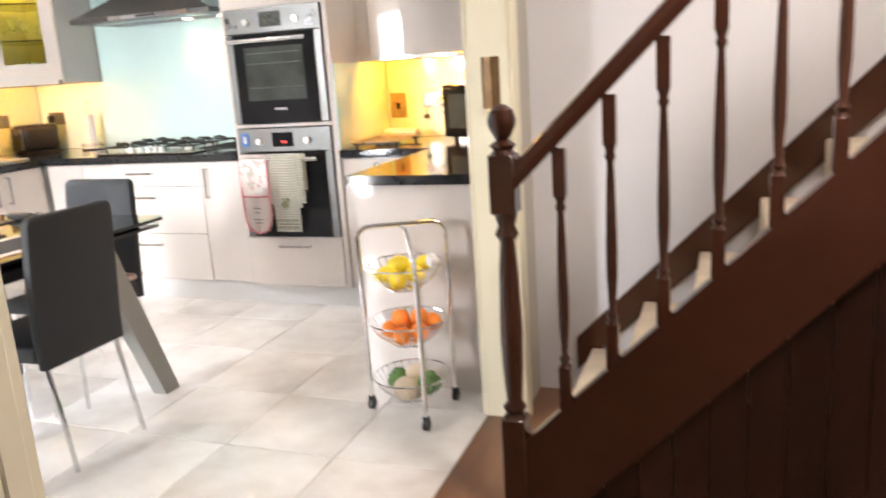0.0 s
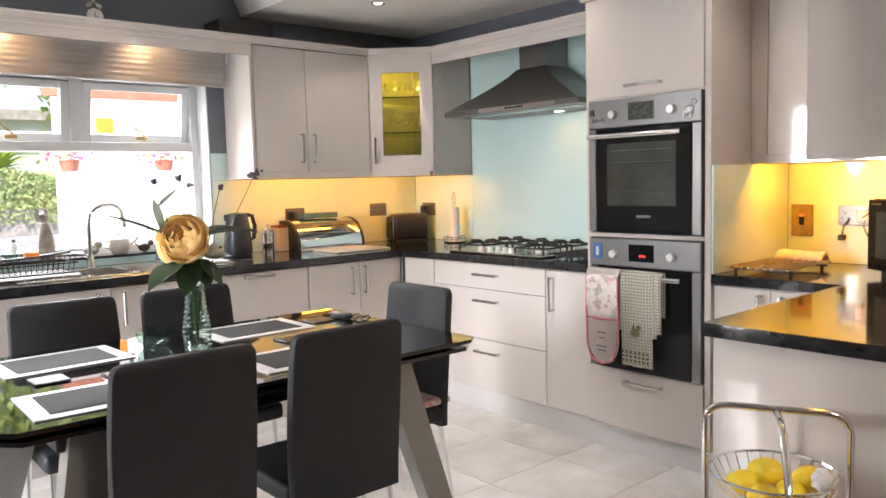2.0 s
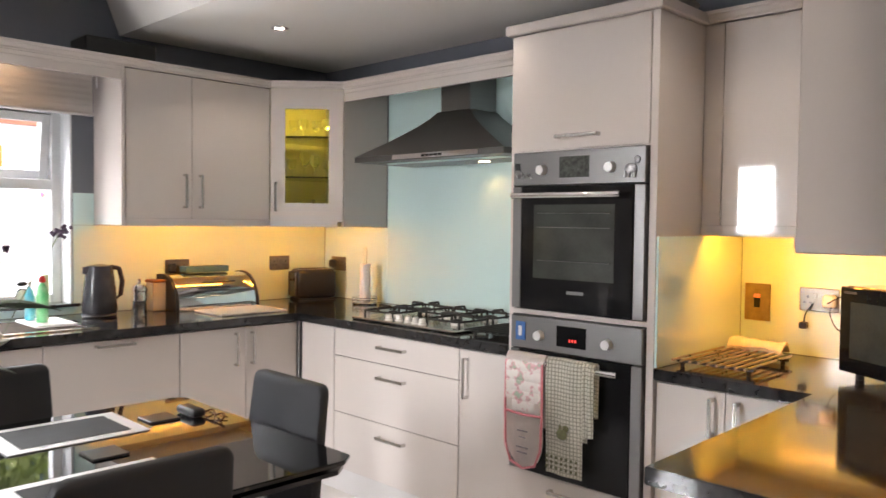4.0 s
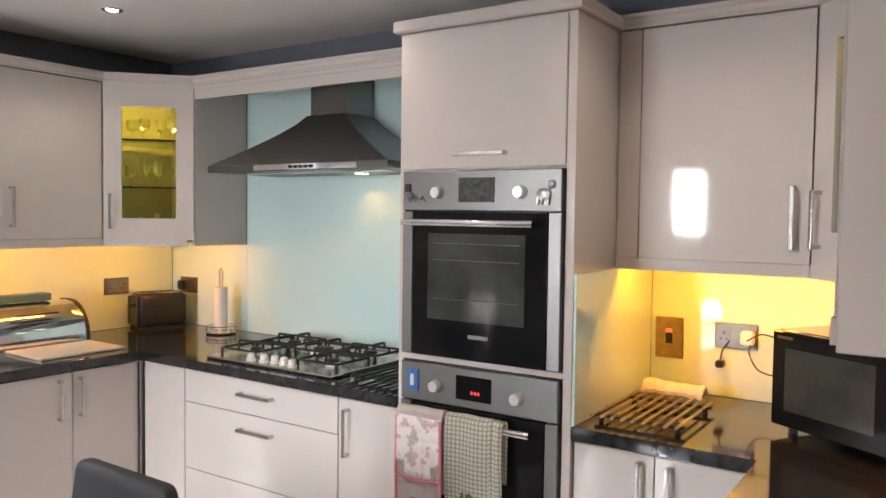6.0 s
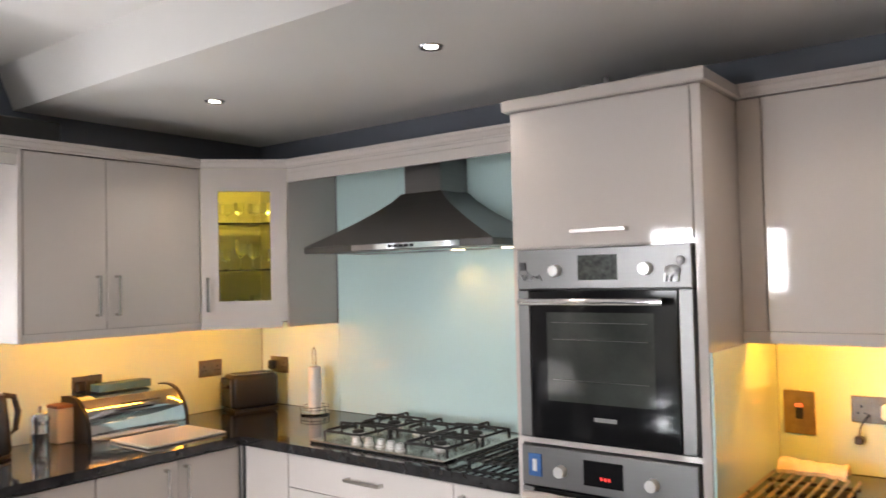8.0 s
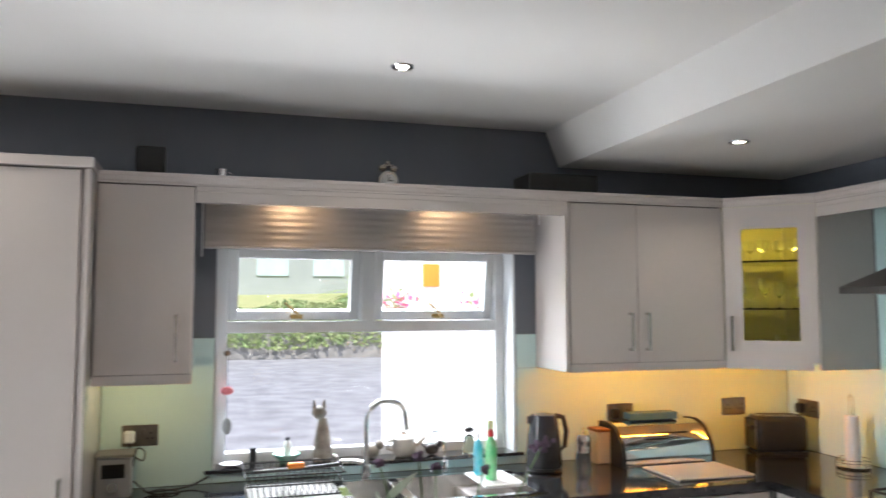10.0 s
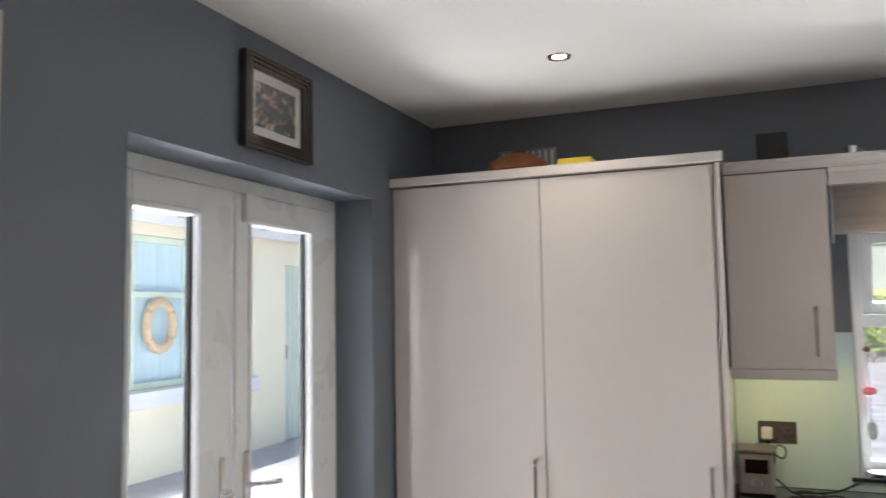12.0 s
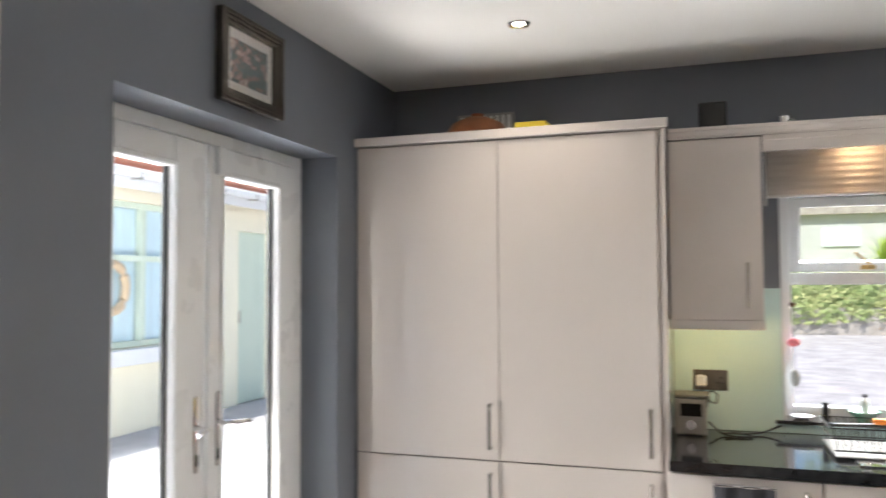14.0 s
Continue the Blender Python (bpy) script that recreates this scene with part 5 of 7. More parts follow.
for x in (-0.066, 0.066):
    part("trim_strip", box(x - 0.007, -0.142, 0.022, x + 0.007, -0.136, 0.176, 0.002), STEEL, root, "steel trim strip")
part("slot_plate", box(-0.060, -0.115, 0.192, 0.060, 0.115, 0.198, 0.002), CHROME, root, "chrome top plate")
for x in (-0.028, 0.028):
    part("slot", box(x - 0.012, -0.10, 0.1975, x + 0.012, 0.10, 0.1995), BLACK, root, "dark bread slot")
part("lever", box(-0.018, -0.158, 0.12, 0.018, -0.140, 0.138, 0.004), BLACK, root, "black lever")
part("base", box(-0.08, -0.125, 0.0, 0.08, 0.125, 0.012), BLACK, root)
root.matrix_basis = pose(-4.66, 4.53, WT + 0.001, 0, 0, -16)
root = thing("kettle", (-4.60, 3.155, WT), "dark grey jug kettle on the worktop", "kettle")
KET = material("dark grey kettle plastic", (0.05, 0.048, 0.055), 0.22, vary=0.25, scale=14, bump=0.02)
bm = lathe(bmesh.new(), [(0.082, 0.022), (0.086, 0.04), (0.078, 0.14), (0.066, 0.235), (0.060, 0.262), (0.02, 0.270)], (-4.60, 3.155, WT), 24)
part("jug", bm, KET, root, smooth=True)
part("base", lathe(bmesh.new(), [(0.080, 0.001), (0.086, 0.010), (0.080, 0.020)], (-4.60, 3.155, WT), 24), BLACK, root, smooth=True)
part("handle", tube(bmesh.new(), [(-4.60, 3.212, WT + 0.255), (-4.60, 3.255, WT + 0.245), (-4.60, 3.272, WT + 0.18), (-4.60, 3.262, WT + 0.11), (-4.60, 3.228, WT + 0.075)], 0.013, 8), KET, root, "curved handle", smooth=True)
bm = prism(bmesh.new(), [(-4.622, 3.10), (-4.60, 3.070), (-4.578, 3.10)], WT + 0.222, WT + 0.258)
part("spout", bm, KET, root, "short spout")
root = thing("storage_jar", (-4.66, 3.39, WT), "small ridged steel jar with a domed lid", "jar")
part("jar", lathe(bmesh.new(), [(0.040, 0.001), (0.040, 0.06), (0.042, 0.065), (0.040, 0.070), (0.040, 0.118)], (-4.66, 3.39, WT), 20), CHROME, root, smooth=True)
part("lid", lathe(bmesh.new(), [(0.043, 0.118), (0.043, 0.128), (0.034, 0.150), (0.008, 0.162), (0.006, 0.170), (0.010, 0.178), (0.002, 0.184)], (-4.66, 3.39, WT), 20), CHROME, root, "domed steel lid", smooth=True)
root = thing("storage_tin", (-4.70, 3.505, WT), "cream tin with a brown wooden lid", "tin")
part("tin", box(-4.745, 3.462, WT + 0.001, -4.655, 3.542, WT + 0.155, 0.004), material("cream enamel tin", (0.66, 0.60, 0.50), 0.35, vary=0.06, scale=8), root)
part("lid", box(-4.748, 3.459, WT + 0.155, -4.652, 3.545, WT + 0.170, 0.003), material("brown wooden lid", (0.30, 0.12, 0.05), 0.5, vary=0.3, scale=20, stretch=(1, 0.2, 1)), root, "brown wooden lid")
bm = box(-4.50, 3.62, WT + 0.001, -4.20, 4.02, WT + 0.012, 0.003)
lone("chopping_board", bm, material("pale cream board", (0.72, 0.65, 0.55), 0.35, vary=0.12, scale=6, bump=0.04, stretch=(1, 0.1, 1), coat=0.3), "pale glossy chopping board lying before the bread bin", "chopping board")
root = thing("kitchen_roll_holder", (-4.225, 4.60, WT), "wire kitchen roll holder with a thin paper roll", "kitchen roll")
part("base", lathe(bmesh.new(), [(0.075, 0.001), (0.078, 0.008), (0.070, 0.014), (0.01, 0.016)], (-4.225, 4.60, WT), 20), CHROME, root, smooth=True)
bm = bmesh.new()
for z in (0.028, 0.042):
    tube(bm, [(-4.225 + 0.075 * math.cos(a), 4.60 + 0.075 * math.sin(a), WT + z) for a in [k * math.tau / 20 for k in range(20)]], 0.0025, 5, closed=True)
for k in range(6):
    a = k * math.tau / 6
    rod(bm, (-4.225 + 0.075 * math.cos(a), 4.60 + 0.075 * math.sin(a), WT + 0.008), (-4.225 + 0.075 * math.cos(a), 4.60 + 0.075 * math.sin(a), WT + 0.042), 0.0025, seg=5)
part("gallery", bm, CHROME, root, "chrome wire gallery")
part("roll", lathe(bmesh.new(), [(0.012, 0.017), (0.034, 0.017), (0.033, 0.245), (0.012, 0.245)], (-4.225, 4.60, WT), 20), material("white paper roll", (0.78, 0.75, 0.72), 0.9, vary=0.05, scale=20, bump=0.2), root, "white paper roll", smooth=True)
part("loop", tube(bmesh.new(), [(-4.236, 4.60, WT + 0.24), (-4.238, 4.60, WT + 0.33), (-4.225, 4.60, WT + 0.348), (-4.212, 4.60, WT + 0.33), (-4.214, 4.60, WT + 0.24)], 0.003, 6), CHROME, root, "wire loop", smooth=True)

# radio
root = thing("radio", (-4.64, 1.262, WT), "small silver table radio by the fridge housing", "radio")
SILVER = material("silver plastic", (0.34, 0.335, 0.33), 0.35, metal=0.4, vary=0.06, scale=10)
part("case", box(-4.72, 1.203, WT + 0.004, -4.605, 1.335, WT + 0.165, 0.006), SILVER, root)
part("screen", box(-4.6055, 1.225, WT + 0.085, -4.601, 1.313, WT + 0.140, 0.001), BLACK_GLASS, root, "dark screen")
part("dial", rod(bmesh.new(), (-4.606, 1.269, WT + 0.050), (-4.592, 1.269, WT + 0.050), 0.020, seg=18), CHROME, root, "round dial", smooth=True)
for y in (1.215, 1.323):
    part("foot", box(-4.71, y - 0.008, WT + 0.0005, -4.62, y + 0.008, WT + 0.004), BLACK, root)
lone("notebook", box(-4.74, 1.200, WT + 0.1665, -4.60, 1.345, WT + 0.178, 0.002), material("grey book cover", (0.20, 0.20, 0.19), 0.6, vary=0.2, scale=20), "thin grey book lying on the radio", "book")
bm = tube(bmesh.new(), smooth_line([(-4.70, 1.34, WT + 0.05), (-4.66, 1.40, WT + 0.008), (-4.62, 1.47, WT + 0.006), (-4.66, 1.52, WT + 0.006), (-4.70, 1.45, WT + 0.009), (-4.64, 1.41, WT + 0.014), (-4.72, 1.55, WT + 0.008), (-4.775, 1.64, WT + 0.035)]), 0.004, 6)
lone("cable", bm, BLACK, "black cable curled beside the radio", "cable", smooth=True)
bm = tube(bmesh.new(), smooth_line([(-4.752, 1.312, 1.11), (-4.75, 1.33, 1.06), (-4.74, 1.37, 1.035), (-4.72, 1.38, 1.075), (-4.71, 1.35, 1.09), (-4.70, 1.335, 1.02)]), 0.0035, 6)
lone("cable", bm, BLACK, "black cable looped from the socket", "cable", smooth=True)

# sink, taps and drainer
root = thing("sink", (-4.42, 2.42, WT), "stainless steel inset sink with two bowls and a drainer", "sink")
bm = bmesh.new()
for a in ((SX0 - 0.012, SY0 - 0.012, SX1 + 0.012, 2.20), (SX0 - 0.012, 2.20, SX0 + 0.02, SY1 + 0.012), (SX1 - 0.02, 2.20, SX1 + 0.012, SY1 + 0.012), (SX0 + 0.02, SY1 - 0.03, SX1 - 0.02, SY1 + 0.012), (SX0 + 0.02, 2.40, SX1 - 0.02, 2.44)):
    bx(bm, a[0], a[1], WT + 0.001, a[2], a[3], WT + 0.006)
part("rim", bm, CHROME, root, "polished steel rim and drainer")
for y0, y1, dz in ((2.20, 2.40, 0.12), (2.44, 2.95, 0.18)):
    bm = bmesh.new()
    bx(bm, SX0 + 0.02, y0, WT - dz, SX1 - 0.02, y1, WT + 0.004)
    bm.faces.ensure_lookup_table()
    top = max(bm.faces, key=lambda f: f.calc_center_median().z)
    bmesh.ops.delete(bm, geom=[top], context="FACES")
    bmesh.ops.solidify(bm, geom=list(bm.faces), thickness=0.002)
    part("bowl", bm, NICKEL, root, "steel bowl")
for k in range(7):
    part("drainer_rib", box(SX0 + 0.05, SY0 + 0.03 + k * 0.042, WT + 0.0055, SX1 - 0.05, SY0 + 0.042 + k * 0.042, WT + 0.0085, 0.001), CHROME, root)
root = thing("kitchen_tap", (-4.665, 2.315, WT), "chrome swan-neck kitchen tap", "tap")
arc = [(-4.665, 2.315 + 0.0, WT + 0.05), (-4.665, 2.315, WT + 0.26)] + [(-4.665 + 0.03 * math.sin(k * 0.3), 2.405 - 0.09 * math.cos(k * math.pi / 10), WT + 0.265 + 0.085 * math.sin(k * math.pi / 10)) for k in range(1, 10)] + [(-4.64, 2.497, WT + 0.215)]
part("spout", tube(bmesh.new(), arc, 0.013, 10), CHROME, root, smooth=True)
part("body", rod(bmesh.new(), (-4.665, 2.315, WT + 0.006), (-4.665, 2.315, WT + 0.07), 0.024, 0.020, 16), CHROME, root, smooth=True)
part("lever", tube(bmesh.new(), [(-4.665, 2.30, WT + 0.075), (-4.66, 2.26, WT + 0.085), (-4.655, 2.20, WT + 0.088)], 0.011, 8), CHROME, root, "chrome lever", smooth=True)
root = thing("filter_tap", (-4.68, 2.69, WT), "thin chrome filter tap beside the bowl", "tap")
part("spout", tube(bmesh.new(), [(-4.68, 2.69, WT + 0.03), (-4.68, 2.685, WT + 0.15), (-4.675, 2.66, WT + 0.195), (-4.66, 2.63, WT + 0.20), (-4.65, 2.605, WT + 0.165)], 0.005, 7), CHROME, root, smooth=True)
part("body", rod(bmesh.new(), (-4.68, 2.69, WT + 0.006), (-4.68, 2.69, WT + 0.06), 0.014, seg=12), CHROME, root, smooth=True)
root = thing("dish_rack", (-4.50, 1.98, WT), "black wire dish rack on the drainer", "dish rack")
bm = bmesh.new()
x0, x1, y0, y1 = -4.625, -4.345, 1.775, 2.165
for z, k in ((WT + 0.022, 0.92), (WT + 0.07, 0.97), (WT + 0.108, 1.0)):
    cx, cy = (x0 + x1) / 2, (y0 + y1) / 2
    tube(bm, [(cx + sx * (x1 - x0) / 2 * k, cy + sy * (y1 - y0) / 2 * k, z) for sx, sy in ((-1, -1), (1, -1), (1, 1), (-1, 1))], 0.0035, 6, closed=True)
part("rim", bm, BLACK, root)
for k in range(15):
    y = y0 + 0.015 + (y1 - y0 - 0.03) * k / 14
    yc = (y0 + y1) / 2 + (y - (y0 + y1) / 2) * 0.92
    part("wire", tube(bmesh.new(), bent([(x0, y, WT + 0.108), (x0 + 0.012, yc, WT + 0.022), (x1 - 0.012, yc, WT + 0.022), (x1, y, WT + 0.108)], 0.012, 2), 0.0022, 5), BLACK, root)
part("tray", box(x0 + 0.01, y0 + 0.01, WT + 0.0095, x1 + 0.06, y1 - 0.01, WT + 0.018, 0.004), material("pale drip tray", (0.55, 0.53, 0.50), 0.4, vary=0.08, scale=10), root, "pale drip tray")
ORANGE = material("orange plastic", (0.85, 0.25, 0.03), 0.4, vary=0.1)
lone("wooden_spoon", tube(bmesh.new(), [(-4.56, 1.82, WT + 0.085), (-4.50, 2.0, WT + 0.10), (-4.46, 2.16, WT + 0.118)], 0.008, 8), BLACK, "black cooking spoon lying across the dish rack", "spoon", smooth=True)
lone("scrubbing_brush", box(-4.52, 1.95, WT + 0.104, -4.48, 2.02, WT + 0.126, 0.006), ORANGE, "small orange scrubber on the dish rack", "brush")
lone("soap_dish_tray", box(-4.60, 2.755, WT + 0.0065, -4.31, 2.945, WT + 0.018, 0.006), material("white melamine tray", (0.76, 0.75, 0.73), 0.3, vary=0.05), "small white tray beside the sink", "tray")


def bottle(at, h, r, body, cap, label, category="bottle", neck=0.35):
    x, y, z = at
    root = thing("bottle", at, label, category)
    part("bottle_body", lathe(bmesh.new(), [(r * 0.9, 0.0), (r, 0.006), (r, h * 0.62), (r * 0.8, h * 0.74), (r * neck, h * 0.84), (r * neck, h * 0.86)], at, 16, 0.7), body, root, smooth=True)
    part("cap", lathe(bmesh.new(), [(r * neck * 1.2, h * 0.86), (r * neck * 1.2, h * 0.95), (r * 0.2, h)], at, 12), cap, root, "coloured cap", smooth=True)
    return root


RED = material("red cap", (0.6, 0.03, 0.03), 0.35)
GREEN_LIQ = material("green washing-up liquid", (0.10, 0.62, 0.22), 0.12, vary=0.15, scale=20, second=(0.45, 0.70, 0.45))
BLUE_LIQ = material("turquoise liquid", (0.05, 0.55, 0.72), 0.1, vary=0.15, scale=20, second=(0.4, 0.72, 0.8))
WHITE_PL = material("white plastic", (0.75, 0.75, 0.76), 0.3, vary=0.04)
r_ = bottle((-4.43, 2.825, WT + 0.019), 0.215, 0.036, GREEN_LIQ, RED, "green washing-up liquid bottle with a red cap")
bottle((-4.54, 2.805, WT + 0.019), 0.185, 0.030, BLUE_LIQ, WHITE_PL, "turquoise hand soap pump bottle", neck=0.25)

# window sill things
SZ = WZ0 + 0.0125
PALE_CLAY = material("glazed pale pottery", (0.58, 0.53, 0.47), 0.3, vary=0.2, scale=14)
CATM = material("painted tabby pottery", (0.20, 0.175, 0.15), 0.4, vary=0.4, scale=22, second=(0.45, 0.41, 0.36))
bm = lathe(bmesh.new(), [(0.036, 0.0), (0.045, 0.02), (0.040, 0.09), (0.030, 0.15), (0.022, 0.19), (0.020, 0.20)], (-4.845, 2.145, SZ), 16, 1.0)
ball(bm, (-4.842, 2.128, SZ + 0.225), 0.034, (0.9, 1.05, 0.9))
for s in (-0.02, 0.02):
    rod(bm, (-4.845, 2.128 + s, SZ + 0.245), (-4.845, 2.128 + s * 1.25, SZ + 0.285), 0.013, 0.002, 8)
ball(bm, (-4.815, 2.115, SZ + 0.012), 0.02, (1.4, 1, 0.6))
tube(bm, [(-4.86, 2.18, SZ + 0.02), (-4.84, 2.21, SZ + 0.02), (-4.81, 2.20, SZ + 0.015)], 0.010, 7)
lone("cat_figurine", bm, CATM, "seated tabby pottery cat figurine on the sill", "figurine", smooth=True)
root = thing("soap_bowl", (-4.85, 1.98, SZ), "green and white bowl on the sill", "bowl")
part("bowl", lathe(bmesh.new(), [(0.028, 0.0), (0.030, 0.01), (0.058, 0.034), (0.064, 0.044), (0.058, 0.042), (0.02, 0.018)], (-4.85, 1.98, SZ), 20), material("green glazed bowl", (0.10, 0.36, 0.26), 0.2, vary=0.2, scale=20, second=(0.5, 0.6, 0.5)), root, smooth=True)
root = bottle((-4.85, 1.985, SZ + 0.019), 0.10, 0.026, WHITE_PL, BLACK, "small white soap bottle with a dark pump standing in the bowl", neck=0.3)
lone("candle_stub", rod(bmesh.new(), (-4.86, 1.83, SZ), (-4.86, 1.83, SZ + 0.075), 0.015, seg=12), BLACK, "small dark cylinder on the sill", "candle", smooth=True)
lone("shell_dish", lathe(bmesh.new(), [(0.02, 0.0), (0.05, 0.014), (0.046, 0.016), (0.01, 0.010)], (-4.85, 1.735, SZ), 16), WHITE_PL, "flat white dish on the sill", "dish", smooth=True)
root = thing("teapot", (-4.85, 2.535, SZ), "round cream pottery teapot on the sill", "teapot")
part("pot", lathe(bmesh.new(), [(0.036, 0.0), (0.055, 0.02), (0.060, 0.05), (0.052, 0.085), (0.030, 0.102), (0.012, 0.108), (0.014, 0.118), (0.002, 0.124)], (-4.85, 2.535, SZ), 20), PALE_CLAY, root, smooth=True)
part("spout", tube(bmesh.new(), [(-4.85, 2.585, SZ + 0.045), (-4.85, 2.62, SZ + 0.065), (-4.85, 2.64, SZ + 0.09)], 0.011, 8), PALE_CLAY, root, smooth=True)
part("handle", tube(bmesh.new(), [(-4.85, 2.485, SZ + 0.08), (-4.85, 2.455, SZ + 0.07), (-4.85, 2.455, SZ + 0.04), (-4.85, 2.485, SZ + 0.03)], 0.007, 7), PALE_CLAY, root, smooth=True)
bm = bmesh.new()
ball(bm, (-4.85, 2.375, SZ + 0.032), 0.034, (0.9, 1.3, 0.95))
ball(bm, (-4.85, 2.415, SZ + 0.060), 0.024, (0.9, 1.0, 0.9))
lone("animal_figurine", bm, CATM, "small rounded pottery animal figurine on the sill", "figurine", smooth=True)
bm = bmesh.new()
ball(bm, (-4.85, 2.675, SZ + 0.026), 0.026, (0.8, 1.4, 1.0))
ball(bm, (-4.85, 2.715, SZ + 0.050), 0.018)
tube(bm, [(-4.85, 2.645, SZ + 0.03), (-4.85, 2.62, SZ + 0.06), (-4.85, 2.63, SZ + 0.09)], 0.005, 6)
lone("animal_figurine", bm, material("dark pottery", (0.07, 0.055, 0.05), 0.4, vary=0.3, scale=20), "small dark pottery animal figurine on the sill", "figurine", smooth=True)
root = thing("glass_ornament", (-4.86, 2.87, SZ), "clear glass ornament with a small dark bird on the sill", "ornament")
part("jar", lathe(bmesh.new(), [(0.030, 0.0), (0.034, 0.02), (0.026, 0.07), (0.012, 0.085)], (-4.86, 2.87, SZ), 14), SHELF_GLASS, root, smooth=True)
part("bird", ball(bmesh.new(), (-4.86, 2.87, SZ + 0.108), 0.016, (0.8, 1.6, 0.8)), BLACK, root, "small dark bird", smooth=True)
part("stem", rod(bmesh.new(), (-4.86, 2.87, SZ + 0.083), (-4.86, 2.872, SZ + 0.19), 0.002, seg=5), BLACK, root)
lone("candle", rod(bmesh.new(), (-4.87, 2.985, SZ), (-4.87, 2.985, SZ + 0.15), 0.017, seg=14), material("pale green candle", (0.60, 0.68, 0.42), 0.5, vary=0.05), "pale green pillar candle on the sill", "candle", smooth=True)
root = thing("hanging_mobile", (-4.90, 1.715, 1.56), "thin string of small ornaments hanging in the window", "mobile")
part("string", rod(bmesh.new(), (-4.90, 1.715, 1.10), (-4.90, 1.710, 1.565), 0.0015, seg=5), BLACK, root)
part("bead", ball(bmesh.new(), (-4.90, 1.712, 1.47), 0.016, (0.6, 1, 0.8)), material("brown wooden bead", (0.16, 0.09, 0.05), 0.5), root, "brown bead", smooth=True)
part("heart", ball(bmesh.new(), (-4.90, 1.714, 1.30), 0.028, (0.3, 1, 0.7)), material("pink glass heart", (0.8, 0.25, 0.28), 0.2), root, "pink heart", smooth=True)
part("drop", ball(bmesh.new(), (-4.90, 1.716, 1.14), 0.026, (0.4, 0.8, 1.5)), material("grey feather", (0.35, 0.36, 0.35), 0.6), root, "grey drop", smooth=True)

# on top of the cupboards
CTZ = 2.2055
root = thing("mantel_clock", (-4.62, 2.40, CTZ), "small silver twin-bell clock on top of the pelmet", "clock")
part("case", rod(bmesh.new(), (-4.635, 2.40, CTZ + 0.052), (-4.605, 2.40, CTZ + 0.052), 0.045, seg=24), NICKEL, root, smooth=True)
face = part("face", rod(bmesh.new(), (-4.6055, 2.40, CTZ + 0.052), (-4.603, 2.40, CTZ + 0.052), 0.034, seg=24), WHITE_PL, root, "white dial")
bm = bmesh.new()
bx(bm, -4.6032, 2.398, CTZ + 0.050, -4.6022, 2.402, CTZ + 0.078)
bx(bm, -4.6032, 2.400, CTZ + 0.050, -4.6022, 2.420, CTZ + 0.054)
part("pointers", bm, BLACK, face, "dark clock pointers")
bm = bmesh.new()
for y in (2.375, 2.425):
    ball(bm, (-4.62, y, CTZ + 0.110), 0.020, (1, 1, 0.8))
rod(bm, (-4.62, 2.375, CTZ + 0.125), (-4.62, 2.425, CTZ + 0.125), 0.005, seg=6)
ball(bm, (-4.62, 2.40, CTZ + 0.135), 0.012)
part("bells", bm, NICKEL, root, "two small bells", smooth=True)
for y in (2.375, 2.425):
    part("foot", rod(bmesh.new(), (-4.62, y * 0.98 + 2.40 * 0.02, CTZ + 0.0005), (-4.62, y * 0.7 + 2.40 * 0.3, CTZ + 0.02), 0.008, seg=8), NICKEL, root)
lone("speaker", box(-4.66, 1.325, 2.2055, -4.56, 1.440, 2.348, 0.006), BLACK, "small black box speaker on the cupboard top", "speaker")
root = thing("metal_cup", (-4.60, 1.665, CTZ), "small steel cup on the pelmet", "cup")
part("cup", lathe(bmesh.new(), [(0.024, 0.0005), (0.026, 0.065), (0.023, 0.065), (0.021, 0.006)], (-4.60, 1.665, CTZ), 16), CHROME, root, smooth=True)
part("handle", tube(bmesh.new(), [(-4.60, 1.69, CTZ + 0.055), (-4.60, 1.712, CTZ + 0.045), (-4.60, 1.69, CTZ + 0.018)], 0.004, 6), CHROME, root, smooth=True)
lone("storage_box", box(-4.72, 3.06, 2.2055, -4.52, 3.42, 2.315, 0.006), BLACK, "long dark box on top of the wall cupboard", "box")
TOPZ = 2.2425
root = thing("air_vent", (-4.79, 0.31, 2.33), "pale louvred air vent on the dark wall", "vent")
part("frame", box(W + 0.0005, 0.165, 2.26, W + 0.012, 0.455, 2.425, 0.003), material("grey vent plastic", (0.30, 0.30, 0.29), 0.5, vary=0.08), root)
for k in range(9):
    part("slat", box(W + 0.012, 0.185 + k * 0.030, 2.275, W + 0.019, 0.199 + k * 0.030, 2.412, 0.001), WHITE_PL, root)
bm = lathe(bmesh.new(), [(0.14, 0.0), (0.15, 0.02), (0.12, 0.07), (0.06, 0.10), (0.03, 0.105), (0.03, 0.12), (0.005, 0.125)], (-4.52, 0.345, TOPZ), 22, 1.0)
lone("terracotta_dish", bm, material("brown terracotta", (0.28, 0.10, 0.04), 0.5, vary=0.25, scale=14), "domed brown pottery dish on the fridge housing", "dish", smooth=True)
lone("yellow_box", box(-4.48, 0.560, TOPZ, -4.35, 0.700, TOPZ + 0.034, 0.002), material("yellow card", (0.75, 0.58, 0.05), 0.5, vary=0.05), "flat yellow box on the fridge housing", "box")
GLASS_G = glass("green tinted glass", (0.86, 0.95, 0.92), 0.04)
lone("glass_dish", lathe(bmesh.new(), [(0.05, 0.0), (0.10, 0.03), (0.11, 0.05), (0.10, 0.048), (0.03, 0.01)], (-2.80, 4.55, CTZ), 20), GLASS_G, "pale green glass dish on top beside the oven tower", "dish", smooth=True)


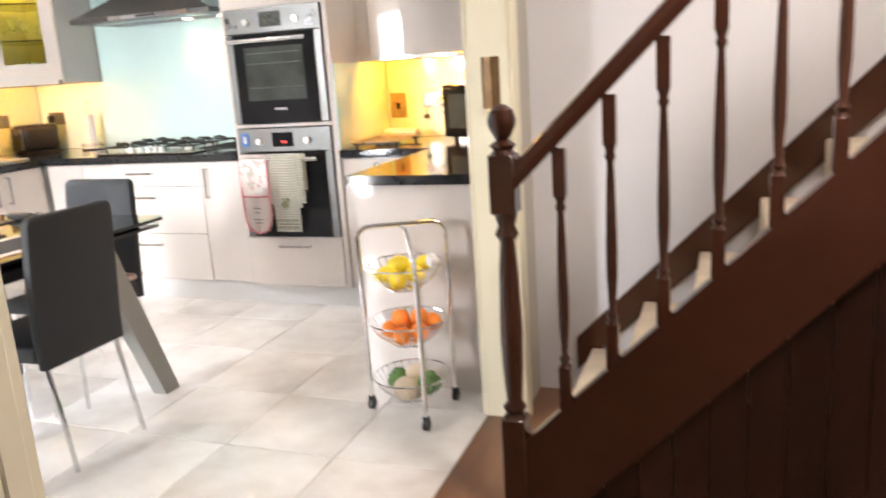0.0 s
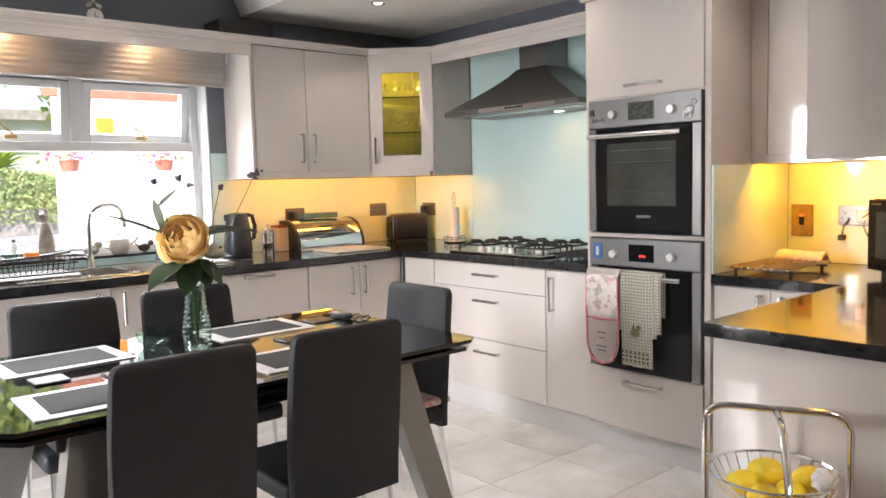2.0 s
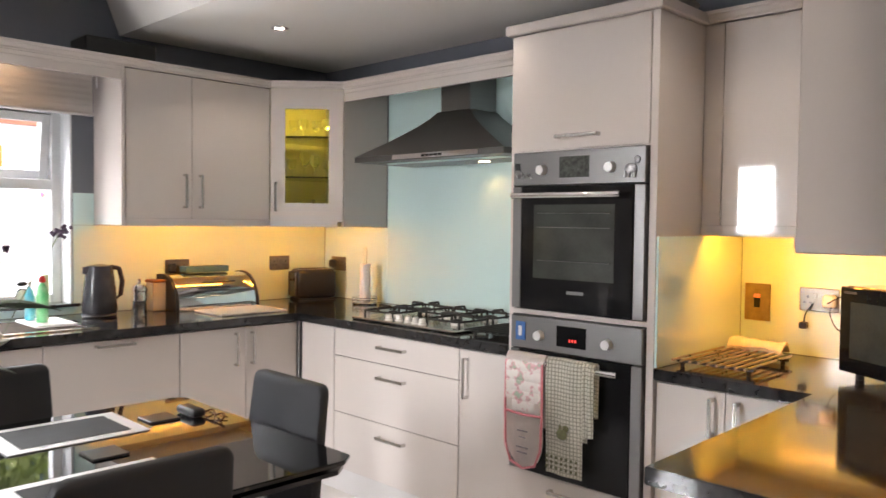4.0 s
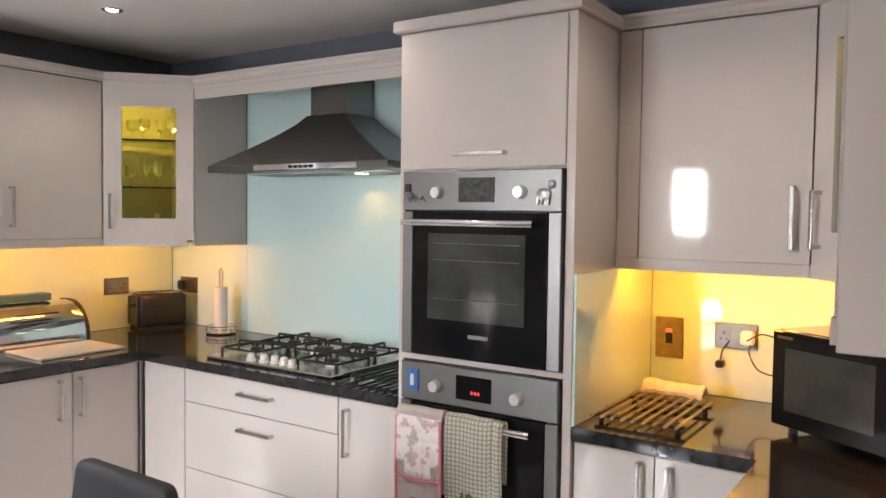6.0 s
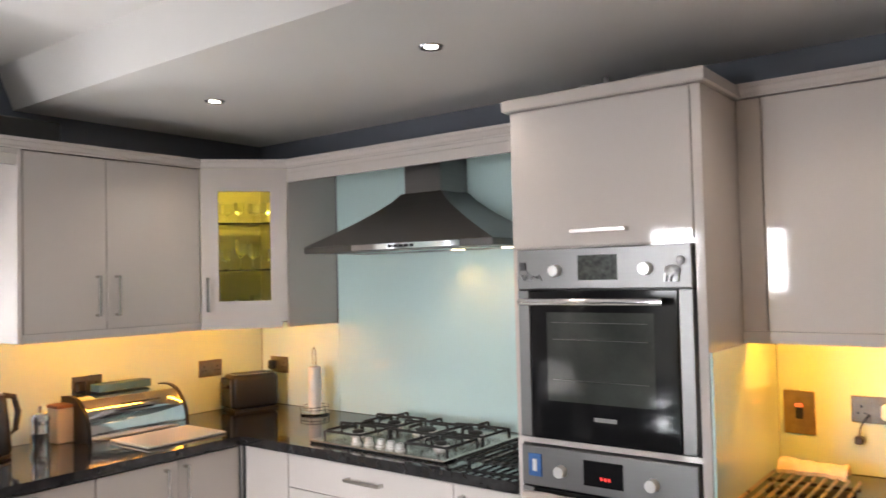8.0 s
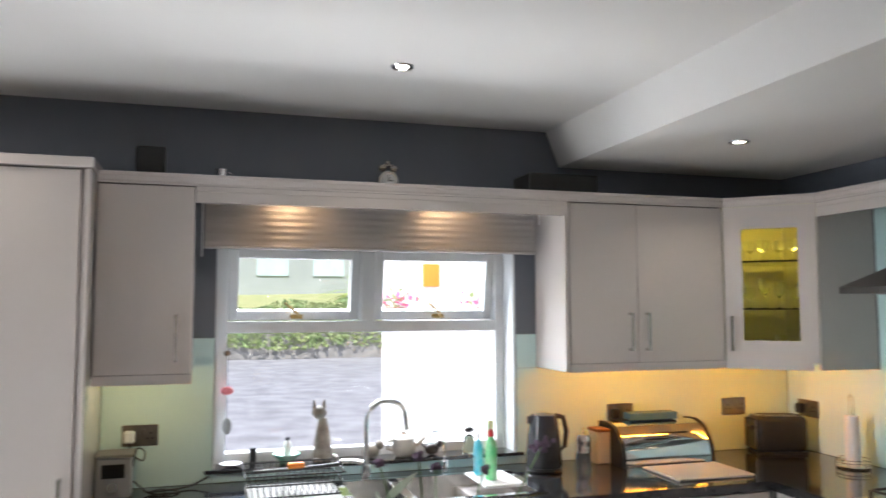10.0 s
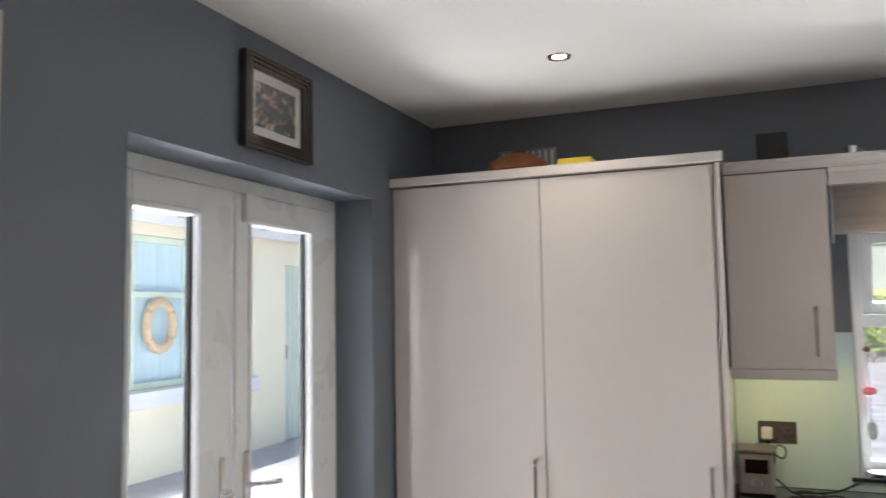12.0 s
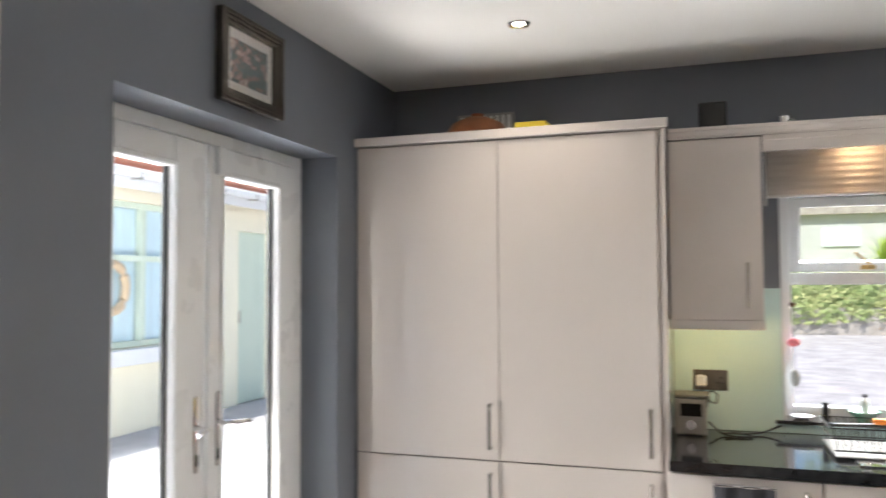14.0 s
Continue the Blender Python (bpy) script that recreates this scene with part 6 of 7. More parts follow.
ORN = material("pale grey stoneware", (0.36, 0.35, 0.33), 0.5, vary=0.2, scale=20)
root = thing("ornament", (-2.52, 4.42, 2.1825), "pale grey rounded ornament on the oven tower", "ornament")
bm = lathe(bmesh.new(), [(0.030, 0.0), (0.045, 0.03), (0.050, 0.08), (0.040, 0.125), (0.015, 0.145)], (-2.52, 4.42, 2.1825), 18)
tube(bm, smooth_line([(-2.475, 4.42, 2.23), (-2.44, 4.42, 2.26), (-2.43, 4.42, 2.30), (-2.44, 4.42, 2.34)]), 0.012, 8)
part("figure", bm, ORN, root, smooth=True)
lone("flat_dish", lathe(bmesh.new(), [(0.06, 0.0), (0.07, 0.02), (0.15, 0.125), (0.155, 0.130), (0.14, 0.12), (0.02, 0.02)], (-2.22, 4.50, 2.1825), 24), ORN, "wide grey dish on top of the oven tower", "dish", smooth=True)


# ---- towels, table things, trolley ----
def draped(name, x0, x1, ztop, zf, zb, mat, label, f, round_end=False, parts=()):
    """A cloth hung over the oven handle: front fall to zf, back fall to zb."""
    root = thing(name, ((x0 + x1) / 2, f, zf), label, "towel")
    bm = bmesh.new()
    cols, line = 11, []
    n = 22
    for k in range(n + 1):
        s = k / n
        if s < 0.25:
            q = s / 0.25
            line.append((f + 0.019, zb + (ztop - 0.018 - zb) * q))
        elif s < 0.42:
            a = (s - 0.25) / 0.17 * math.pi
            line.append((f + 0.019 * math.cos(a), ztop - 0.018 + 0.018 * math.sin(a)))
        else:
            q = (s - 0.42) / 0.58
            line.append((f - 0.019 - 0.004 * math.sin(q * 5), ztop - 0.018 + (zf - ztop + 0.018) * q))
    grid = []
    for i, (y, z) in enumerate(line):
        row = []
        for c in range(cols):
            u = c / (cols - 1)
            zz = z
            if round_end and i > n * 0.6:
                fall = (i - n * 0.6) / (n * 0.4)
                half = 1.0 if fall < 0.6 else math.sqrt(max(0.0, 1 - ((fall - 0.6) / 0.4) ** 2 * 0.92))
                uu = 0.5 + (u - 0.5) * half
            else:
                uu = u
            wave = 0.004 * math.sin(u * 9 + i * 0.15)
            row.append(bm.verts.new((x0 + (x1 - x0) * uu, y - wave, zz)))
        grid.append(row)
    for A, B in zip(grid, grid[1:]):
        for c in range(cols - 1):
            bm.faces.new((A[c], A[c + 1], B[c + 1], B[c]))
    bmesh.ops.solidify(bm, geom=list(bm.faces), thickness=0.006)
    part("cloth", bm, mat, root)
    return root, grid


def check_material(name, a, b, c, size):
    m = bpy.data.materials.new(name)
    m.use_nodes = True
    n, l = m.node_tree.nodes, m.node_tree.links
    p = n["Principled BSDF"]
    tc, ck, bk = n.new("ShaderNodeTexCoord"), n.new("ShaderNodeTexBrick"), n.new("ShaderNodeBump")
    mp = n.new("ShaderNodeMapping")
    mp.inputs["Rotation"].default_value = (radians(90), 0, 0)
    ck.inputs["Color1"].default_value, ck.inputs["Color2"].default_value, ck.inputs["Mortar"].default_value = (*a, 1), (*b, 1), (*c, 1)
    ck.inputs["Scale"].default_value = 1.0
    ck.inputs["Brick Width"].default_value, ck.inputs["Row Height"].default_value, ck.inputs["Mortar Size"].default_value = size, size, size * 0.13
    ck.offset = 0.0
    bk.inputs["Strength"].default_value, bk.inputs["Distance"].default_value = 0.35, 0.0015
    l.new(tc.outputs["Object"], mp.inputs[0])
    l.new(mp.outputs[0], ck.inputs["Vector"])
    l.new(ck.outputs[0], p.inputs["Base Color"])
    l.new(ck.outputs[1], bk.inputs["Height"])
    l.new(bk.outputs[0], p.inputs["Normal"])
    p.inputs["Roughness"].default_value = 0.95
    return m


WAFFLE = check_material("waffle weave", (0.90, 0.87, 0.78), (0.86, 0.83, 0.74), (0.46, 0.43, 0.34), 0.0145)
FLORAL = art_material("floral cotton", [(0.35, (0.82, 0.76, 0.72)), (0.52, (0.84, 0.79, 0.75)), (0.58, (0.74, 0.40, 0.44)), (0.66, (0.45, 0.55, 0.42))], 26, 5, 2)
PINKM = material("pink cotton", (0.66, 0.22, 0.25), 0.9, vary=0.1, scale=40, bump=0.3)
PALE_PINK = material("pale pink cotton", (0.87, 0.79, 0.75), 0.9, vary=0.06, scale=20, bump=0.04)
MAT_GREY = material("grey print", (0.36, 0.32, 0.33), 0.9, vary=0.2, scale=40)
HZ = 1.050 - 0.135 - 0.040
hy = FT - 0.058
root, _ = draped("oven_glove", -2.555, -2.375, HZ + 0.034, 0.455, 0.62, PALE_PINK, "quilted pink and floral double oven glove over the oven handle", hy, True)
bm = bmesh.new()
for i in range(5):
    for j in range(5):
        cx, cz = -2.538 + i * 0.0365, 0.860 - j * 0.040
        if j == 4 and i in (0, 4):
            continue
        q = [bm.verts.new((cx + a * 0.0178, hy - 0.0285, cz + b * 0.0195)) for a, b in ((-1, -1), (1, -1), (1, 1), (-1, 1))]
        top_ = bm.verts.new((cx, hy - 0.036, cz))
        for k in range(4):
            bm.faces.new((q[k], q[(k + 1) % 4], top_))
part("quilting", bm, FLORAL, root, "floral quilted pad", smooth=True, kind="stuff")
bm = tube(bmesh.new(), [(-2.553, hy - 0.026, 0.875), (-2.556, hy - 0.027, 0.70), (-2.552, hy - 0.027, 0.54), (-2.525, hy - 0.027, 0.475), (-2.465, hy - 0.027, 0.455), (-2.405, hy - 0.027, 0.475), (-2.378, hy - 0.027, 0.54), (-2.374, hy - 0.027, 0.70), (-2.377, hy - 0.026, 0.875)], 0.0055, 6)
tube(bm, [(-2.553, hy - 0.027, 0.672), (-2.465, hy - 0.030, 0.668), (-2.377, hy - 0.027, 0.672)], 0.005, 6)
part("piping", bm, PINKM, root, "pink edging", smooth=True)
bm = bmesh.new()
for k, (w, z) in enumerate(((0.05, 0.60), (0.03, 0.575), (0.06, 0.535), (0.05, 0.515))):
    bx(bm, -2.465 - w / 2, hy - 0.0300, z, -2.465 + w / 2, hy - 0.0285, z + 0.006)
part("printed_writing", bm, MAT_GREY, root, "small grey printed lines", kind="stuff")
root, _ = draped("tea_towel", -2.358, -2.195, HZ + 0.034, 0.465, 0.60, WAFFLE, "cream waffle-weave tea towel over the oven handle", hy)
OLIVE = material("olive embroidery", (0.16, 0.16, 0.08), 0.9, vary=0.3, scale=60, bump=0.3)
bm = bmesh.new()
for k in range(7):
    for j in range(3):
        bx(bm, -2.352 + k * 0.0225, hy - 0.0285, 0.488 + j * 0.020, -2.342 + k * 0.0225, hy - 0.0268, 0.498 + j * 0.020)
ball(bm, (-2.28, hy - 0.027, 0.625), 0.026, (1, 0.12, 0.8), 10)
ball(bm, (-2.262, hy - 0.027, 0.650), 0.013, (1, 0.15, 1), 8)
ball(bm, (-2.288, hy - 0.027, 0.648), 0.008, (0.8, 0.15, 2), 8)
part("embroidery", bm, OLIVE, root, "olive stitched hem and bird", kind="stuff")
draped("tea_towel", -2.195, -2.150, HZ + 0.033, 0.63, 0.70, WAFFLE, "narrow folded cream cloth on the oven handle", hy)
# fridge magnets on the oven panels
root = thing("magnet", (-2.045, FT - 0.02, 1.60), "pewter cow-shaped magnet on the oven panel", "magnet")
PEWTER = material("black and silver pewter", (0.08, 0.08, 0.08), 0.35, metal=0.7, vary=0.6, scale=60, second=(0.6, 0.6, 0.6))
bm = bmesh.new()
ball(bm, (-2.048, FT - 0.022, 1.618), 0.020, (1.3, 0.3, 0.9), 10)
ball(bm, (-2.022, FT - 0.022, 1.648), 0.014, (1, 0.3, 1), 10)
for x in (-2.066, -2.052, -2.038, -2.030):
    rod(bm, (x, FT - 0.022, 1.612), (x - 0.004, FT - 0.022, 1.585), 0.005, seg=6)
part("cow", bm, PEWTER, root, smooth=True)
bm = tube(bmesh.new(), [(-2.575 + k * 0.006, FT - 0.020, 1.603 + 0.010 * math.sin(k * 1.7) + (0.012 if k % 5 == 0 else 0)) for k in range(15)], 0.0030, 5)
lone("magnet", bm, PEWTER, "dark metal scrollwork magnet on the oven panel", "magnet", smooth=True)
lone("magnet", box(-2.575, FT - 0.021, 1.628, -2.553, FT - 0.0165, 1.655), BLACK, "small dark square magnet on the oven panel", "magnet")
root = thing("magnet", (-2.536, FT - 0.02, 0.985), "blue picture magnet on the lower oven panel", "magnet")
part("card", box(-2.560, FT - 0.021, 0.948, -2.512, FT - 0.0165, 1.022, 0.001), material("blue magnet print", (0.04, 0.14, 0.40), 0.4, vary=0.3, scale=60), root)
part("figure", box(-2.544, FT - 0.0225, 0.965, -2.528, FT - 0.0208, 1.005, 0.002), WHITE_PL, root, "pale shape on the magnet")

# the table: vase of flowers, mats
TT = 0.7705
VASE = crystal("ribbed vase glass", (0.93, 0.98, 0.96), 0.03)
root = thing("flower_vase", (-2.775, 2.085, TT), "ribbed clear glass vase with a yellow rose and green leaves", "vase")
prof = []
for k in range(29):
    s = k / 28
    r = 0.041 + 0.007 * math.sin(min(1, s / 0.62) * math.pi) - 0.012 * max(0, s - 0.35) / 0.65
    prof.append((r + (0.0025 if k % 2 else -0.0015), 0.0005 + 0.235 * s))
inner = [(max(0.004, r - 0.005), z) for r, z in reversed(prof[2:])]
bm = lathe(bmesh.new(), prof + inner, (-2.775, 2.085, TT), 24)
part("vase", bm, VASE, root, smooth=True)
LEAF = material("dark green leaf", (0.045, 0.085, 0.035), 0.4, vary=0.35, scale=20, bump=0.15, fine=90)
PALE_LEAF = material("pale grey-green petal", (0.34, 0.38, 0.28), 0.5, vary=0.15, scale=20)
STEM = material("green stem", (0.09, 0.16, 0.05), 0.5, vary=0.2, scale=30)
ROSE = bpy.data.materials.new("yellow rose petal")
ROSE.use_nodes = True
rn, rl = ROSE.node_tree.nodes, ROSE.node_tree.links
rn.remove(rn["Principled BSDF"])
r_dif, r_tra, r_mix, r_tex, r_ramp = rn.new("ShaderNodeBsdfDiffuse"), rn.new("ShaderNodeBsdfTranslucent"), rn.new("ShaderNodeMixShader"), rn.new("ShaderNodeTexNoise"), rn.new("ShaderNodeValToRGB")
r_tex.inputs["Scale"].default_value = 24.0
r_ramp.color_ramp.elements[0].color, r_ramp.color_ramp.elements[1].color = (0.94, 0.68, 0.30, 1), (0.97, 0.83, 0.50, 1)
r_mix.inputs[0].default_value = 0.5
rl.new(r_tex.outputs[0], r_ramp.inputs[0])
for node in (r_dif, r_tra):
    rl.new(r_ramp.outputs[0], node.inputs["Color"])
rl.new(r_dif.outputs[0], r_mix.inputs[1])
rl.new(r_tra.outputs[0], r_mix.inputs[2])
rl.new(r_mix.outputs[0], rn["Material Output"].inputs["Surface"])
WHITE_F = material("white petal", (0.74, 0.72, 0.64), 0.6, vary=0.08, scale=20)
PURPLE = material("dusky purple floret", (0.11, 0.07, 0.12), 0.7, vary=0.3, scale=30)
base = Vector((-2.775, 2.085, TT + 0.03))


def stem(tip, r=0.0028, bend=0.03):
    tip = Vector(tip)
    mid = base.lerp(tip, 0.5) + Vector((0, 0, bend))
    part("stem", tube(bmesh.new(), [base, Vector((base.x + (tip.x - base.x) * 0.12, base.y + (tip.y - base.y) * 0.12, TT + 0.20)), mid.lerp(tip, 0.35) + Vector((0, 0, bend)), tip], r, 6), STEM, root, smooth=True)


def leaf(at, toward, length, width, droop=0.02, mat=None):
    at, d = Vector(at), Vector(toward).normalized()
    side = d.cross(Vector((0, 0, 1))).normalized()
    bm, rows_ = bmesh.new(), []
    for k in range(9):
        s = k / 8
        w = width * math.sin(min(1.0, s * 1.02) * math.pi) ** 0.75 * (1 - 0.25 * s) * 0.5 + 0.0008
        c = at + d * length * s + Vector((0, 0, -droop * s * s * 4))
        rows_.append([bm.verts.new(c - side * w + Vector((0, 0, 0.25 * w))), bm.verts.new(c), bm.verts.new(c + side * w + Vector((0, 0, 0.25 * w)))])
    for A, B in zip(rows_, rows_[1:]):
        bm.faces.new((A[0], A[1], B[1], B[0]))
        bm.faces.new((A[1], A[2], B[2], B[1]))
    bmesh.ops.solidify(bm, geom=list(bm.faces), thickness=0.001)
    part("leaf", bm, mat or LEAF, root, smooth=True)


def bloom(at, r, mat, layers, n, name, label):
    bm, at = bmesh.new(), Vector(at)
    for j in range(layers):
        q = (j + 1) / layers
        for k in range(n):
            an = k * math.tau / n + j * 0.9
            d = Vector((math.cos(an), math.sin(an), 0))
            side = Vector((-d.y, d.x, 0))
            open_ = 0.25 + 0.75 * q
            rows_ = []
            for i in range(5):
                s = i / 4
                c = at + d * r * open_ * math.sin(s * 1.35) * (0.55 + 0.45 * q) + Vector((0, 0, r * (1.35 - 0.95 * q) * s - r * 0.35 + 0.25 * r * s * (1 - q)))
                w = r * 0.62 * q * math.sin(0.5 + s * 1.9) + r * 0.12
                rows_.append([bm.verts.new(c - side * w - d * w * 0.25), bm.verts.new(c + d * 0.05 * r), bm.verts.new(c + side * w - d * w * 0.25)])
            for A, B in zip(rows_, rows_[1:]):
                bm.faces.new((A[0], A[1], B[1], B[0]))
                bm.faces.new((A[1], A[2], B[2], B[1]))
    part(name, bm, mat, root, label, smooth=True)


def full_rose(at, r, tilt):
    turn = Matrix.Rotation(tilt, 3, Vector((0.6, 0.8, 0)))
    for j, (rho, n, top) in enumerate(((0.22, 3, 0.15), (0.38, 4, 0.32), (0.55, 5, 0.50), (0.72, 5, 0.72), (0.88, 6, 0.95), (1.0, 6, 1.25))):
        for k in range(n):
            an, bm, rows_ = k * math.tau / n + j * 0.8 + random.uniform(-0.15, 0.15), bmesh.new(), []
            lift = random.uniform(-0.04, 0.06)
            for i in range(6):
                s = i / 5
                row = []
                for c in (-1, -0.66, -0.33, 0, 0.33, 0.66, 1):
                    th = 2.55 + (top + 0.42 * c ** 4 + 0.10 * math.sin(c * 6 + k * 2.3 + j) - 2.55) * s
                    rr = r * (rho * (1 + 0.05 * c) + lift * 0.9 + (0.16 * s ** 4) + 0.045 * s * math.sin(c * 7 + j * 1.7 + k))
                    ph = an + c * (1.05 if j > 1 else 1.3)
                    p = Vector((math.sin(th) * math.cos(ph), math.sin(th) * math.sin(ph), math.cos(th) * 0.86 + (1 - rho) * 0.25)) * rr
                    row.append(bm.verts.new(at + turn @ p))
                rows_.append(row)
            for A, B in zip(rows_, rows_[1:]):
                for q in range(6):
                    bm.faces.new((A[q], A[q + 1], B[q + 1], B[q]))
            part("petal", bm, ROSE, root, smooth=True)


rose = Vector((-2.735, 2.05, 1.165))
stem(rose - Vector((0, 0, 0.05)))
full_rose(rose + Vector((0, -0.012, 0)), 0.076, 1.15)
stem((-2.74, 2.14, 1.09))
bloom((-2.735, 2.145, 1.108), 0.042, WHITE_F, 3, 9, "carnation", "small white bloom")
stem((-2.77, 1.985, 1.20))
for tip in ((-2.76, 2.322, 1.378), (-2.76, 2.045, 1.372), (-2.77, 1.963, 1.362), (-2.76, 2.188, 1.335), (-2.77, 2.085, 1.345)):
    stem(tip, 0.0016, 0.03)
    bm = bmesh.new()
    for k in range(10 if tip[1] < 2.3 else 24):
        o = Vector((random.uniform(-1, 1), random.uniform(-1, 1), random.uniform(-0.6, 0.8))) * (0.009 if tip[1] < 2.3 else 0.022)
        ball(bm, Vector(tip) + o, 0.0055, seg=6)
    part("floret", bm, PURPLE, root, "dusky purple flower head", smooth=True)
leaf((-2.77, 1.985, 1.19), (0.02, -0.22, 0.95), 0.12, 0.075, 0.0, PALE_LEAF)
leaf((-2.77, 1.965, 1.27), (0.02, 0.85, 0.65), 0.10, 0.06, -0.002, PALE_LEAF)
leaf((-2.75, 2.10, 1.185), (0.1, 1.0, 0.16), 0.22, 0.13, 0.012)
leaf((-2.78, 2.10, 1.16), (-0.2, 1.0, 0.30), 0.21, 0.08, 0.012)
leaf((-2.77, 2.02, 1.17), (-0.1, -1.0, 0.50), 0.27, 0.075, 0.006)
leaf((-2.73, 2.03, 1.09), (0.3, -0.9, -0.25), 0.15, 0.13, 0.01)
leaf((-2.72, 2.06, 1.09), (0.4, -0.4, -0.75), 0.13, 0.10, 0.0)
leaf((-2.72, 2.09, 1.10), (0.5, 0.3, -0.7), 0.12, 0.09, 0.0)
leaf((-2.74, 2.08, 1.10), (0.6, 0.0, -0.6), 0.13, 0.10, 0.0)
leaf((-2.74, 2.10, 1.06), (0.2, 0.8, -0.3), 0.11, 0.07, 0.0)
leaf((-2.80, 2.10, 1.08), (-0.7, 0.3, 0.1), 0.15, 0.08)

MAT_W = material("white place mat", (0.66, 0.65, 0.66), 0.35, vary=0.06, scale=10)
MAT_P = material("dark photo print", (0.045, 0.046, 0.048), 0.6, vary=0.6, scale=9, second=(0.015, 0.015, 0.017), ior=1.25)


def place_mat(x, y, turn, label):
    root = thing("place_mat", (0, 0, 0), label, "place mat", "place mats on the table")
    part("mat", box(-0.145, -0.20, 0.0, 0.145, 0.20, 0.004, 0.0015), MAT_W, root)
    part("print", box(-0.108, -0.155, 0.0041, 0.108, 0.155, 0.0056), MAT_P, root, "dark printed picture")
    root.matrix_basis = pose(x, y, TT, 0, 0, turn)
    return root


place_mat(-3.01, 2.42, 0, "white place mat with a dark print on the black table")
place_mat(-3.00, 1.70, 2, "white place mat with a dark print on the black table")
place_mat(-2.45, 2.30, 0, "white place mat with a dark print on the black table")
place_mat(-2.44, 1.66, -2, "white place mat with a dark print on the black table")
COAST = material("dark slate coaster", (0.03, 0.03, 0.032), 0.3, vary=0.2)
for x, y in ((-2.72, 2.42), (-2.66, 1.92), (-2.74, 1.60), (-2.98, 2.70)):
    lone("coaster", box(x - 0.05, y - 0.05, TT, x + 0.05, y + 0.05, TT + 0.006, 0.002), COAST, "square dark coaster on the table", "coaster", group="coasters on the table")
root = thing("glass_bowl", (-3.00, 2.02, TT), "small clear green-tinted glass bowl on the table", "bowl")
part("bowl", lathe(bmesh.new(), [(0.03, 0.0005), (0.055, 0.02), (0.070, 0.06), (0.066, 0.06), (0.050, 0.022), (0.01, 0.008)], (-3.00, 2.02, TT), 20), GLASS_G, root, smooth=True)
root = thing("spectacles", (-2.86, 2.86, TT), "dark folded spectacles lying on the table", "spectacles")
bm = bmesh.new()
for s in (-1, 1):
    tube(bm, [(-2.86 + s * 0.033 + 0.024 * math.cos(a), 2.83 + 0.014 * math.sin(a), TT + 0.012 + 0.009 * math.sin(a)) for a in [k * math.tau / 14 for k in range(14)]], 0.003, 5, closed=True)
tube(bm, [(-2.869, 2.83, TT + 0.014), (-2.851, 2.83, TT + 0.014)], 0.003, 5)
part("rims", bm, BLACK, root)
for s in (-1, 1):
    part("arm", tube(bmesh.new(), [(-2.86 + s * 0.058, 2.83, TT + 0.015), (-2.86 - s * 0.03, 2.86, TT + 0.006)], 0.0025, 5), BLACK, root)
root = thing("glasses_case", (-2.93, 2.80, TT), "long black spectacles case on the table", "case")
bm = box(-3.02, 2.775, TT + 0.0005, -2.90, 2.825, TT + 0.028, 0.012, 3)
part("shell", bm, BLACK, root, smooth=True)
CUSH = art_material("patterned seat pad", [(0.35, (0.45, 0.10, 0.12)), (0.5, (0.62, 0.50, 0.44)), (0.6, (0.35, 0.12, 0.14)), (0.7, (0.66, 0.6, 0.55))], 24, 2, 3)
bm = box(-2.82, 2.62, 0.4705, -2.46, 2.97, 0.500, 0.012, 2)
lone("seat_pad", bm, CUSH, "flat red and cream patterned pad on a dining chair", "cushion", smooth=True)

# fruit trolley
root = thing("fruit_trolley", (-1.115, 2.82, 0), "three-tier chrome wire fruit trolley on castors", "trolley")
zt = 0.745
P1, P2, P3 = (-1.270, 2.800), (-0.965, 2.945), (-0.985, 2.665)
arch = bent([(*P1, 0.055), (*P1, zt), (*P2, zt), (*P2, 0.055)], 0.055)
part("arch", tube(bmesh.new(), arch, 0.0095, 10), CHROME, root, "bent chrome tube", smooth=True)
top = ((P1[0] + P2[0]) / 2, (P1[1] + P2[1]) / 2, zt - 0.008)
part("front_leg", tube(bmesh.new(), bent([top, (top[0] + (P3[0] - top[0]) * 0.5, top[1] + (P3[1] - top[1]) * 0.5, zt - 0.008), (P3[0], P3[1], zt - 0.14), (P3[0], P3[1], 0.055)], 0.05), 0.0095, 10), CHROME, root, "chrome front leg", smooth=True)
part("collar", rod(bmesh.new(), (P3[0], P3[1], zt - 0.20), (P3[0], P3[1], zt - 0.165), 0.012, seg=12), CHROME, root, "chrome joining collar", smooth=True)
for x, y in (P1, P2, P3):
    c = part("castor", rod(bmesh.new(), (x - 0.009, y, 0.024), (x + 0.009, y, 0.024), 0.023, seg=16), BLACK, root, "small black castor", smooth=True)
    part("fork", box(x - 0.013, y - 0.010, 0.026, x + 0.013, y + 0.010, 0.060, 0.004), BLACK, c)
CX, CY = -1.095, 2.815
for zr in (0.605, 0.385, 0.160):
    bm = bmesh.new()
    ring = lambda r, z: [(CX + r * math.cos(a), CY + r * math.sin(a), z) for a in [k * math.tau / 28 for k in range(28)]]
    tube(bm, ring(0.150, zr), 0.0035, 6, closed=True)
    tube(bm, ring(0.062, zr - 0.095), 0.0030, 6, closed=True)
    for k in range(28):
        a = k * math.tau / 28
        tube(bm, [(CX + r * math.cos(a), CY + r * math.sin(a), z) for r, z in ((0.150, zr), (0.125, zr - 0.045), (0.062, zr - 0.095), (0.006, zr - 0.096))], 0.0014, 4)
    part("basket", bm, CHROME, root, "round chrome wire basket", kind="stuff")
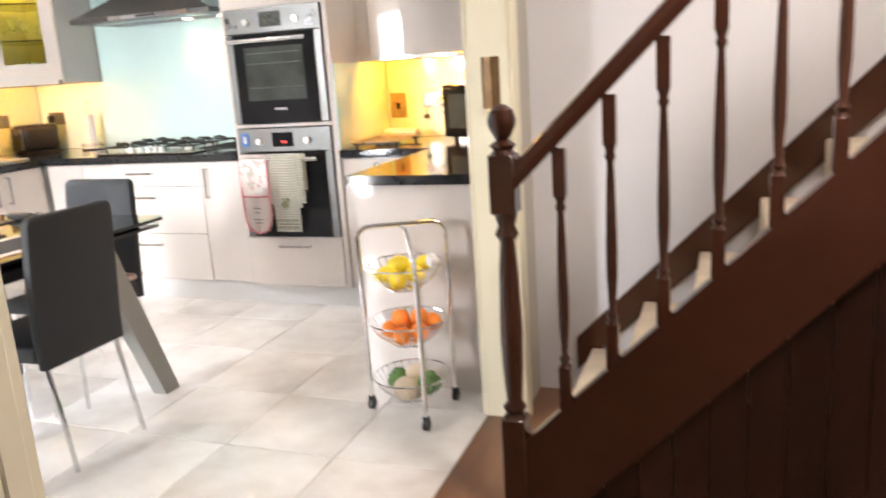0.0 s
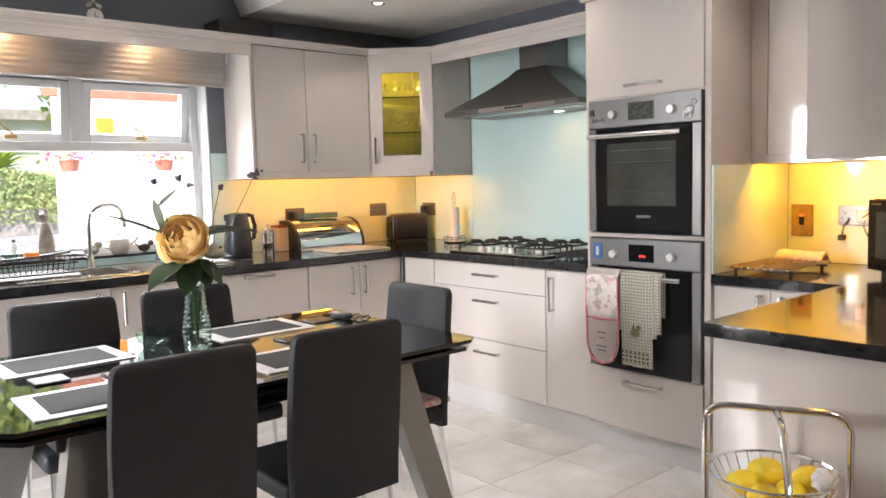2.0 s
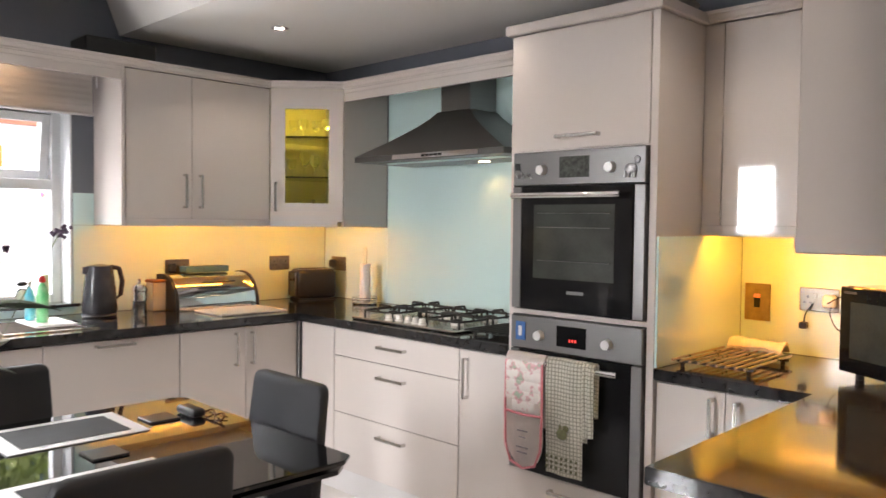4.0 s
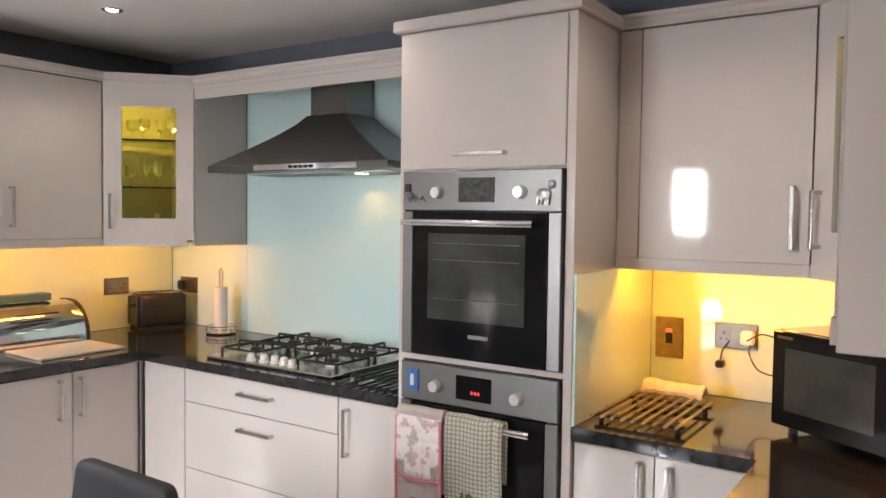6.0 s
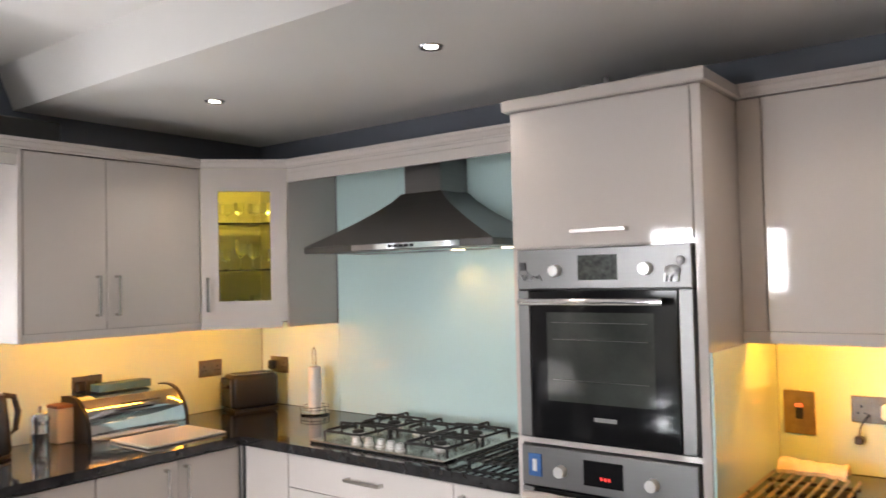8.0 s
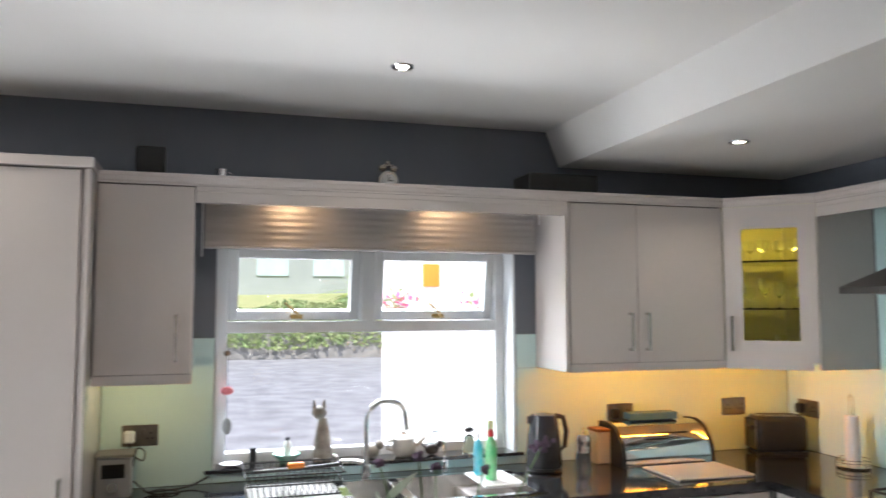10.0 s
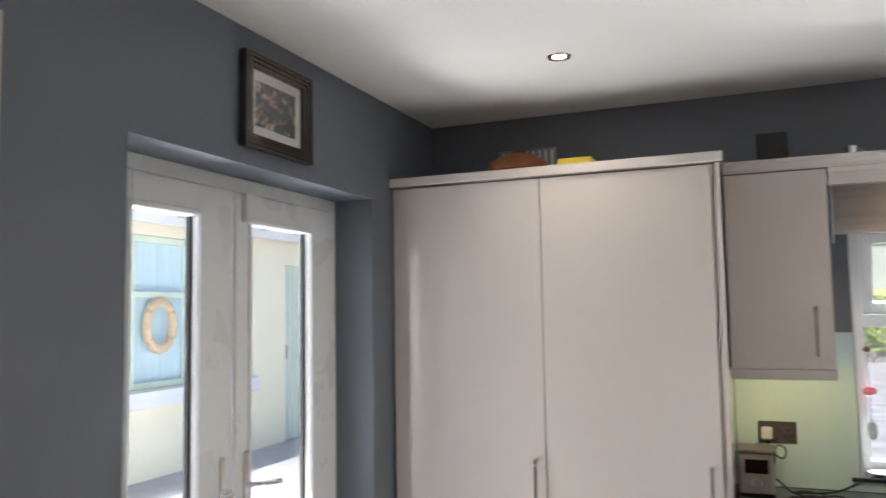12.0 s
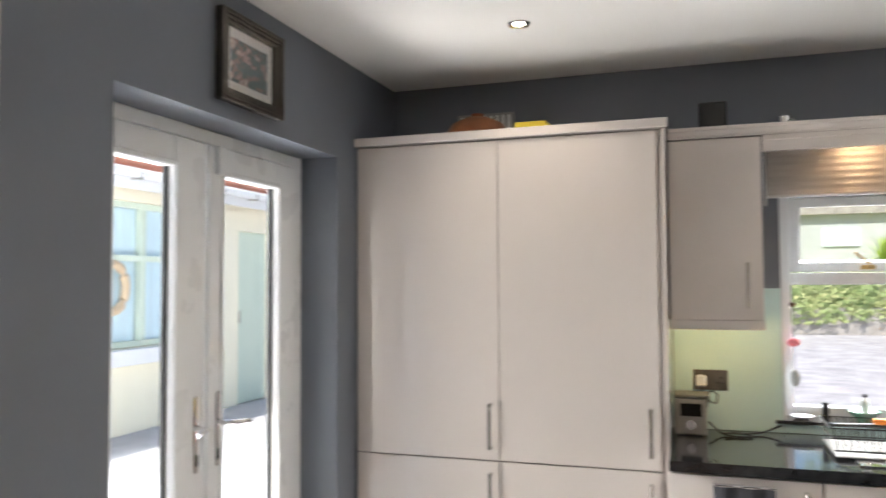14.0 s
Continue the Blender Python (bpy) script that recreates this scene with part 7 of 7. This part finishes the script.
LEMON = material("yellow fruit skin", (0.82, 0.60, 0.03), 0.4, vary=0.12, scale=20, bump=0.1, fine=160)
ORANGE_F = material("orange peel", (0.86, 0.24, 0.03), 0.42, vary=0.1, scale=14, bump=0.25, fine=220)
GREEN_F = material("cabbage leaf", (0.10, 0.20, 0.05), 0.5, vary=0.4, scale=14, bump=0.3, fine=60)
PALE_V = material("pale root vegetable", (0.62, 0.50, 0.36), 0.6, vary=0.15, scale=14, bump=0.2)


def fruit(name, at, r, scale, mat, label, turn=0.0, tip=False):
    bm = ball(bmesh.new(), (0, 0, 0), r, scale, 16)
    if tip:
        for v in bm.verts:
            q = abs(v.co.x) / (r * scale[0])
            if q > 0.75:
                v.co.x *= 1 + (q - 0.75) * 0.7
    for v in bm.verts:
        v.co *= 1 + 0.03 * noise.noise(v.co * 30 + Vector(at) * 9)
    bmesh.ops.transform(bm, matrix=pose(*at, 0, 0, turn), verts=bm.verts)
    return lone(name, bm, mat, label, "fruit" if name != "cabbage" and name != "turnip" else "vegetable", smooth=True, group="fruit in the trolley")


for at, tu in (((CX - 0.060, CY - 0.02, 0.565), 20), ((CX + 0.055, CY - 0.02, 0.570), -30), ((CX, CY - 0.055, 0.553), 80), ((CX + 0.01, CY + 0.05, 0.555), 130), ((CX - 0.02, CY + 0.01, 0.598), 10), ((CX + 0.075, CY + 0.03, 0.598), 60)):
    fruit("lemon", at, 0.033, (1.3, 1, 1), LEMON, "ripe yellow lemon in the top basket", tu, True)
for at in ((CX - 0.065, CY - 0.02, 0.345), (CX + 0.06, CY - 0.03, 0.345), (CX, CY - 0.06, 0.335), (CX, CY + 0.055, 0.335), (CX - 0.03, CY, 0.385), (CX + 0.045, CY + 0.01, 0.392), (CX + 0.085, CY + 0.04, 0.365)):
    fruit("orange", at, 0.036, (1, 1, 0.96), ORANGE_F, "bright orange in the middle basket")
fruit("turnip", (CX - 0.005, CY - 0.045, 0.115), 0.050, (1.1, 1, 0.95), PALE_V, "pale root vegetable in the bottom basket")
fruit("turnip", (CX + 0.01, CY + 0.03, 0.150), 0.042, (1.1, 1, 0.95), PALE_V, "pale root vegetable in the bottom basket")
for at, s in (((CX - 0.065, CY + 0.02, 0.125), 0.042), ((CX + 0.075, CY - 0.01, 0.130), 0.045)):
    bm = bmesh.new()
    bmesh.ops.create_icosphere(bm, subdivisions=4, radius=s, matrix=Matrix.Translation(at))
    for v in bm.verts:
        v.co = Vector(at) + (v.co - Vector(at)) * (1 + 0.22 * noise.noise(v.co * 55) + 0.12 * noise.noise(v.co * 130))
    lone("cabbage", bm, GREEN_F, "crinkled green leafy vegetable in the bottom basket", "vegetable", smooth=True, group="fruit in the trolley")
bm = bmesh.new()
bmesh.ops.create_icosphere(bm, subdivisions=3, radius=0.024, matrix=Matrix.Translation((CX + 0.125, CY - 0.02, 0.625)))
for v in bm.verts:
    v.co += Vector((noise.noise(v.co * 60), noise.noise(v.co * 60 + Vector((5, 0, 0))), noise.noise(v.co * 60 + Vector((0, 5, 0))))) * 0.012
lone("plastic_label", bm, WHITE_PL, "crumpled white net label on the lemons", "label")
# tea towel on the base cupboard and latch plate on the lining
bm = bmesh.new()
bmesh.ops.create_grid(bm, x_segments=12, y_segments=12, size=0.5)
for v in bm.verts:
    u, w = v.co.x, v.co.y
    v.co = Vector((BW + 0.030 + 0.006 * math.sin(u * 14), 1.455 + u * 0.20 * (1.0 + 0.1 * w), 0.70 + w * 0.26))
bmesh.ops.solidify(bm, geom=list(bm.faces), thickness=0.006)
lone("hand_towel", bm, material("dark grey towel", (0.06, 0.06, 0.068), 0.95, vary=0.2, scale=40, bump=0.5, fine=300), "dark grey towel hung on the base cupboard front", "towel", smooth=True)
lone("towel_bar", tube(bmesh.new(), [(BW + 0.001, 1.35, 0.835), (BW + 0.022, 1.35, 0.835), (BW + 0.022, 1.56, 0.835), (BW + 0.001, 1.56, 0.835)], 0.005, 7), CHROME, "slim chrome towel bar on the cupboard", "towel bar", smooth=True)
root = thing("latch_plate", (-0.725, OY1, 1.25), "brown metal latch plate on the cream door lining", "latch")
BROWN_M = material("brown bronzed metal", (0.22, 0.13, 0.06), 0.4, metal=0.6, vary=0.25, scale=20)
part("plate", prism(bmesh.new(), [(-0.75, OY1 - 0.001), (-0.75, OY1 - 0.008), (-0.74, OY1 - 0.018), (-0.715, OY1 - 0.020), (-0.695, OY1 - 0.012), (-0.69, OY1 - 0.001)], 1.165, 1.34), BROWN_M, root)


# ---- outside ----
GRAVEL = material("pale gravel", (0.37, 0.36, 0.39), 0.9, vary=0.3, scale=2, bump=0.15, fine=9)
HEDGE = material("ivy leaf", (0.19, 0.29, 0.11), 0.6, vary=0.5, scale=2, bump=0.1, second=(0.31, 0.34, 0.14))
GRASS = material("sunny grass", (0.38, 0.42, 0.20), 0.8, vary=0.3, scale=1, bump=0.3, second=(0.48, 0.46, 0.22))
RENDER_W = material("white render", (0.88, 0.86, 0.83), 0.8, vary=0.05, scale=2, bump=0.2, fine=80)
RENDER_C = material("cream render", (0.88, 0.82, 0.64), 0.8, vary=0.05, scale=2, bump=0.2, fine=80)
PALE_WOOD = material("pale green joinery", (0.62, 0.70, 0.58), 0.5, vary=0.05, scale=6)
CURTAIN = material("pale blue curtain", (0.60, 0.75, 0.80), 0.8, vary=0.15, scale=4, stretch=(12, 1, 0.3), bump=0.2, fine=20)
ROOF_T = material("red clay tile", (0.45, 0.16, 0.10), 0.8, vary=0.25, scale=5, bump=0.3)
STONE_W = material("grey stone wall", (0.34, 0.32, 0.30), 0.9, vary=0.35, scale=3, bump=0.8, fine=14)
bm = bmesh.new()
bmesh.ops.create_grid(bm, x_segments=2, y_segments=2, size=400, matrix=Matrix.Translation((0, 0, -0.125)))
structure("ground", bm, GRAVEL, "pale grey gravel yard round the house", "ground")
structure("pavement", box(-12, -4.69, -0.12, -1.5, S - 0.36, -0.055), material("pale paving", (0.42, 0.42, 0.44), 0.85, vary=0.15, scale=4, bump=0.3), "pale grey paved yard outside the garden doors", "pavement")

# cream outhouse beyond the garden doors
fy = -4.70
root = thing("outhouse", (-8.5, -6.2, -0.12), "cream rendered outhouse with a tiled roof and pale blue-curtained window", "house")
bm = bmesh.new()
WX0, WX1 = -9.45, -6.6
for a in ((-12.5, -11.02, -0.12, 2.80), (-10.25, WX0, -0.12, 2.80), (WX1, -4.5, -0.12, 2.80), (WX0, WX1, -0.12, 0.88), (WX0, WX1, 2.52, 2.80), (-11.02, -10.25, 2.32, 2.80)):
    bx(bm, a[0], fy - 0.3, a[2], a[1], fy, a[3])
bx(bm, -12.5, fy - 3.0, -0.12, -4.5, fy - 0.9, 2.80)
part("wall", bm, RENDER_C, root, "sunlit cream rendered wall")
bm = bmesh.new()
q = [(-12.8, fy + 0.32, 2.80), (-4.2, fy + 0.32, 2.80), (-4.2, fy - 1.7, 4.2), (-12.8, fy - 1.7, 4.2)]
vs = [bm.verts.new(p) for p in q] + [bm.verts.new((x, y, z + 0.09)) for x, y, z in q]
for f_ in ((0, 1, 2, 3), (4, 5, 6, 7), (0, 1, 5, 4), (1, 2, 6, 5), (2, 3, 7, 6), (3, 0, 4, 7)):
    bm.faces.new([vs[i] for i in f_])
roof = part("roof", bm, ROOF_T, root, "red clay tiled roof")
for k in range(6):
    y_, z_ = fy + 0.30 - k * 0.335, 2.90 + k * 0.232
    part("tile_row", box(-12.8, y_ - 0.33, z_ + 0.005, -4.2, y_, z_ + 0.035), ROOF_T, roof)
part("fascia", box(-12.7, fy + 0.20, 2.62, -4.3, fy + 0.24, 2.82), WHITE_PL, root, "white fascia board")
part("gutter", rod(bmesh.new(), (-12.7, fy + 0.31, 2.78), (-4.3, fy + 0.31, 2.78), 0.055, seg=10), WHITE_PL, root, "white gutter", smooth=True)
for k in range(9):
    part("gutter_bracket", tube(bmesh.new(), [(-11.6 + k * 0.75, fy + 0.24, 2.72), (-11.6 + k * 0.75, fy + 0.38, 2.715), (-11.6 + k * 0.75, fy + 0.39, 2.78)], 0.014, 6), NICKEL, root, "metal gutter bracket")
wnd = part("window", box(WX0, fy - 0.20, 0.88, WX1, fy - 0.16, 2.52), CURTAIN, root, "window with pale blue curtains")
for x in (WX0, -8.45, -7.55, WX1 - 0.07):
    part("frame_post", box(x, fy - 0.15, 0.90, x + 0.07, fy - 0.06, 2.50), PALE_WOOD, wnd)
for z in (0.885, 1.85, 2.45):
    part("frame_rail", box(WX0, fy - 0.145, z, WX1, fy - 0.065, z + 0.065), PALE_WOOD, wnd)
part("sill", box(WX0 - 0.1, fy - 0.05, 0.70, WX1 + 0.1, fy + 0.10, 0.875, 0.01), WHITE_PL, root, "white window sill")
bm = tube(bmesh.new(), [(-7.92 + 0.20 * math.cos(a), fy - 0.055, 1.55 + 0.26 * math.sin(a)) for a in [k * math.tau / 24 for k in range(24)]], 0.05, 8, closed=True)
lone("wicker_ring", bm, material("pale tan wicker", (0.66, 0.50, 0.32), 0.7, vary=0.2, scale=30), "tan wicker-framed oval mirror in the outhouse window", "mirror", smooth=True)
dr = part("door", box(-11.02, fy - 0.12, -0.06, -10.25, fy - 0.06, 2.32), PALE_WOOD, root, "pale green boarded door")
for k in range(6):
    part("board", box(-11.01 + k * 0.127, fy - 0.058, -0.04, -10.89 + k * 0.127, fy - 0.05, 2.30, 0.004), PALE_WOOD, dr)
part("handle", box(-10.34, fy - 0.05, 1.05, -10.30, fy - 0.02, 1.22, 0.004), NICKEL, dr, "steel door handle")

# white outbuilding, hedge and bank beyond the window
root = thing("outbuilding", (-11.2, 7.0, -0.12), "white rendered outbuilding with a red-brown roof edge", "house")
part("wall", prism(bmesh.new(), [(-9.72, 3.50), (-9.72, 12.5), (-10.7, 12.5), (-10.7, 3.88)], -0.12, 2.45), RENDER_W, root, "sunlit white rendered wall")
bm = bmesh.new()
vs = [bm.verts.new(p) for p in ((-9.66, 3.42, 2.45), (-9.66, 12.7, 2.45), (-10.2, 12.7, 2.62), (-10.2, 3.66, 2.62), (-10.76, 3.86, 2.45), (-10.76, 12.7, 2.45))]
for f_ in ((0, 1, 2, 3), (3, 2, 5, 4), (0, 3, 4), (1, 2, 5), (0, 1, 5, 4)):
    bm.faces.new([vs[i] for i in f_])
part("roof", bm, ROOF_T, root, "red-brown roof")
part("fascia", box(-9.68, 3.40, 2.40, -9.64, 12.7, 2.50), ROOF_T, root, "red-brown fascia")
root = thing("hanging_sign", (-9.66, 4.15, 1.85), "plain orange board hung on the white wall", "board")
part("board", box(-9.70, 3.96, 1.91, -9.67, 4.16, 2.17, 0.006), ORANGE, root)
PINKF = material("pink flowers", (0.80, 0.16, 0.30), 0.6, vary=0.3, scale=20)


def planter(x, y, z, label):
    root = thing("flower_pot", (x, y, z), label, "plant", "flower pots by the white wall")
    part("pot", lathe(bmesh.new(), [(0.08, 0.0), (0.11, 0.12), (0.12, 0.12), (0.10, 0.1)], (x, y, z), 16), ROOF_T, root, smooth=True)
    bm, bl = bmesh.new(), bmesh.new()
    for k in range(70):
        o = Vector((random.gauss(0, 0.10), random.gauss(0, 0.14), 0.20 + random.gauss(0, 0.05)))
        t_ = bm if k % 2 else bl
        c = Vector((x, y, z)) + o
        n1, n2 = Vector((random.uniform(-1, 1), random.uniform(-1, 1), random.uniform(-1, 1))).normalized() * 0.035, Vector((random.uniform(-1, 1), random.uniform(-1, 1), random.uniform(-1, 1))).normalized() * 0.035
        t_.faces.new([t_.verts.new(c + n1), t_.verts.new(c + n2), t_.verts.new(c - n1), t_.verts.new(c - n2)])
    part("petals", bm, PINKF, root, "pink petals", kind="stuff")
    part("foliage", bl, HEDGE, root, "green leaves", kind="stuff")


for y in (3.62, 4.70, 5.3):
    planter(-9.598, y, 1.556, "pink flowers in a clay pot by the white wall")
structure("garden_wall", box(-29.2, -30, -0.12, -28.7, 40, 0.75), STONE_W, "low grey stone garden wall under ivy", "wall")
bm = bmesh.new()
for k in range(26000):
    y = random.uniform(-16, 22)
    drop = 0.5 + 0.5 * noise.noise(Vector((y * 0.35, 3, 0)))
    z = random.uniform(0.05 + 0.5 * drop, 1.9 + 0.5 * noise.noise(Vector((y * 0.5, 0, 0))))
    x = -28.65 + random.uniform(-0.5, 0.25) + 0.18 * noise.noise(Vector((y, z, 2)))
    c, s = Vector((x, y, z)), random.uniform(0.04, 0.085)
    n1 = Vector((random.uniform(-0.5, 0.5), random.uniform(-1, 1), random.uniform(-1, 1))).normalized() * s
    n2 = n1.cross(Vector((1, random.uniform(-0.6, 0.6), random.uniform(-0.6, 0.6)))).normalized() * s * 0.8
    bm.faces.new([bm.verts.new(c + n1), bm.verts.new(c + n2), bm.verts.new(c - n1), bm.verts.new(c - n2)])
lone("ivy_hedge", bm, HEDGE, "bright green ivy hanging over the stone wall", "hedge", kind="stuff")
bm = bmesh.new()
bmesh.ops.create_grid(bm, x_segments=24, y_segments=24, size=0.5)
for v in bm.verts:
    u, w = v.co.x + 0.5, v.co.y
    v.co = Vector((-29.3 - u * 40, w * 120, 0.7 + 3.2 * u + 0.35 * noise.noise(Vector((u * 5, w * 12, 0)))))
structure("grass_bank", bm, GRASS, "sunny grass bank behind the garden wall", "ground")
root = thing("far_house", (-52, 7, 2.4), "pale distant house on the bank", "house")
part("wall", box(-56, 0, 2.0, -52, 15, 5.6), material("pale grey house render", (0.42, 0.45, 0.46), 0.8, vary=0.1, scale=1, bump=0.2), root)
part("roof", box(-56.4, -0.4, 5.6, -51.6, 15.4, 6.2), STONE_W, root)
for k in range(4):
    part("window", box(-51.99, 1.0 + k * 3.6, 3.7, -51.9, 3.0 + k * 3.6, 4.8), CURTAIN, root)

root = thing("palm", (-31, 7.3, 0.7), "yellow-green palm on the bank behind the hedge", "palm")
part("trunk", tube(bmesh.new(), [(-31, 7.3, 0.5), (-30.9, 7.25, 1.4), (-31, 7.3, 2.1)], 0.14, 8), STONE_W, root, "short grey trunk", smooth=True)
FROND = material("yellow-green frond", (0.30, 0.42, 0.08), 0.5, vary=0.3, scale=2, bump=0.1)
for k in range(60):
    an, up = k * 2.399, random.uniform(-0.2, 1.35)
    d = Vector((math.cos(an) * math.cos(up), math.sin(an) * math.cos(up), math.sin(up)))
    side, bm, rows_ = d.cross(Vector((0.1, 0.2, 1))).normalized(), bmesh.new(), []
    for j in range(6):
        q = j / 5
        c = Vector((-31, 7.3, 2.1)) + d * 1.9 * q + Vector((0, 0, -0.75 * q * q))
        w = 0.075 * (1 - q) + 0.01
        rows_.append((bm.verts.new(c - side * w), bm.verts.new(c + side * w)))
    for A, B in zip(rows_, rows_[1:]):
        bm.faces.new((A[0], A[1], B[1], B[0]))
    part("frond", bm, FROND, root)

TREE_LEAF = material("tree leaf", (0.40, 0.50, 0.16), 0.55, vary=0.4, scale=1.5, bump=0.1, second=(0.52, 0.58, 0.22))
BARK = material("grey bark", (0.12, 0.09, 0.07), 0.9, vary=0.3, scale=4, bump=0.5)
for k, (x, y, h, mid, tall, wide) in enumerate(((-36, -9, 8.5, 0.5, 0.42, 1.0), (-38, 14.0, 11, 0.5, 0.42, 1.0), (-42, 18, 11, 0.5, 0.42, 1.0), (-34, -14, 9.5, 0.5, 0.42, 1.0), (-37, -19, 10, 0.5, 0.42, 1.0), (-33, -25, 9, 0.5, 0.42, 1.0), (-33, 9.8, 15, 0.66, 0.32, 1.75), (-34, -3.5, 15, 0.66, 0.32, 1.5))):
    root = thing("tree", (x, y, 1.2), "leafy green garden tree behind the hedge", "tree", "trees on the bank")
    bm = tube(bmesh.new(), [(x, y, 0.9), (x + 0.1, y, h * 0.3), (x - 0.1, y + 0.15, h * 0.6)], 0.16, 8)
    for q in range(5):
        an = q * 1.3
        tube(bm, [(x, y, h * (0.32 + 0.05 * q)), (x + math.cos(an) * 1.1, y + math.sin(an) * 1.1, h * (0.5 + 0.06 * q))], 0.05, 6)
    part("trunk", bm, BARK, root, "grey trunk and limbs")
    bm = bmesh.new()
    for q in range(int(2200 * wide * wide)):
        d = Vector((random.gauss(0, 1), random.gauss(0, 1), random.gauss(0, 1))).normalized()
        r = random.random() ** 0.4 * (1 + 0.45 * noise.noise(d * 2.2 + Vector((k * 5, 0, 0))))
        c = Vector((x, y, h * mid)) + Vector((d.x * 2.3 * wide, d.y * 3.3 * wide, d.z * h * tall)) * r
        a_, b_ = Vector((random.uniform(-1, 1), random.uniform(-1, 1), random.uniform(-1, 1))).normalized() * 0.20, Vector((random.uniform(-1, 1), random.uniform(-1, 1), random.uniform(-1, 1))).normalized() * 0.20
        bm.faces.new([bm.verts.new(c + a_), bm.verts.new(c + b_), bm.verts.new(c - a_), bm.verts.new(c - b_)])
    part("crown", bm, TREE_LEAF, root, "uneven crown of small leaves", kind="stuff")

# floor tiles
TS = 0.457
shared = {}
for i in range(11):
    for j in range(13):
        x0, y0 = -2.150 + (i - 7) * TS, 2.400 + (j - 7) * TS
        a = (max(x0, W), max(y0, S - 0.0), min(x0 + TS, E), min(y0 + TS, N))
        if a[2] - a[0] < 0.02 or a[3] - a[1] < 0.02:
            continue
        key = tuple(round(v, 3) for v in (a[2] - a[0], a[3] - a[1]))
        if key not in shared:
            bm = box(0.002, 0.002, -0.009, key[0] - 0.002, key[1] - 0.002, 0.0, bevel=0.0012)
            me = bpy.data.meshes.new("tile")
            bm.to_mesh(me)
            bm.free()
            me.materials.append(TILE)
            shared[key] = me
        ob = new("tile", shared[key])
        ob.parent, ob.location = floor_ob, (a[0], a[1], 0)
